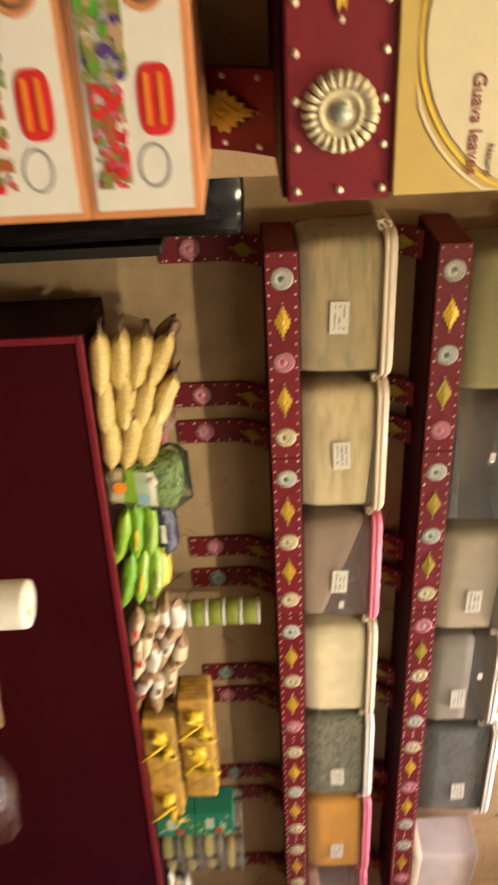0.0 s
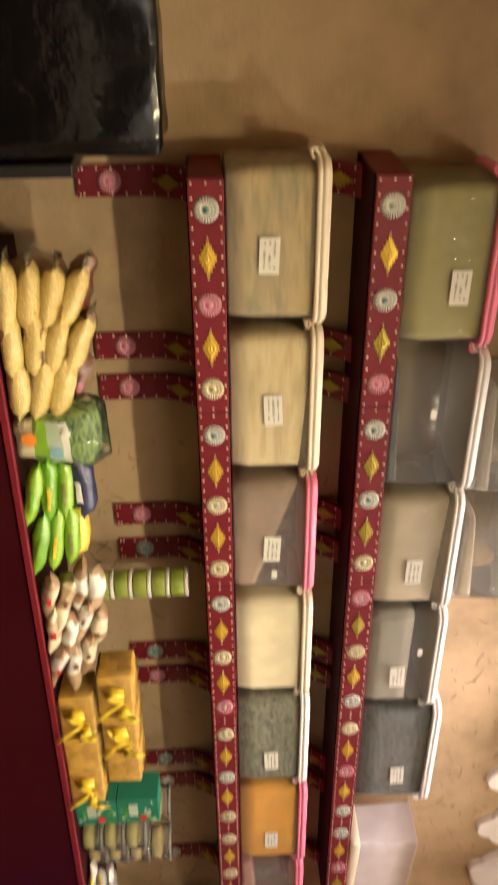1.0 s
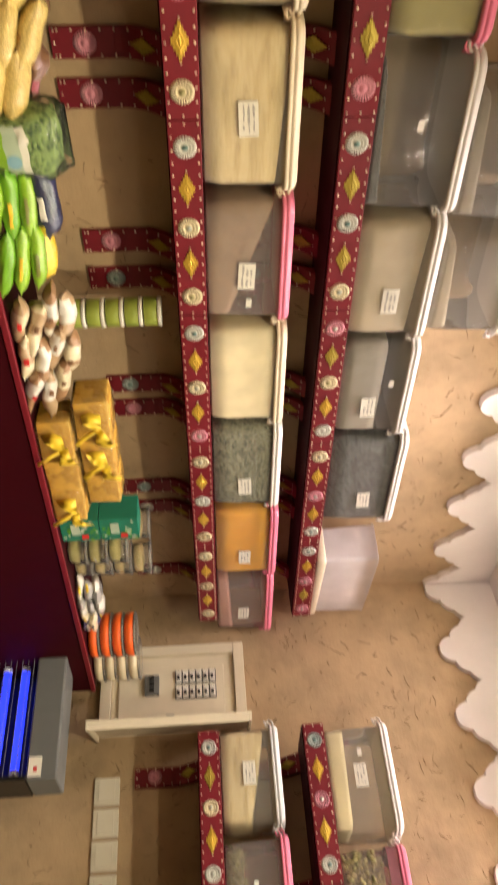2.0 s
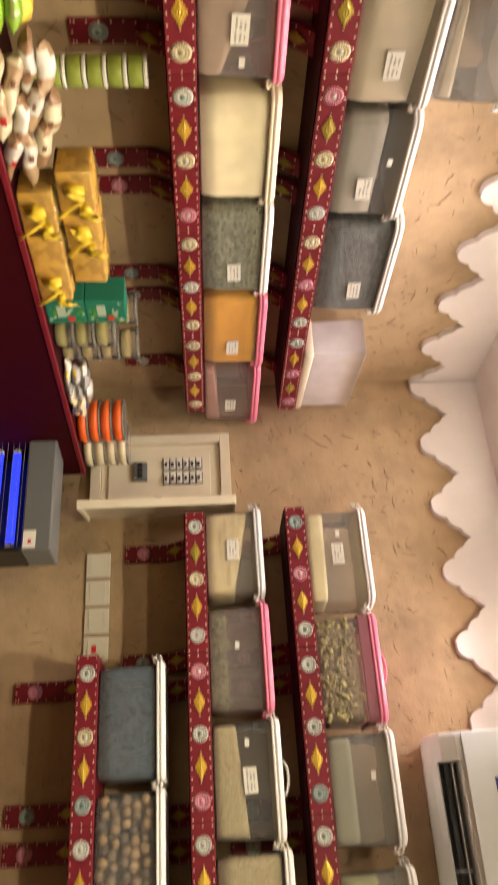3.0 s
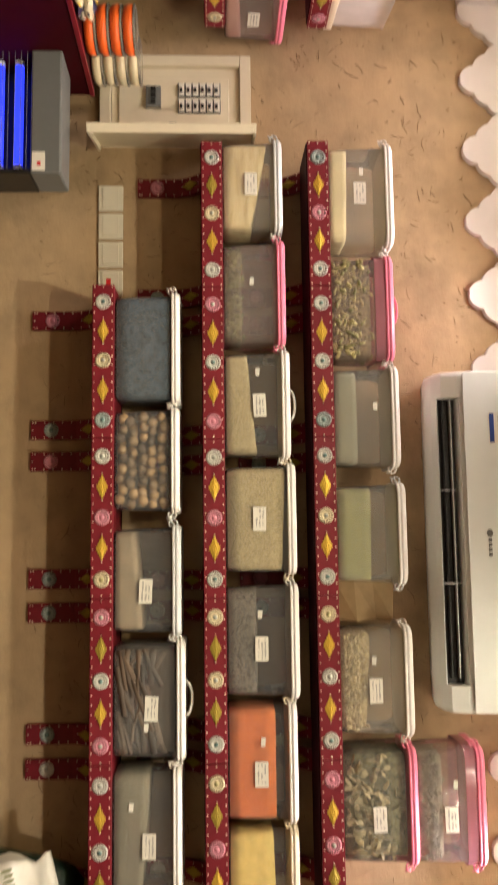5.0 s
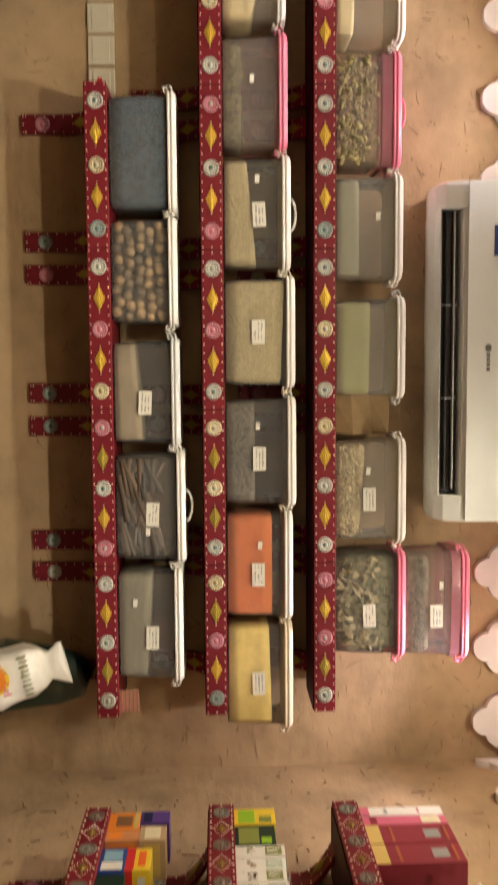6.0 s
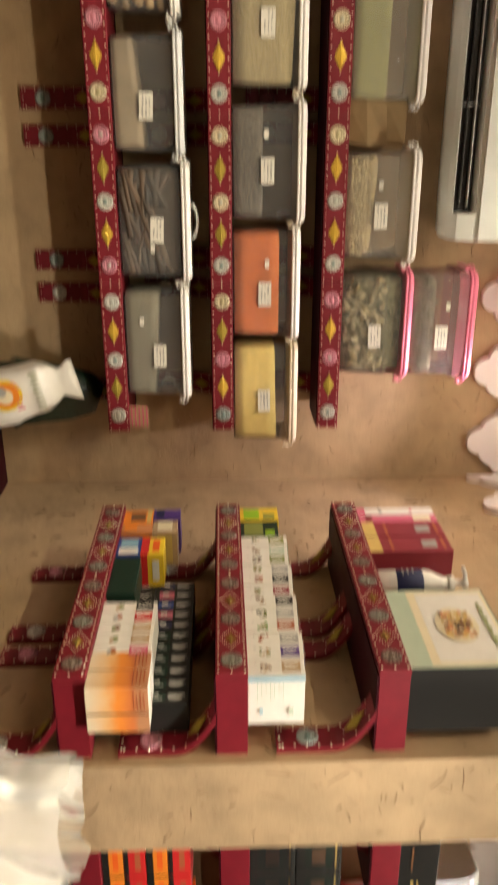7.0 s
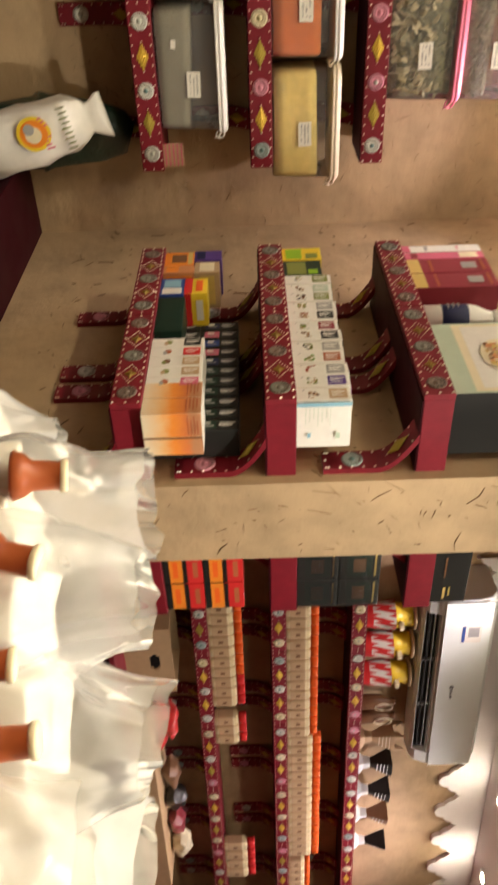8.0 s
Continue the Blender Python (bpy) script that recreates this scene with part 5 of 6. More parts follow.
packet("seasoning_packet", on_counter(0.83, 0.095, 0, 0.05), (0.13, 0.05, 0.055), "p_yellow", "yellow packet behind the green packets", "seasoning packet", 92)
# cream, red and brown packets in a slipped pile
for k in range(11):
    c = k // 4
    body, band = (("p_cream", "p_tan"), ("p_white", "p_pale_brown"), ("p_cream", "p_pale_brown"), ("p_tan", "p_cream"), ("p_white", "p_tan"))[(k * 3 + c) % 5]
    packet("biscuit_packet", on_counter(0.945 + 0.088 * c + 0.025 * (k % 2), 0.030 + 0.014 * (k % 4), rng.uniform(-12, 12), 0.030 * (k % 4)) @ pose(0, 0, 0, rng.uniform(-14, 14), 14 + rng.uniform(-8, 8), 0), (rng.uniform(0.105, 0.130), 0.046, 0.034), body,
           "crinkled cream packet with brown and red print", "biscuit packet", 100 + k, [(rng.uniform(-0.02, 0.02), 0.018, 0.016, 0.009, "p_red" if k % 4 == 0 else "p_brown")], "biscuit packets", 0.010, ends=band)
# a column of striped green tins
tin_me = finish("tin_body", turned(bmesh.new(), [(0.029, 0.002), (0.031, 0.004), (0.031, 0.028), (0.029, 0.030)], 28), "p_tin_green", True)
band_me = finish("paper_band", turned(bmesh.new(), [(0.0305, 0.0302), (0.0318, 0.0306), (0.0318, 0.038), (0.030, 0.0385)], 28), "p_white", True)
for k in range(7):
    t = thing("round_tin", on_counter(1.066, 0.20, 0, 0.0425 * k) @ Matrix.Diagonal((1.05, 1.05, 1.095, 1)), "small round green tin with a white band, stacked", "tin", "stacked green tins")
    part("tin_body", tin_me, t)
    part("band", band_me, t, label="white band")
# bundles of rusks in film, tied with yellow ribbon
film_me = None
for k in range(6):
    c, r = k % 3, k // 3
    t = thing("rusk_bundle", on_counter((1.275, 1.385, 1.490)[c] - (0.0, 0.045)[r], 0.056 + 0.012 * r, rng.uniform(-6, 6), 0.088 * r) @ Matrix.Diagonal((0.86, 0.92, 0.96, 1)), "film-wrapped bundle of brown rusks tied with yellow ribbon", "rusk bundle", "tied rusk bundles")
    for j in range(6):
        bm = bmesh.new()
        add_box(bm, (-0.062, -0.05 + j * 0.0170, 0.004), (0.062, -0.036 + j * 0.0170, 0.084), 0, 0.005)
        part("rusk", crumple(finish("rusk", bm, "s_rusk", True), 40, 0.003, k + j), t)
    bm = bmesh.new()
    loft(bm, [ring(0.128, 0.108, 0.02, 0.0015), ring(0.134, 0.112, 0.02, 0.03), ring(0.134, 0.112, 0.02, 0.075), ring(0.10, 0.08, 0.02, 0.0895)])
    w = part("film_wrap", crumple(finish("film_wrap", bm, clear_plastic("amber_film", (0.95, 0.80, 0.42), 0.12) if film_me is None else film_me, True), 30, 0.0025, k), t)
    film_me = w.data.materials[0]
    w.visible_shadow = False
    if k in (0, 2, 3, 4):
        bm = bmesh.new()
        for side in (-1, 1):
            loft(bm, [[(0.02 + side * u * 0.052 + dx, -0.060 - 0.018 * math.sin(u * 3), 0.058 + dz * (0.5 + u) + 0.018 * side * u) for dx, dz in ((0, 0.017), (0.003, 0), (0, -0.017), (-0.003, 0))] for u in (0.05, 0.35, 0.7, 1.0)])
        sweep(bm, [(0.02, -0.060, 0.056), (0.034, -0.070, 0.030), (0.056, -0.078, 0.002)], 0.005)
        part("ribbon", crumple(finish("ribbon", bm, "p_yellow", True), 40, 0.010, k), t, label="yellow plastic ribbon bow")
# two green cartons
for k in range(2):
    t = thing("tea_carton", on_counter(1.615, 0.075, 3, 0.101 * k), "small green carton with a red and white print", "carton", "green tea cartons")
    part("box", box_mesh("box", (-0.042, -0.04, 0), (0.042, 0.04, 0.0995), "p_teal", 0.0015), t)
    blotches("picture", t, (-0.040, 0.040, 0.004, 0.096), ("p_teal", "p_mint", "p_green", "p_teal", "p_teal"), 60, 40 + k, -0.0398, 1.3)
    part("print", box_mesh("print", (-0.028, -0.0432, 0.028), (0.012, -0.0422, 0.05), "p_mint"), t)
    part("print", box_mesh("print", (0.014, -0.0432, 0.052), (0.030, -0.0422, 0.070), "p_red"), t)
# clear cups of dry goods
cup_me = finish("cup", turned(bmesh.new(), [(0.036, 0.001), (0.041, 0.004), (0.045, 0.040), (0.046, 0.046)], 24), "clear", True)
cup_lid = finish("lid", turned(bmesh.new(), [(0.047, 0.0465), (0.048, 0.048), (0.048, 0.053), (0.044, 0.054)], 24), "milky", True)
for c, (y, bk, n) in enumerate(((1.735, 0.075, 3), (1.840, 0.115, 4), (1.77, 0.18, 4))):
    for k in range(n):
        t = thing("plastic_cup", on_counter(y, bk, 0, 0.0545 * k), "clear lidded plastic cup of olives, stacked", "plastic cup", "stacked clear cups")
        part("cup", cup_me, t).visible_shadow = False
        part("lid", cup_lid, t)
        part("filling", finish("filling", turned(bmesh.new(), [(0.034, 0.004), (0.038, 0.010), (0.040, 0.027), (0.02, 0.031)], 16), "s_tan_olive" if c else "s_olive", True), t)
# a jumble of silvery packets at the counter's edge
for k in range(16):
    lay = k // 6
    packet("sweet_packet", on_counter(1.880 + 0.036 * (k % 6) + 0.01 * lay, 0.035 + rng.uniform(0, 0.030) + 0.01 * lay, rng.uniform(-70, 70), 0.021 * lay), (rng.uniform(0.06, 0.08), 0.042, 0.024),
           ("p_white", "p_grey", "p_white", "p_cream", "p_navy", "p_white", "p_grey")[k % 7], "shiny white and yellow sweet packet", "sweet packet", 130 + k,
           [(0.0, 0.013, 0.024, 0.007, "p_yellow")] if k % 3 == 0 else [(-0.01, 0.012, 0.016, 0.008, "p_navy")] if k % 3 == 1 else [], "loose sweet packets", 0.009)
# pots with orange and cream contents, four high each
pot_lid = finish("lid", turned(bmesh.new(), [(0.0665, 0.0385), (0.0685, 0.0395), (0.0685, 0.046), (0.064, 0.047), (0.060, 0.045)], 28), "milky", True)
for y, bk, mat, what in ((2.175, 0.085, "p_deep_orange", "orange"), (2.315, 0.085, "p_cream", "cream")):
    pot = finish("pot", turned(bmesh.new(), [(0.052, 0.001), (0.061, 0.005), (0.066, 0.016), (0.067, 0.038)], 28), mat, True)
    for k in range(4):
        t = thing("food_pot", on_counter(y, bk, 0, 0.0365 * k) @ Matrix.Diagonal((1, 1, 0.768, 1)), f"round plastic pot with {what} food, clear lid, stacked", "food pot", "stacked food pots")
        part("pot", pot, t)
        part("lid", pot_lid, t, label="clear plastic lid")

# black film-wrapped bundle in the corner, left of the counter
bm = bmesh.new()
add_box(bm, (-1.80, -0.160, 0), (-1.60, 0.095, 1.447), 0, 0.012)
bmesh.ops.subdivide_edges(bm, edges=bm.edges[:], cuts=11, use_grid_fill=True)
t = thing("wrapped_bundle", pose(0, 0, 0), "tall bundle wrapped in shiny black plastic film", "bundle")
part("film", crumple(crumple(finish("film", bm, "black_film", True), 9, 0.008, 1), 30, 0.004, 2), t)
part("side_board", box_mesh("side_board", (-1.80, 0.107, 0), (-1.615, 0.128, 1.30), "p_charcoal", 0.002), t, label="dark board at the bundle's side")

# ---- near wall: flat boxes below, leaf carton above ----
for k in range(3):
    t = thing("gift_box", pose(-0.695, -0.197, 1.2265 + 0.0672 * k, 0, 0, 90) @ Matrix.Diagonal((1, 1, 0.975, 1)), "flat white carton with copper edges and red badge", "carton", "flat printed cartons")
    W = 0.30
    part("box", box_mesh("box", (-W, 0, 0), (0, 0.17, 0.0682), "p_copper", 0.001), t)
    part("print", box_mesh("print", (-W + 0.01, -0.0008, 0.005), (-0.005, -0.0001, 0.0632), "p_white"), t, label="white printed face")
    blotches("picture", t, (-0.175, -0.075, 0.007, 0.032), ("p_olive", "p_green", "p_purple", "p_grey", "p_olive", "p_tan"), 230, 3 + k, 0.0, 0.8)
    blotches("picture", t, (-0.075, -0.018, 0.008, 0.028), ("p_pink", "p_red", "p_terracotta", "p_olive"), 110, 13 + k, 0.0, 0.7)
    bm = bmesh.new()
    loft(bm, [[(-0.065 + 0.019 * q * math.copysign(abs(math.cos(u)) ** 0.6, math.cos(u)), -0.0012, 0.046 + 0.0105 * q * math.copysign(abs(math.sin(u)) ** 0.6, math.sin(u))) for u in [i * math.pi / 14 for i in range(28)]] for q in (1.0, 0.02)], bottom=False)
    part("badge", finish("badge", bm, "p_red"), t, label="red printed badge")
    for j in range(2):
        part("badge_bar", box_mesh("badge_bar", (-0.079, -0.0019, 0.040 + j * 0.008), (-0.052, -0.0015, 0.043 + j * 0.008), "p_orange"), t)
    bm = bmesh.new()
    loft(bm, [[(-0.030 + rr * 1.35 * math.cos(a), -0.0012, 0.042 + rr * math.sin(a)) for a in [i * math.pi / 12 for i in range(24)]] for rr in (0.0095, 0.0080)], bottom=False, top=False)
    part("seal", finish("seal", bm, "p_grey"), t)
    for j, (x, r0, r1, c) in enumerate(((-0.135, 0.0215, 0.0135, "p_copper"), (-0.135, 0.0185, 0.0160, "p_brown"), (-0.20, 0.0215, 0.0135, "p_copper"), (-0.20, 0.0185, 0.0160, "p_brown"))):
        bm = bmesh.new()
        loft(bm, [[(x + rr * 1.25 * math.cos(a), -0.0016 - 0.0003 * (j % 2), 0.044 + rr * 0.8 * math.sin(a)) for a in [i * math.pi / 14 for i in range(28)]] for rr in (r0, r1)], bottom=False, top=False)
        part("picture", finish("picture", bm, c), t)
t = thing("leaf_carton", pose(-0.697, -0.202, 1.5395, 0, 0, 90), "golden carton of guava leaves with cream oval", "carton")
W, H = 0.21, 0.165
part("box", box_mesh("box", (-W, 0, 0), (0, 0.14, H), "p_gilt", 0.001), t)
bm = bmesh.new()
oval = lambda k, y: [(max(-W + 0.001, min(-0.001, -0.085 + 0.0875 * k * math.cos(a))), y, max(0.012, min(H - 0.001, 0.100 + 0.085 * k * math.sin(a)))) for a in [i * math.pi / 24 for i in range(48)]]
loft(bm, [oval(1.0, -0.0003), oval(1.0, -0.0008)])
part("print", finish("print", bm, "p_cream"), t, label="cream oval printed field")
for k, rr in ((0, 1.03), (1, 1.09)):
    bm = bmesh.new()
    loft(bm, [oval(rr, -0.0008), oval(rr + 0.022, -0.0008)], bottom=False, top=False)
    part("gilt_line", finish("gilt_line", bm, "p_cream" if k else "p_yellow"), t, label="fine line round the oval")
def lettering(text, size, mat, parent, m):
    cu = bpy.data.curves.new("lettering", "FONT")
    cu.body, cu.size, cu.extrude = text, size, 0.0002
    cu.align_x = "CENTER"
    cu.materials.append(M[mat])
    ob = new("lettering", cu)
    ob.parent, ob.matrix_basis = parent, m @ pose(0, 0, 0, 90, 0, 0)
    return tagged(ob, f"printed words {text}")
lettering("Guava leaves", 0.0105, "p_maroon", t, pose(-0.0375, -0.0012, 0.0425))
lettering("Natural", 0.006, "p_brown", t, pose(-0.018, -0.0012, 0.0535))
bm = bmesh.new()
for x0, x1, z0, z1 in ((-0.062, -0.046, 0.0660, 0.0685), (-0.043, -0.030, 0.0660, 0.0685), (-0.027, -0.010, 0.0660, 0.0685), (-0.0625, -0.0600, 0.0686, 0.0740), (-0.0440, -0.0420, 0.0686, 0.0775), (-0.0120, -0.0098, 0.0686, 0.0765), (-0.0230, -0.0210, 0.0620, 0.0645)):
    add_box(bm, (x0, -0.0014, z0), (x1, -0.0009, z1))
part("script_bar", finish("script_bar", bm, "p_maroon"), t)

# ---- low stand with a paper roll, seen low down at the start ----
t = thing("side_table", pose(-1.05, 0.62, 0), "low dark burgundy side table in the aisle", "table")
part("tabletop", box_mesh("tabletop", (-0.16, -0.32, 0.87), (0.16, 0.36, 0.90), "burgundy_dark", 0.003), t)
for sx, sy in itertools.product((-0.135, 0.135), (-0.29, 0.33)):
    part("leg", box_mesh("leg", (sx - 0.02, sy - 0.02, 0), (sx + 0.02, sy + 0.02, 0.8695), "burgundy_dark", 0.002), t)
t = thing("paper_roll", pose(-1.06, 0.43, 0.9005), "white paper roll standing on a dark table", "paper roll")
bm = bmesh.new()
turned(bm, [(0.012, 0.0), (0.034, 0.0), (0.0345, 0.01), (0.0345, 0.22), (0.033, 0.226), (0.012, 0.226), (0.011, 0.20)], 28)
part("roll", finish("roll", bm, "p_white", True), t)
packet("shopping_bag", pose(-1.05, 0.84, 0.9005, 0, 0, 90), (0.20, 0.12, 0.13), "burgundy_dark", "wine-red plastic bag on a dark table", "bag", 150, wrinkle=0.02)
packet("shopping_bag", pose(-1.06, 0.62, 0.9005, 0, 0, 80), (0.16, 0.10, 0.14), "p_brown", "brown plastic bag on a dark table", "bag", 151, wrinkle=0.02)


# ---- corner under the east end: sack, cabinet ----
t = thing("corner_cabinet", pose(0, 0, 0), "low plain burgundy cabinet in the corner", "cabinet")
part("carcass", box_mesh("carcass", (1.000, 1.895, 0), (WALL_C - 0.002, WALL_B - 0.003, 0.752), "burgundy_dark", 0.002), t)
part("top", box_mesh("top", (0.992, 1.885, 0.7525), (WALL_C - 0.002, WALL_B - 0.003, 0.770), "burgundy_dark", 0.002), t)
t = thing("low_bench", pose(0, 0, 0), "low burgundy bench under the lowest shelf", "bench")
part("seat", box_mesh("seat", (0.10, 2.06, 0.56), (0.985, WALL_B - 0.003, 0.60), "burgundy_dark", 0.002), t)
for x in (0.12, 0.94):
    part("support", box_mesh("support", (x, 2.09, 0), (x + 0.03, WALL_B - 0.006, 0.5595), "burgundy_dark", 0.002), t)
sack = thing("rice_sack", pose(0.935, 2.285, 0.601, 0, -13, -4) @ Matrix.Diagonal((0.92, 0.92, 0.97, 1)), "white woven rice sack with a round yellow emblem", "sack")
bm = bmesh.new()
loft(bm, [ring(0.16, 0.10, 0.03, 0.0), ring(0.185, 0.14, 0.05, 0.04), ring(0.19, 0.15, 0.05, 0.14), ring(0.185, 0.145, 0.05, 0.28), ring(0.165, 0.12, 0.04, 0.37), ring(0.125, 0.06, 0.02, 0.42), ring(0.095, 0.040, 0.012, 0.440), ring(0.115, 0.030, 0.010, 0.462), ring(0.135, 0.016, 0.006, 0.490)])
bmesh.ops.subdivide_edges(bm, edges=bm.edges[:], cuts=2, use_grid_fill=True)
part("cloth", crumple(crumple(finish("cloth", bm, "p_white", True), 14, 0.014, 4), 45, 0.005, 2), sack)
def patch(parent, name, x, z, r, mat, y=-0.086, squash=1.0):
    bm = bmesh.new()
    loft(bm, [[(x + r * k * math.cos(a), y - 0.0004 * (1 - k), z + r * squash * k * math.sin(a)) for a in [i * math.pi / 14 for i in range(28)]] for k in (1.0, 0.05)], bottom=False)
    return part(name, finish(name, bm, mat), parent)
patch(sack, "emblem", -0.015, 0.292, 0.050, "p_yellow", -0.0895)
patch(sack, "emblem", -0.015, 0.292, 0.040, "p_orange", -0.0905)
patch(sack, "emblem", -0.012, 0.290, 0.024, "p_cream", -0.0915)
patch(sack, "emblem", -0.030, 0.282, 0.016, "p_grey", -0.0925)
for k in range(9):
    part("stripe", box_mesh("stripe", (-0.062 + k * 0.0145, -0.080, 0.370 + 0.004 * (k % 2)), (-0.0605 + k * 0.0145, -0.058, 0.396), "p_olive"), sack)
bm = bmesh.new()
for k in range(9):
    add_box(bm, (-0.055 + k * 0.011, -0.0900, 0.315), (-0.050 + k * 0.011, -0.0880, 0.326 + 0.006 * (k % 3)))
part("print_bar", finish("print_bar", bm, "p_pink"), sack)
packet("net_bag", pose(0.90, 2.385, 0.601, 0, 0, 0), (0.20, 0.12, 0.52), "p_dark_green", "dark green net bag behind a rice sack", "bag", 160, wrinkle=0.02)
t = thing("price_flag", pose(0.940, B_FRONT + 0.02, B_LOW + EDGE), "little red-and-white striped paper tag", "paper tag")
part("tag", box_mesh("tag", (-0.032, 0, 0.0), (0.032, 0.0008, 0.056), "p_tan"), t)
for k in range(5):
    part("stripe", box_mesh("stripe", (-0.0318, -0.0010, 0.004 + k * 0.0112), (0.0318, -0.0003, 0.0080 + k * 0.0112), "p_pink"), t)


# ---- cartons on the partition's shelves ----
def carton(name, m, size, color, prints, label, group="", category="carton"):
    """A carton with printed fields: face (0 front, 1 right end, 2 top), x0, z0, x1, z1 in shares, colour."""
    t = thing(name, m, label, category, group)
    w, d, h = size
    part("box", box_mesh("box", (-w / 2, 0, 0), (w / 2, d, h), "p_" + color, 0.0012), t)
    for k, (face, x0, z0, x1, z1, c) in enumerate(prints):
        e = 0.0005 + 0.00035 * k
        if face == 0:
            a, b = (-w / 2 + x0 * w, -e, z0 * h), (-w / 2 + x1 * w, -e + 0.0003, z1 * h)
        elif face == 3:
            patch(t, "picture", -w / 2 + (x0 + x1) / 2 * w, (z0 + z1) / 2 * h, (x1 - x0) / 2 * w, "p_" + c, -e, (z1 - z0) * h / ((x1 - x0) * w))
            continue
        elif face == 1:
            a, b = (w / 2 + e - 0.0003, x0 * d, z0 * h), (w / 2 + e, x1 * d, z1 * h)
        else:
            a, b = (-w / 2 + x0 * w, z0 * d, h + e - 0.0003), (-w / 2 + x1 * w, z1 * d, h + e)
        part("print", box_mesh("print", a, b, "p_" + c), t)
    return t


def on_c(u, z, back=0.012, turn=0.0):
    """A spot on a partition shelf: distance from its far end, height and set-back."""
    return pose(C_FRONT + back, 1.917 - u, z, 0, 0, -90 + turn)


Z1, Z2, Z3 = 1.176 + EDGE, 1.477 + EDGE, 1.783 + EDGE
carton("medicine_carton", on_c(0.045, Z1), (0.075, 0.10, 0.075), "orange", [(0, 0.2, 0.25, 0.8, 0.75, "brown"), (0, 0.05, 0.8, 0.95, 0.95, "gilt"), (1, 0.1, 0.1, 0.9, 0.9, "copper")], "small orange carton with a dark oval", "small medicine cartons")
carton("medicine_carton", on_c(0.030, Z1 + 0.0755), (0.055, 0.10, 0.07), "purple", [(0, 0.1, 0.1, 0.9, 0.4, "navy"), (1, 0.1, 0.2, 0.9, 0.8, "blue")], "small purple carton stacked on orange one", "small medicine cartons")
carton("medicine_carton", on_c(0.105, Z1 + 0.0), (0.04, 0.10, 0.078), "copper", [(0, 0.1, 0.1, 0.9, 0.5, "orange"), (1, 0.1, 0.1, 0.9, 0.9, "orange")], "small copper-coloured carton in a stack", "small medicine cartons")
carton("medicine_carton", on_c(0.098, Z1 + 0.0785), (0.06, 0.10, 0.062), "tan", [(0, 0.1, 0.2, 0.9, 0.8, "cream"), (1, 0.1, 0.2, 0.9, 0.8, "gilt")], "small tan carton on a stack", "small medicine cartons")
carton("medicine_carton", on_c(0.200, Z1), (0.085, 0.09, 0.058), "blue", [(0, 0.1, 0.15, 0.55, 0.85, "sky"), (0, 0.6, 0.1, 0.95, 0.9, "white"), (1, 0.1, 0.1, 0.9, 0.9, "sky")], "small blue and white carton", "small medicine cartons")
carton("medicine_carton", on_c(0.200, Z1 + 0.0585), (0.080, 0.09, 0.055), "yellow", [(0, 0.0, 0.0, 1.0, 0.35, "red"), (0, 0.15, 0.5, 0.85, 0.8, "deep_orange"), (1, 0.0, 0.0, 1.0, 0.3, "red"), (1, 0.2, 0.5, 0.8, 0.8, "white")], "yellow and red carton stacked on a blue one", "small medicine cartons")
carton("medicine_carton", on_c(0.335, Z1), (0.16, 0.07, 0.062), "dark_green", [(0, 0.05, 0.1, 0.95, 0.9, "dark_green"), (2, 0.05, 0.1, 0.95, 0.4, "dark_green")], "flat dark green carton", "small medicine cartons")
# a back row of slim dark boxes standing in two layers
for k in range(11):
    for lay in range(2):
        carton("soap_box", on_c(0.245 + k * 0.0405, Z1 + 0.0935 * lay, 0.100), (0.0385, 0.07, 0.0925), "charcoal",
               [(0, 0.15, 0.12, 0.85, 0.50, ("pink", "navy", "pink", "blue")[(k + lay) % 4] if k < 5 else "dark_green"), (0, 0.25, 0.20, 0.45, 0.36, "white" if k < 5 else "grey"), (0, 0.30, 0.56, 0.40, 0.92, "grey"), (0, 0.50, 0.56, 0.58, 0.86, "white"), (0, 0.66, 0.60, 0.72, 0.80, "grey"), (0, 0.62, 0.22, 0.70, 0.44, "grey")], "slim black box with pink and grey print", "slim dark boxes")
for k in range(5):
    carton("herbal_carton", on_c(0.462 + k * 0.0385, Z1, 0.014), (0.0375, 0.075, 0.114), "white",
           [(3, 0.25, 0.27, 0.70, 0.40, ("olive", "terracotta", "brown")[k % 3]), (3, 0.4, 0.24, 0.8, 0.32, ("tan", "grey", "olive")[k % 3]), (0, 0.12, 0.62, 0.88, 0.94, ("charcoal", "red", "tan", "tan", "pink")[k]), (0, 0.34, 0.66, 0.42, 0.9, "white"), (0, 0.58, 0.66, 0.64, 0.84, "white"), (1, 0.1, 0.55, 0.9, 0.9, "tan")], "slim white herbal carton with a small picture", "white herbal cartons")
for k in range(2):
    t = carton("herbal_carton", on_c(0.6465 + 0.055 * k, Z1, 0.014), (0.052, 0.10, 0.116), "white",
               [(0, 0.0, 0.0, 1.0, 1.0, "fade"), (1, 0.0, 0.0, 0.56, 1.0, "fade"), (1, 0.60, 0.0, 1.0, 1.0, "fade"), (1, 0.56, 0.0, 0.60, 1.0, "brown")]
               + [(1, 0.06 + 0.1 * (j % 2), 0.76 + 0.055 * j, 0.50, 0.775 + 0.055 * j, "terracotta") for j in range(4)] + [(0, 0.1, 0.74 + 0.06 * j, 0.9 - 0.15 * (j % 2), 0.76 + 0.06 * j, "terracotta") for j in range(4)],
               "white and orange herbal carton with lines of print", "orange herbal cartons")
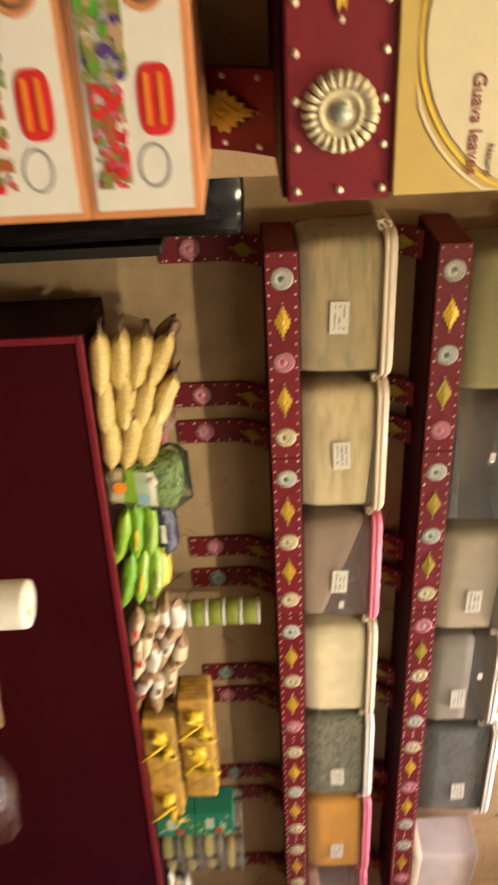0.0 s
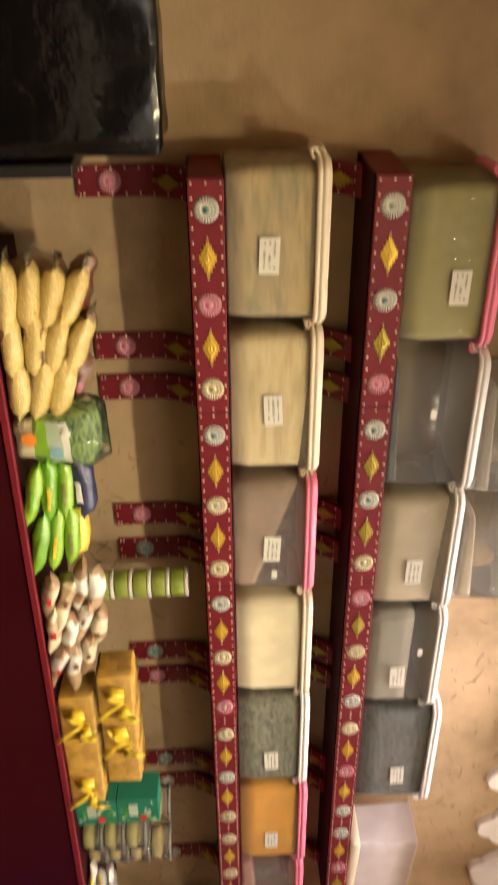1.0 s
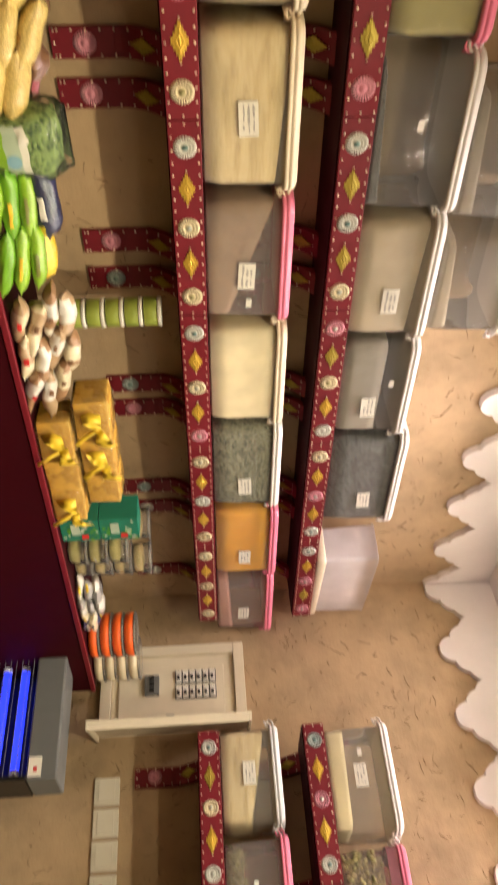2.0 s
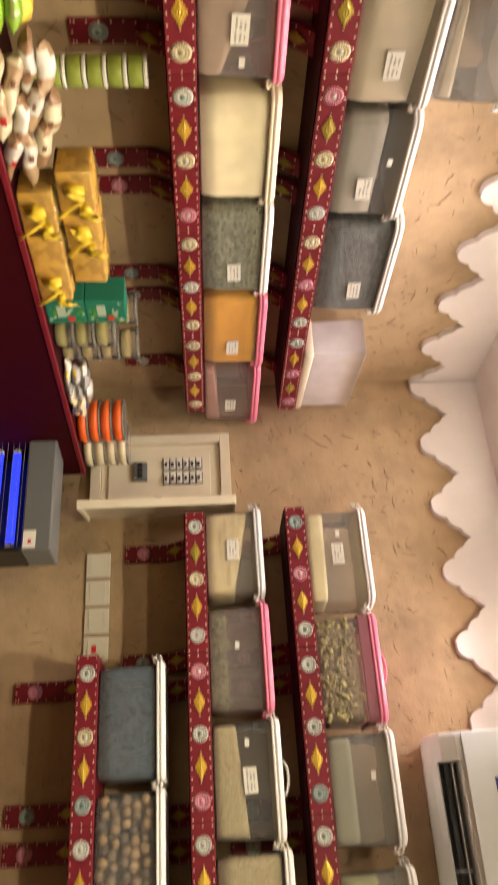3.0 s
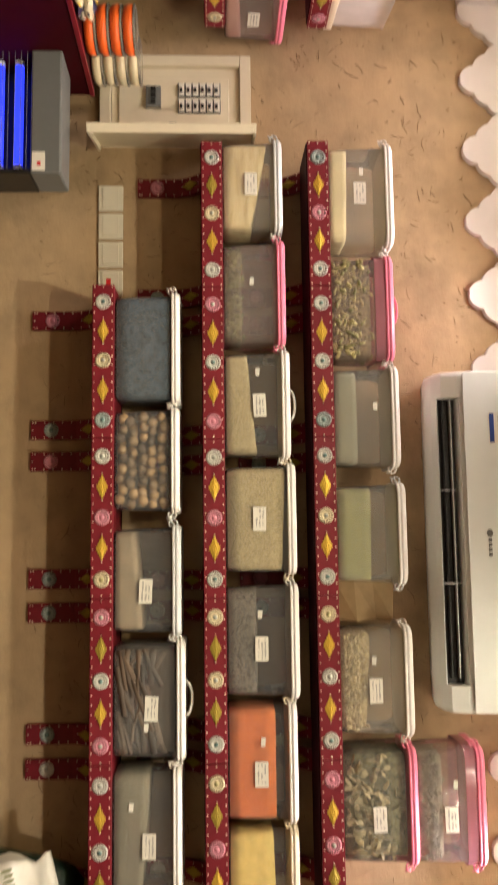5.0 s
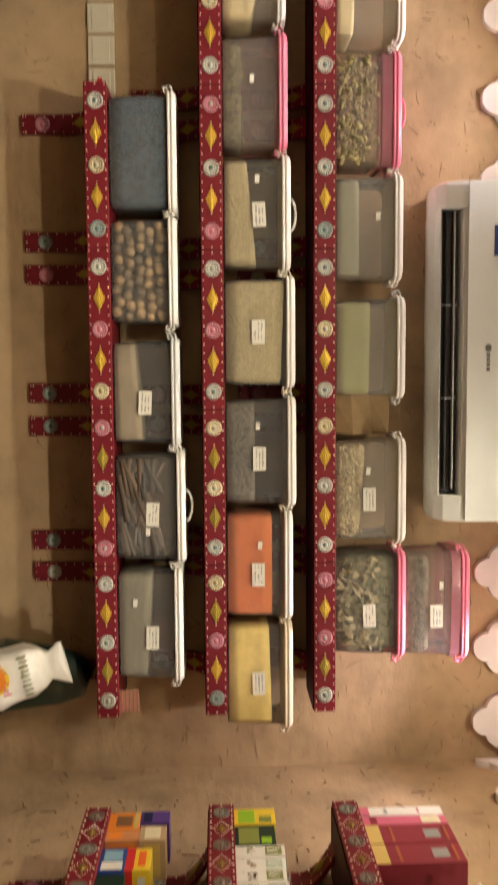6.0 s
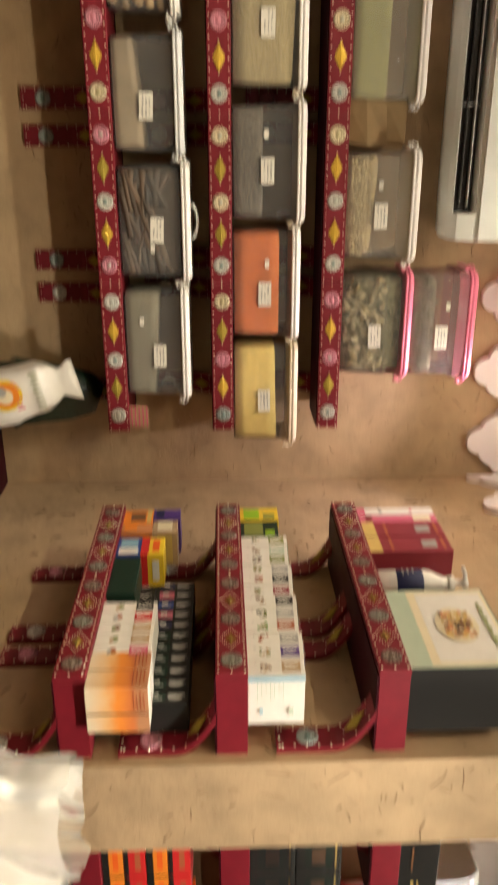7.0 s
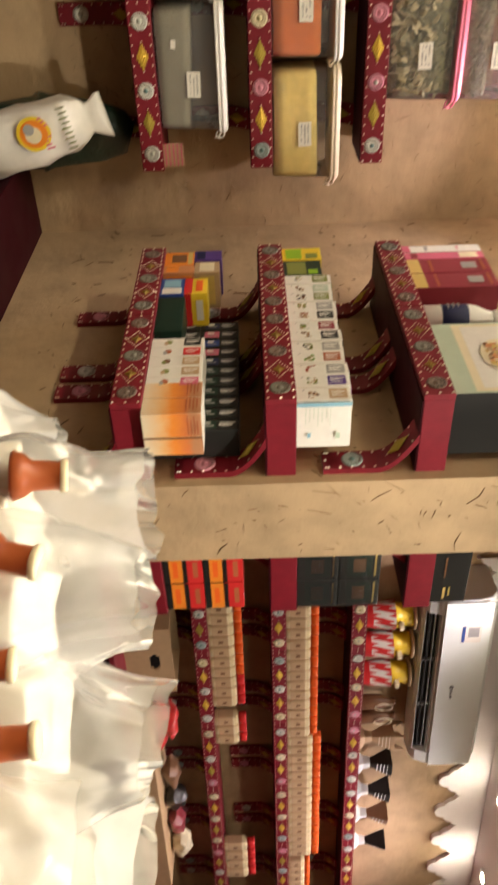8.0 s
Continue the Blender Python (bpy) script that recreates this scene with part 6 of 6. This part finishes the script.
carton("herbal_carton", on_c(0.040, Z2), (0.07, 0.11, 0.10), "yellow", [(0, 0.1, 0.1, 0.9, 0.5, "lime"), (0, 0.5, 0.6, 0.9, 0.9, "olive"), (1, 0.1, 0.1, 0.9, 0.6, "lime")], "bright yellow and green carton", "herbal cartons")
carton("herbal_carton", on_c(0.122, Z2), (0.085, 0.11, 0.095), "dark_green", [(0, 0.1, 0.1, 0.9, 0.6, "olive"), (0, 0.6, 0.65, 0.9, 0.9, "lime"), (1, 0.1, 0.1, 0.9, 0.9, "green")], "dark green carton with olive print", "herbal cartons")
for k in range(12):
    c = ("olive", "mint", "olive", "grey", "charcoal", "maroon", "charcoal", "grey", "terracotta", "grey", "purple", "tan")[k]
    hc = carton("herbal_carton", on_c(0.188 + k * 0.0446, Z2, 0.010 + 0.002 * (k % 2)), (0.0432, 0.115, 0.112 - 0.002 * (k % 3)), "white",
           [(0, 0.12, 0.60, 0.86, 0.93, c), (0, 0.30, 0.64, 0.38, 0.89, "white"), (0, 0.48, 0.64, 0.54, 0.82, "white"), (0, 0.64, 0.64, 0.69, 0.86, "white"), (0, 0.22, 0.12, 0.27, 0.16, "grey"), (2, 0.1, 0.1, 0.9, 0.3, c)]
           + ([(1, 0.14, 0.16 + j * 0.075, 0.52 - 0.08 * (j % 3), 0.168 + j * 0.075, "mint") for j in range(7)] + [(1, 0.66, 0.2, 0.76, 0.26, "sky"), (1, 0.66, 0.72, 0.78, 0.80, "mint")] + [(1, 0.02, 0.0, 0.1, 1.0, "sky")] if k == 11 else []),
           "slim white carton with plant picture and coloured band", "row of white cartons")
    blotches("picture", hc, (-0.014 + 0.003 * (k % 3), 0.010 + 0.003 * (k % 3), 0.024, 0.046), (("p_olive", "p_tan", "p_grey"), ("p_brown", "p_tan"), ("p_charcoal", "p_brown", "p_olive"), ("p_green", "p_olive", "p_tan"), ("p_terracotta", "p_tan", "p_maroon"))[k % 5], 14, 60 + k, 0.0, 0.8)
carton("gift_box", on_c(0.034, Z3), (0.038, 0.15, 0.205), "white", [(0, 0.0, 0.0, 1.0, 0.12, "pink"), (0, 0.2, 0.3, 0.8, 0.34, "grey"), (0, 0.2, 0.7, 0.8, 0.72, "pink")], "tall white gift box with pink print", "gift boxes")
carton("gift_box", on_c(0.074, Z3), (0.038, 0.15, 0.205), "pink", [(0, 0.1, 0.70, 0.9, 0.92, "cream"), (0, 0.1, 0.1, 0.9, 0.18, "maroon")], "tall pink gift box with white field", "gift boxes")
for k in range(2):
    carton("gift_box", on_c(0.133 + 0.078 * k, Z3), (0.075, 0.15, 0.205), "maroon", [(0, 0.0, 0.0, 1.0, 0.17, "gilt"), (0, 0.08, 0.28, 0.92, 0.31, "terracotta"), (0, 0.3, 0.66, 0.75, 0.84, "grey"), (0, 0.1, 0.9, 0.9, 0.93, "terracotta")], "dark red gift box with gold band", "gift boxes")
bt = thing("lotion_bottle", pose(C_FRONT + 0.042, 1.917 - 0.345, Z3), "white lotion bottle with a navy label", "bottle")
bm = bmesh.new()
turned(bm, [(0.028, 0.0), (0.032, 0.004), (0.032, 0.108), (0.028, 0.128), (0.017, 0.150), (0.013, 0.165)], 28)
part("bottle_body", finish("bottle_body", bm, "p_white", True), bt)
part("label", finish("label", turned(bmesh.new(), [(0.0322, 0.044), (0.0328, 0.045), (0.0328, 0.104), (0.0322, 0.105)], 28), "p_navy", True), bt, label="navy wrap label with pale lines")
for k in range(3):
    part("print_bar", box_mesh("print_bar", (-0.0345, -0.010 + 0.003 * k, 0.058 + k * 0.012), (-0.0310, 0.010, 0.061 + k * 0.012), "p_grey"), bt)
bm = bmesh.new()
turned(bm, [(0.015, 0.165), (0.016, 0.167), (0.016, 0.180), (0.008, 0.184), (0.006, 0.200), (0.012, 0.202), (0.012, 0.212)], 20)
sweep(bm, [(0, 0, 0.207), (-0.02, 0.004, 0.207), (-0.036, 0.006, 0.200)], 0.005)
part("pump", finish("pump", bm, "p_white", True), bt, label="white pump head")
pb = carton("honey_box", on_c(0.555, Z3, 0.014), (0.27, 0.15, 0.215), "charcoal", [(0, 0.0, 0.0, 1.0, 1.0, "mint"), (0, 0.02, 0.22, 0.98, 0.99, "cream"), (0, 0.06, 0.30, 0.94, 0.96, "white"), (2, 0, 0, 1, 1, "charcoal")],
            "large pale green box with a round food picture", "")
patch(pb, "picture", 0.0, 0.128, 0.060, "p_cream", -0.0036, 0.72)
blotches("picture", pb, (-0.046, 0.046, 0.098, 0.160), ("p_gilt", "p_tan", "p_copper", "p_brown", "p_gilt"), 90, 5, -0.003, 1.5)
blotches("picture", pb, (-0.018, 0.018, 0.118, 0.142), ("p_brown", "p_charcoal", "p_tan"), 24, 6, -0.0045, 1.0)
for j in range(9):
    part("print_bar", box_mesh("print_bar", (-0.075 + j * 0.017, -0.0042, 0.186), (-0.064 + j * 0.017, -0.0034, 0.193 + 0.003 * (j % 2)), "p_olive"), pb)

# ---- back of the partition: packs seen end-on ----
for k in range(4):
    a = k % 2
    for n in range(2):
        carton("incense_pack", pose(1.485 + 0.088 * n, 1.205, 1.176 + EDGE + 0.0455 * k, 0, 0, 0) @ pose(0.042, 0, 0), (0.084, 0.12, 0.0445), "charcoal" if not a else "red",
               [(0, 0.0, 0.32, 1.0, 0.98, "orange" if not a else "red"), (0, 0.2, 0.5, 0.8, 0.75, "deep_orange" if not a else "terracotta"), (0, 0.0, 0.02, 1.0, 0.2, "charcoal")],
               "orange and black incense pack lying in a stack", "incense packs")
for lay, n in itertools.product(range(2), range(2)):
    t = carton("coffee_pack", pose(1.528 + 0.090 * n, 1.205, 1.480 + EDGE + 0.0955 * lay), (0.086, 0.12, 0.094), "charcoal",
               [(0, 0.1, 0.2, 0.9, 0.8, "dark_green"), (0, 0.25, 0.35, 0.75, 0.65, "brown"), (0, 0.1, 0.86, 0.9, 0.9, "gilt")], "black film-wrapped pack with brown print", "black packs")
    f = part("film_wrap", crumple(box_mesh("film_wrap", (-0.0445, -0.004, -0.0004), (0.0445, 0.122, 0.0948), "wrap", 0.003), 40, 0.0012, n), t)
t = carton("coffee_pack", pose(1.575, 1.205, 1.790 + EDGE), (0.17, 0.12, 0.085), "charcoal", [(0, 0.08, 0.25, 0.6, 0.75, "charcoal"), (1, 0.1, 0.2, 0.9, 0.8, "charcoal"), (0, 0.70, 0.35, 0.92, 0.42, "gilt"), (0, 0.70, 0.5, 0.86, 0.54, "gilt"), (0, 0.12, 0.32, 0.5, 0.36, "brown")], "black pack with a gold mark", "black packs")

# ---- the next bay ----
air_conditioner(BAY @ pose(0.43, 0.19, 2.095), "white split air conditioner on the bay's wall")


def small_jar_meshes():
    body = bmesh.new()
    loft(body, [ring(0.050, 0.050, 0.010, 0.0), ring(0.055, 0.055, 0.012, 0.004), ring(0.055, 0.055, 0.012, 0.080), ring(0.044, 0.044, 0.018, 0.092)])
    band = bmesh.new()
    loft(band, [ring(0.0555, 0.0555, 0.012, 0.014), ring(0.0562, 0.0562, 0.012, 0.015), ring(0.0562, 0.0562, 0.012, 0.070), ring(0.0555, 0.0555, 0.012, 0.071)], bottom=False, top=False)
    cap = bmesh.new()
    turned(cap, [(0.020, 0.0922), (0.026, 0.094), (0.026, 0.118), (0.023, 0.121)], 18)
    return finish("jar_body", body, "s_beige", True), finish("label", band, "p_tan"), finish("cap", cap, "p_deep_orange", True), finish("cap", cap_copy(), "p_red", True)


def cap_copy():
    return turned(bmesh.new(), [(0.020, 0.0922), (0.026, 0.094), (0.026, 0.118), (0.023, 0.121)], 18)


JB, JL, JC, JR = small_jar_meshes()
MARK = box_mesh("mark", (-0.007, -0.0295, 0.036), (0.007, -0.0284, 0.052), "p_brown")


def small_jar(m, cap, up=1.0):
    t = thing("spice_jar", m @ Matrix.Diagonal((1, 1, up, 1)), "small square jar with tan label and orange cap", "spice jar", "orange-capped jars")
    part("jar_body", JB, t)
    part("label", JL, t)
    part("cap", cap, t, label="bright orange screw cap")
    part("mark", MARK, t)


for k in range(28):
    small_jar(BAY @ pose(0.02 + k * 0.0592, 0.035, BAY_MID + EDGE), JC, 1.10 if k < 13 else 1.25)
for k in range(10):
    small_jar(BAY @ pose(-0.01 + k * 0.0592, 0.035, BAY_LOW + EDGE), JC if k < 7 else JR, 1.15)
for k in range(3):
    small_jar(BAY @ pose(0.645 + k * 0.0592, 0.035, BAY_LOW + EDGE), JR, 1.15)
for k in range(4):
    small_jar(BAY @ pose(1.56 + k * 0.075, 0.035, BAY_LOW + EDGE), JR, 1.25)
for k in range(5):
    small_jar(BAY @ pose(1.72 + k * 0.0592, 0.035, BAY_MID + EDGE), JC, 0.9)


def bucket(m):
    """A red-and-white lozenge-patterned tub with a yellow collar and a round lid."""
    t = thing("striped_bucket", m, "red and white patterned tub with yellow collar", "bucket", "patterned tubs")
    bm, n = bmesh.new(), 24
    rows = [(0.050, 0.0), (0.053, 0.03), (0.056, 0.06), (0.059, 0.09), (0.062, 0.12)]
    v = [[bm.verts.new((r * math.cos(2 * math.pi * (i + 0.5 * (j % 2)) / n), r * math.sin(2 * math.pi * (i + 0.5 * (j % 2)) / n), z)) for i in range(n)] for j, (r, z) in enumerate(rows)]
    for j in range(4):
        for i in range(n):
            o = 0 if j % 2 == 0 else 1
            a, b, c, d = v[j][i], v[j][(i + 1) % n], v[j + 1][i], v[j + 1][(i + 1) % n]
            f1, f2 = ((a, b, c), (b, d, c)) if o == 0 else ((a, b, d), (a, d, c))
            for q, f in enumerate((f1, f2)):
                bm.faces.new(f).material_index = 0 if j == 0 or (i // 2 + j // 2 + (q if j % 2 else 0)) % 2 else 1
    part("pot", finish("pot", bm, ["p_red", "p_white"]), t)
    part("collar", finish("collar", turned(bmesh.new(), [(0.060, 0.1205), (0.052, 0.124), (0.046, 0.170), (0.050, 0.190), (0.044, 0.192)], 24), "p_yellow", True), t, label="bright yellow collar")
    part("lid", finish("lid", turned(bmesh.new(), [(0.05, 0.1925), (0.062, 0.194), (0.062, 0.204), (0.05, 0.208)], 24), "p_tan", True), t)
    part("spigot", box_mesh("spigot", (-0.012, -0.085, 0.130), (0.012, -0.053, 0.150), "p_cream", 0.004), t)


for x in (0.10, 0.262, 0.43):
    bucket(BAY @ pose(x, 0.07, BAY_UP + EDGE))
for k, x in enumerate((0.60, 0.69)):
    t = thing("bottle_pair", BAY @ pose(x, 0.06, BAY_UP + EDGE), "small amber bottle with pale cord handle", "bottle", "amber bottles")
    part("bottle_body", finish("bottle_body", turned(bmesh.new(), [(0.03, 0), (0.034, 0.004), (0.032, 0.09), (0.016, 0.12), (0.012, 0.14), (0.018, 0.143), (0.016, 0.155)], 20), "p_brown", True), t)
    bm = bmesh.new()
    sweep(bm, [(0.02 * math.cos(a), -0.034, 0.10 + 0.04 * math.sin(a)) for a in [i * math.pi / 5 for i in range(11)]], 0.003)
    part("cord", finish("cord", bm, "p_cream", True), t)


def burner(m, mat, base, horned):
    """A censer: a stepped foot, a pinched waist and a flared bowl, on some with a crown of four horns."""
    t = thing("incense_burner", m, "small square incense burner with horned rim" if horned else "dark patterned incense burner on a silvery foot", "incense burner", "incense burners")
    bm = bmesh.new()
    loft(bm, [ring(0.080, 0.080, 0.004, 0), ring(0.075, 0.075, 0.004, 0.012), ring(0.046, 0.046, 0.004, 0.030), ring(0.036, 0.036, 0.004, 0.062)])
    part("foot", finish("foot", bm, base), t)
    bm = bmesh.new()
    loft(bm, [ring(0.034, 0.034, 0.004, 0.0622), ring(0.044, 0.044, 0.004, 0.080), ring(0.092, 0.092, 0.004, 0.150), ring(0.096, 0.096, 0.004, 0.160), ring(0.084, 0.084, 0.004, 0.160), ring(0.040, 0.040, 0.004, 0.100)])
    part("bowl", finish("bowl", bm, mat), t)
    for sx, sy in itertools.product((-1, 1), (-1, 1)) if horned else ():
        bm = bmesh.new()
        loft(bm, [[(sx * (0.034 + dx), sy * (0.034 + dy), 0.1602) for dx, dy in ((-.014, -.014), (.014, -.014), (.014, .014), (-.014, .014))], [(sx * (0.042 + dx * 0.15), sy * (0.042 + dy * 0.15), 0.205) for dx, dy in ((-.014, -.014), (.014, -.014), (.014, .014), (-.014, .014))]])
        part("horn", finish("horn", bm, mat), t)
    for k in range(4):
        part("band", box_mesh("band", (-0.026 - 0.0046 * k, -0.028 - 0.0048 * k, 0.092 + k * 0.015), (0.026 + 0.0046 * k, -0.0255 - 0.0048 * k, 0.096 + k * 0.015), "brass" if horned else "lid_grey"), t)


for k, x in enumerate((0.84, 1.02, 1.22, 1.40, 1.62)):
    burner(BAY @ pose(x, 0.07, BAY_UP + EDGE, 0, 0, 8 * k), ("p_tan", "p_charcoal", "p_charcoal", "p_brown", "p_charcoal")[k], "p_tan" if k == 0 else "lid_grey", k == 0)
# counter, cardboard box and red bags below the bay's shelves
t = thing("bay_counter", BAY, "burgundy counter below the bay's shelves", "counter")
part("carcass", box_mesh("carcass", (-0.5, -0.28, 0), (1.9, 0.17, 0.90), "burgundy_dark", 0.002), t)
part("top", box_mesh("top", (-0.51, -0.29, 0.9005), (1.9, 0.18, 0.92), "burgundy", 0.002), t)
t = thing("cardboard_box", BAY @ pose(0.13, -0.12, 0.9205, 0, 0, 6), "open brown cardboard box with a hand hole", "cardboard box")
bm = bmesh.new()
add_box(bm, (-0.19, -0.006, 0), (-0.045, 0.0, 0.185)), add_box(bm, (0.045, -0.006, 0), (0.19, 0, 0.185)), add_box(bm, (-0.0448, -0.006, 0), (0.0448, 0, 0.095)), add_box(bm, (-0.0448, -0.006, 0.135), (0.0448, 0, 0.185))
for sx, z in itertools.product((-1, 1), (0.0952, 0.1235)):
    add_box(bm, (min(sx * 0.0448, sx * 0.034), -0.006, z), (max(sx * 0.0448, sx * 0.034), 0, z + 0.0113))
part("side", finish("side", bm, "card"), t, label="cardboard side with a hand hole")
part("side", box_mesh("side", (-0.19, 0.20, 0), (0.19, 0.206, 0.185), "card"), t)
for x in (-0.19, 0.184):
    part("side", box_mesh("side", (x, 0.0005, 0), (x + 0.006, 0.1995, 0.185), "card"), t)
part("bottom", box_mesh("bottom", (-0.183, 0.001, 0.0), (0.183, 0.199, 0.006), "card"), t)
# added black sheet that makes the inside look dark through the hand hole
part("dark_lining", box_mesh("dark_lining", (-0.15, 0.05, 0.008), (0.15, 0.055, 0.16), "black"), t)
t = thing("cardboard_carton", BAY @ pose(0.90, -0.10, 0.9205, 0, 0, 1), "long low closed cardboard carton on the counter", "cardboard box")
part("box", box_mesh("box", (-0.56, -0.13, 0), (0.60, 0.14, 0.080), "card", 0.003), t)
part("tape", box_mesh("tape", (-0.5605, -0.02, 0.0803), (0.6005, 0.03, 0.0808), "p_tan"), t, label="strip of brown packing tape")
for k, (x, y, z) in enumerate(((0.42, -0.11, 1.0015), (0.56, -0.10, 1.0015), (0.49, -0.10, 1.045))):
    packet("red_packet", BAY @ pose(x, y, z, 0, 0, rng.uniform(-30, 30)), (0.15, 0.08, 0.05), "p_red", "crumpled bright red packet on a cardboard carton", "packet", 170 + k, wrinkle=0.02)
for k in range(4):
    packet("dark_packet", BAY @ pose(0.85 + 0.17 * k, -0.08, 1.0015, 0, 0, rng.uniform(-30, 30)), (0.15, 0.10, 0.075 + 0.02 * (k % 2)), ("p_brown", "p_charcoal", "p_maroon", "p_cream")[k], "plump printed packet on a cardboard carton", "packet", 180 + k, wrinkle=0.02)

# ---- white plastic bags on the counter beside the camera ----
t = thing("front_counter", pose(0, 0, 0), "burgundy counter covered by plastic bags", "counter")
part("carcass", box_mesh("carcass", (0.62, -0.45, 0), (1.75, 0.78, 0.93), "burgundy_dark", 0.002), t)
part("top", box_mesh("top", (0.61, -0.46, 0.9305), (1.76, 0.79, 0.95), "burgundy", 0.002), t)


def crease(me, size, amount, seed):
    """Sharp folds: the ridges of a folded noise."""
    for v in me.vertices:
        p = v.co * size + Vector((seed, seed * 1.3, seed * 0.7))
        p = p + 0.7 * Vector((noise.noise(p * 0.6), noise.noise(p * 0.6 + Vector((4, 1, 8))), noise.noise(p * 0.6 + Vector((7, 7, 2)))))
        r = 1 - 2.6 * abs(noise.noise(p))
        n = Vector((v.co.x, v.co.y, 0)).normalized() + Vector((0, 0, 0.3))
        v.co += n * r * amount
    return me


def pot_mesh():
    """A small clay burner: flared foot, straight neck, pale open mouth."""
    bm = bmesh.new()
    turned(bm, [(0.026, 0.0), (0.029, 0.004), (0.024, 0.016), (0.0175, 0.024), (0.0165, 0.052), (0.0185, 0.058), (0.0150, 0.060)], 24)
    turned(bm, [(0.0172, 0.0545), (0.0190, 0.0555), (0.0188, 0.0615), (0.0165, 0.0630), (0.0060, 0.0622)], 24, mat=1)
    return finish("clay_pot", bm, ["p_clay", "p_cream"], True)


def plastic_bag(m, w, d, h, film, seed, label, boxes, pots):
    """A tall thin bag pulled up round its goods, with upright pleats and a ragged open lip."""
    t = thing("plastic_bag", m, label, "plastic bag", "white plastic bags")
    rng, n, rows = random.Random(seed), 120, 46
    bm = bmesh.new()
    skin = []
    for i in range(rows + 1):
        u = i / rows
        flat = max(0.0, (u - 0.45) / 0.55)
        sx, sy = w / 2 * (1 - 0.34 * flat ** 1.4), d / 2 * (1 - 0.50 * flat ** 1.2)
        ring_pts = []
        for j in range(n):
            a = 2 * math.pi * j / n
            c, s = math.cos(a), math.sin(a)
            wander = 1.6 * noise.noise(Vector((c * 1.4 + seed, s * 1.4, u * 2.2)))
            fold = math.sin(4 * a + seed + wander) * 0.6 + math.sin(9 * a + 2 * seed + 2.1 * wander) * 0.32 + math.sin(17 * a + wander * 3) * 0.08
            k = 1 + (0.02 + 0.04 * flat) * fold
            lip = 1 + 0.03 * flat * noise.noise(Vector((c * 2 + seed, s * 2, seed)))
            ring_pts.append((sx * k * math.copysign(abs(c) ** 0.6, c), sy * k * math.copysign(abs(s) ** 0.6, s) + 0.10 * d * flat * math.sin(seed), h * u * lip))
        skin.append(ring_pts)
    loft(bm, skin, top=False)
    me = finish("film", bm, film, True)
    crumple(me, 5, 0.030, seed)
    crease(me, 7, 0.012, seed + 3)
    crease(me, 17, 0.0018, seed + 5)
    for v in me.vertices:
        v.co.z = max(0.0, v.co.z) if v.co.z < 0.04 else v.co.z
    part("film", me, t, label="thin crinkled plastic film").visible_shadow = False
    for k, (x, y, z, bw, bd, bh, turn, mat) in enumerate(boxes):
        bm = bmesh.new()
        add_box(bm, (-bw / 2, -bd / 2, 0), (bw / 2, bd / 2, bh), 0, 0.006)
        bmesh.ops.subdivide_edges(bm, edges=bm.edges[:], cuts=2, use_grid_fill=True)
        part("paper_bundle", crumple(finish("paper_bundle", bm, mat, True), 16, 0.010, k + seed), t, pose(x, y, z, 0, 0, turn), label="pale paper-wrapped bundle")
    for k, (x, y, z, rx, ry) in enumerate(pots):
        part("clay_pot", POT, t, pose(x, y, z, rx, ry, 40 * k), label="small terracotta pot")
    return t


POT = pot_mesh()
FLOOR = 0.9505
# place, turn, size, film, label, pots in the shop's own axes
BAGS = [
    (0.845, 0.800, 20, 0.15, 0.12, 0.245, "milkfilm", "milky plastic bag slumped on the counter", 0.15, []),
    (0.850, 0.670, 12, 0.23, 0.15, 0.365, "film", "clear bag of terracotta pots packed in pale paper", 0.215, [(0.750, 0.622, 1.182)]),
    (0.905, 0.560, 28, 0.26, 0.18, 0.372, "film", "clear bag with a terracotta pot and white paper", 0.24, [(0.771, 0.522, 1.170)]),
    (1.015, 0.475, 45, 0.29, 0.22, 0.385, "film", "clear bag heaped with paper bundles and clay pots", 0.25, [(0.846, 0.442, 1.143), (0.890, 0.376, 1.172)]),
    (1.165, 0.370, 70, 0.28, 0.22, 0.36, "milkfilm", "tall white plastic bag full of pale goods", 0.27, []),
    (0.995, 0.275, 95, 0.26, 0.20, 0.335, "milkfilm", "white plastic bag of paper bundles near the aisle", 0.22, []),
    (1.180, 0.130, 120, 0.26, 0.20, 0.32, "milkfilm", "large white plastic bag near the aisle", 0.25, []),
]
for k, (x, y, turn, w, d, h, film, label, fill, pots) in enumerate(BAGS):
    at = pose(x, y, FLOOR, 0, 0, turn)
    rng = random.Random(k)
    boxes = []
    for lay in range(2):
        for side in (-1, 1):
            bh = fill / 2 + 0.002
            boxes.append((side * w * 0.19 + rng.uniform(-.006, .006), rng.uniform(-.01, .01), 0.004 + lay * (fill / 2 + 0.006), w * 0.38, d * 0.66, bh * rng.uniform(0.9, 1.0), rng.uniform(-9, 9), ("p_white", "p_white", "p_paper", "p_white")[(k + lay + (side > 0)) % 4]))
    inside = [(*(at.inverted() @ Vector(p)), rng.uniform(-12, 12), rng.uniform(-12, 12)) for p in pots]
    plastic_bag(at, w, d, h, film, k + 1, label, boxes, inside)
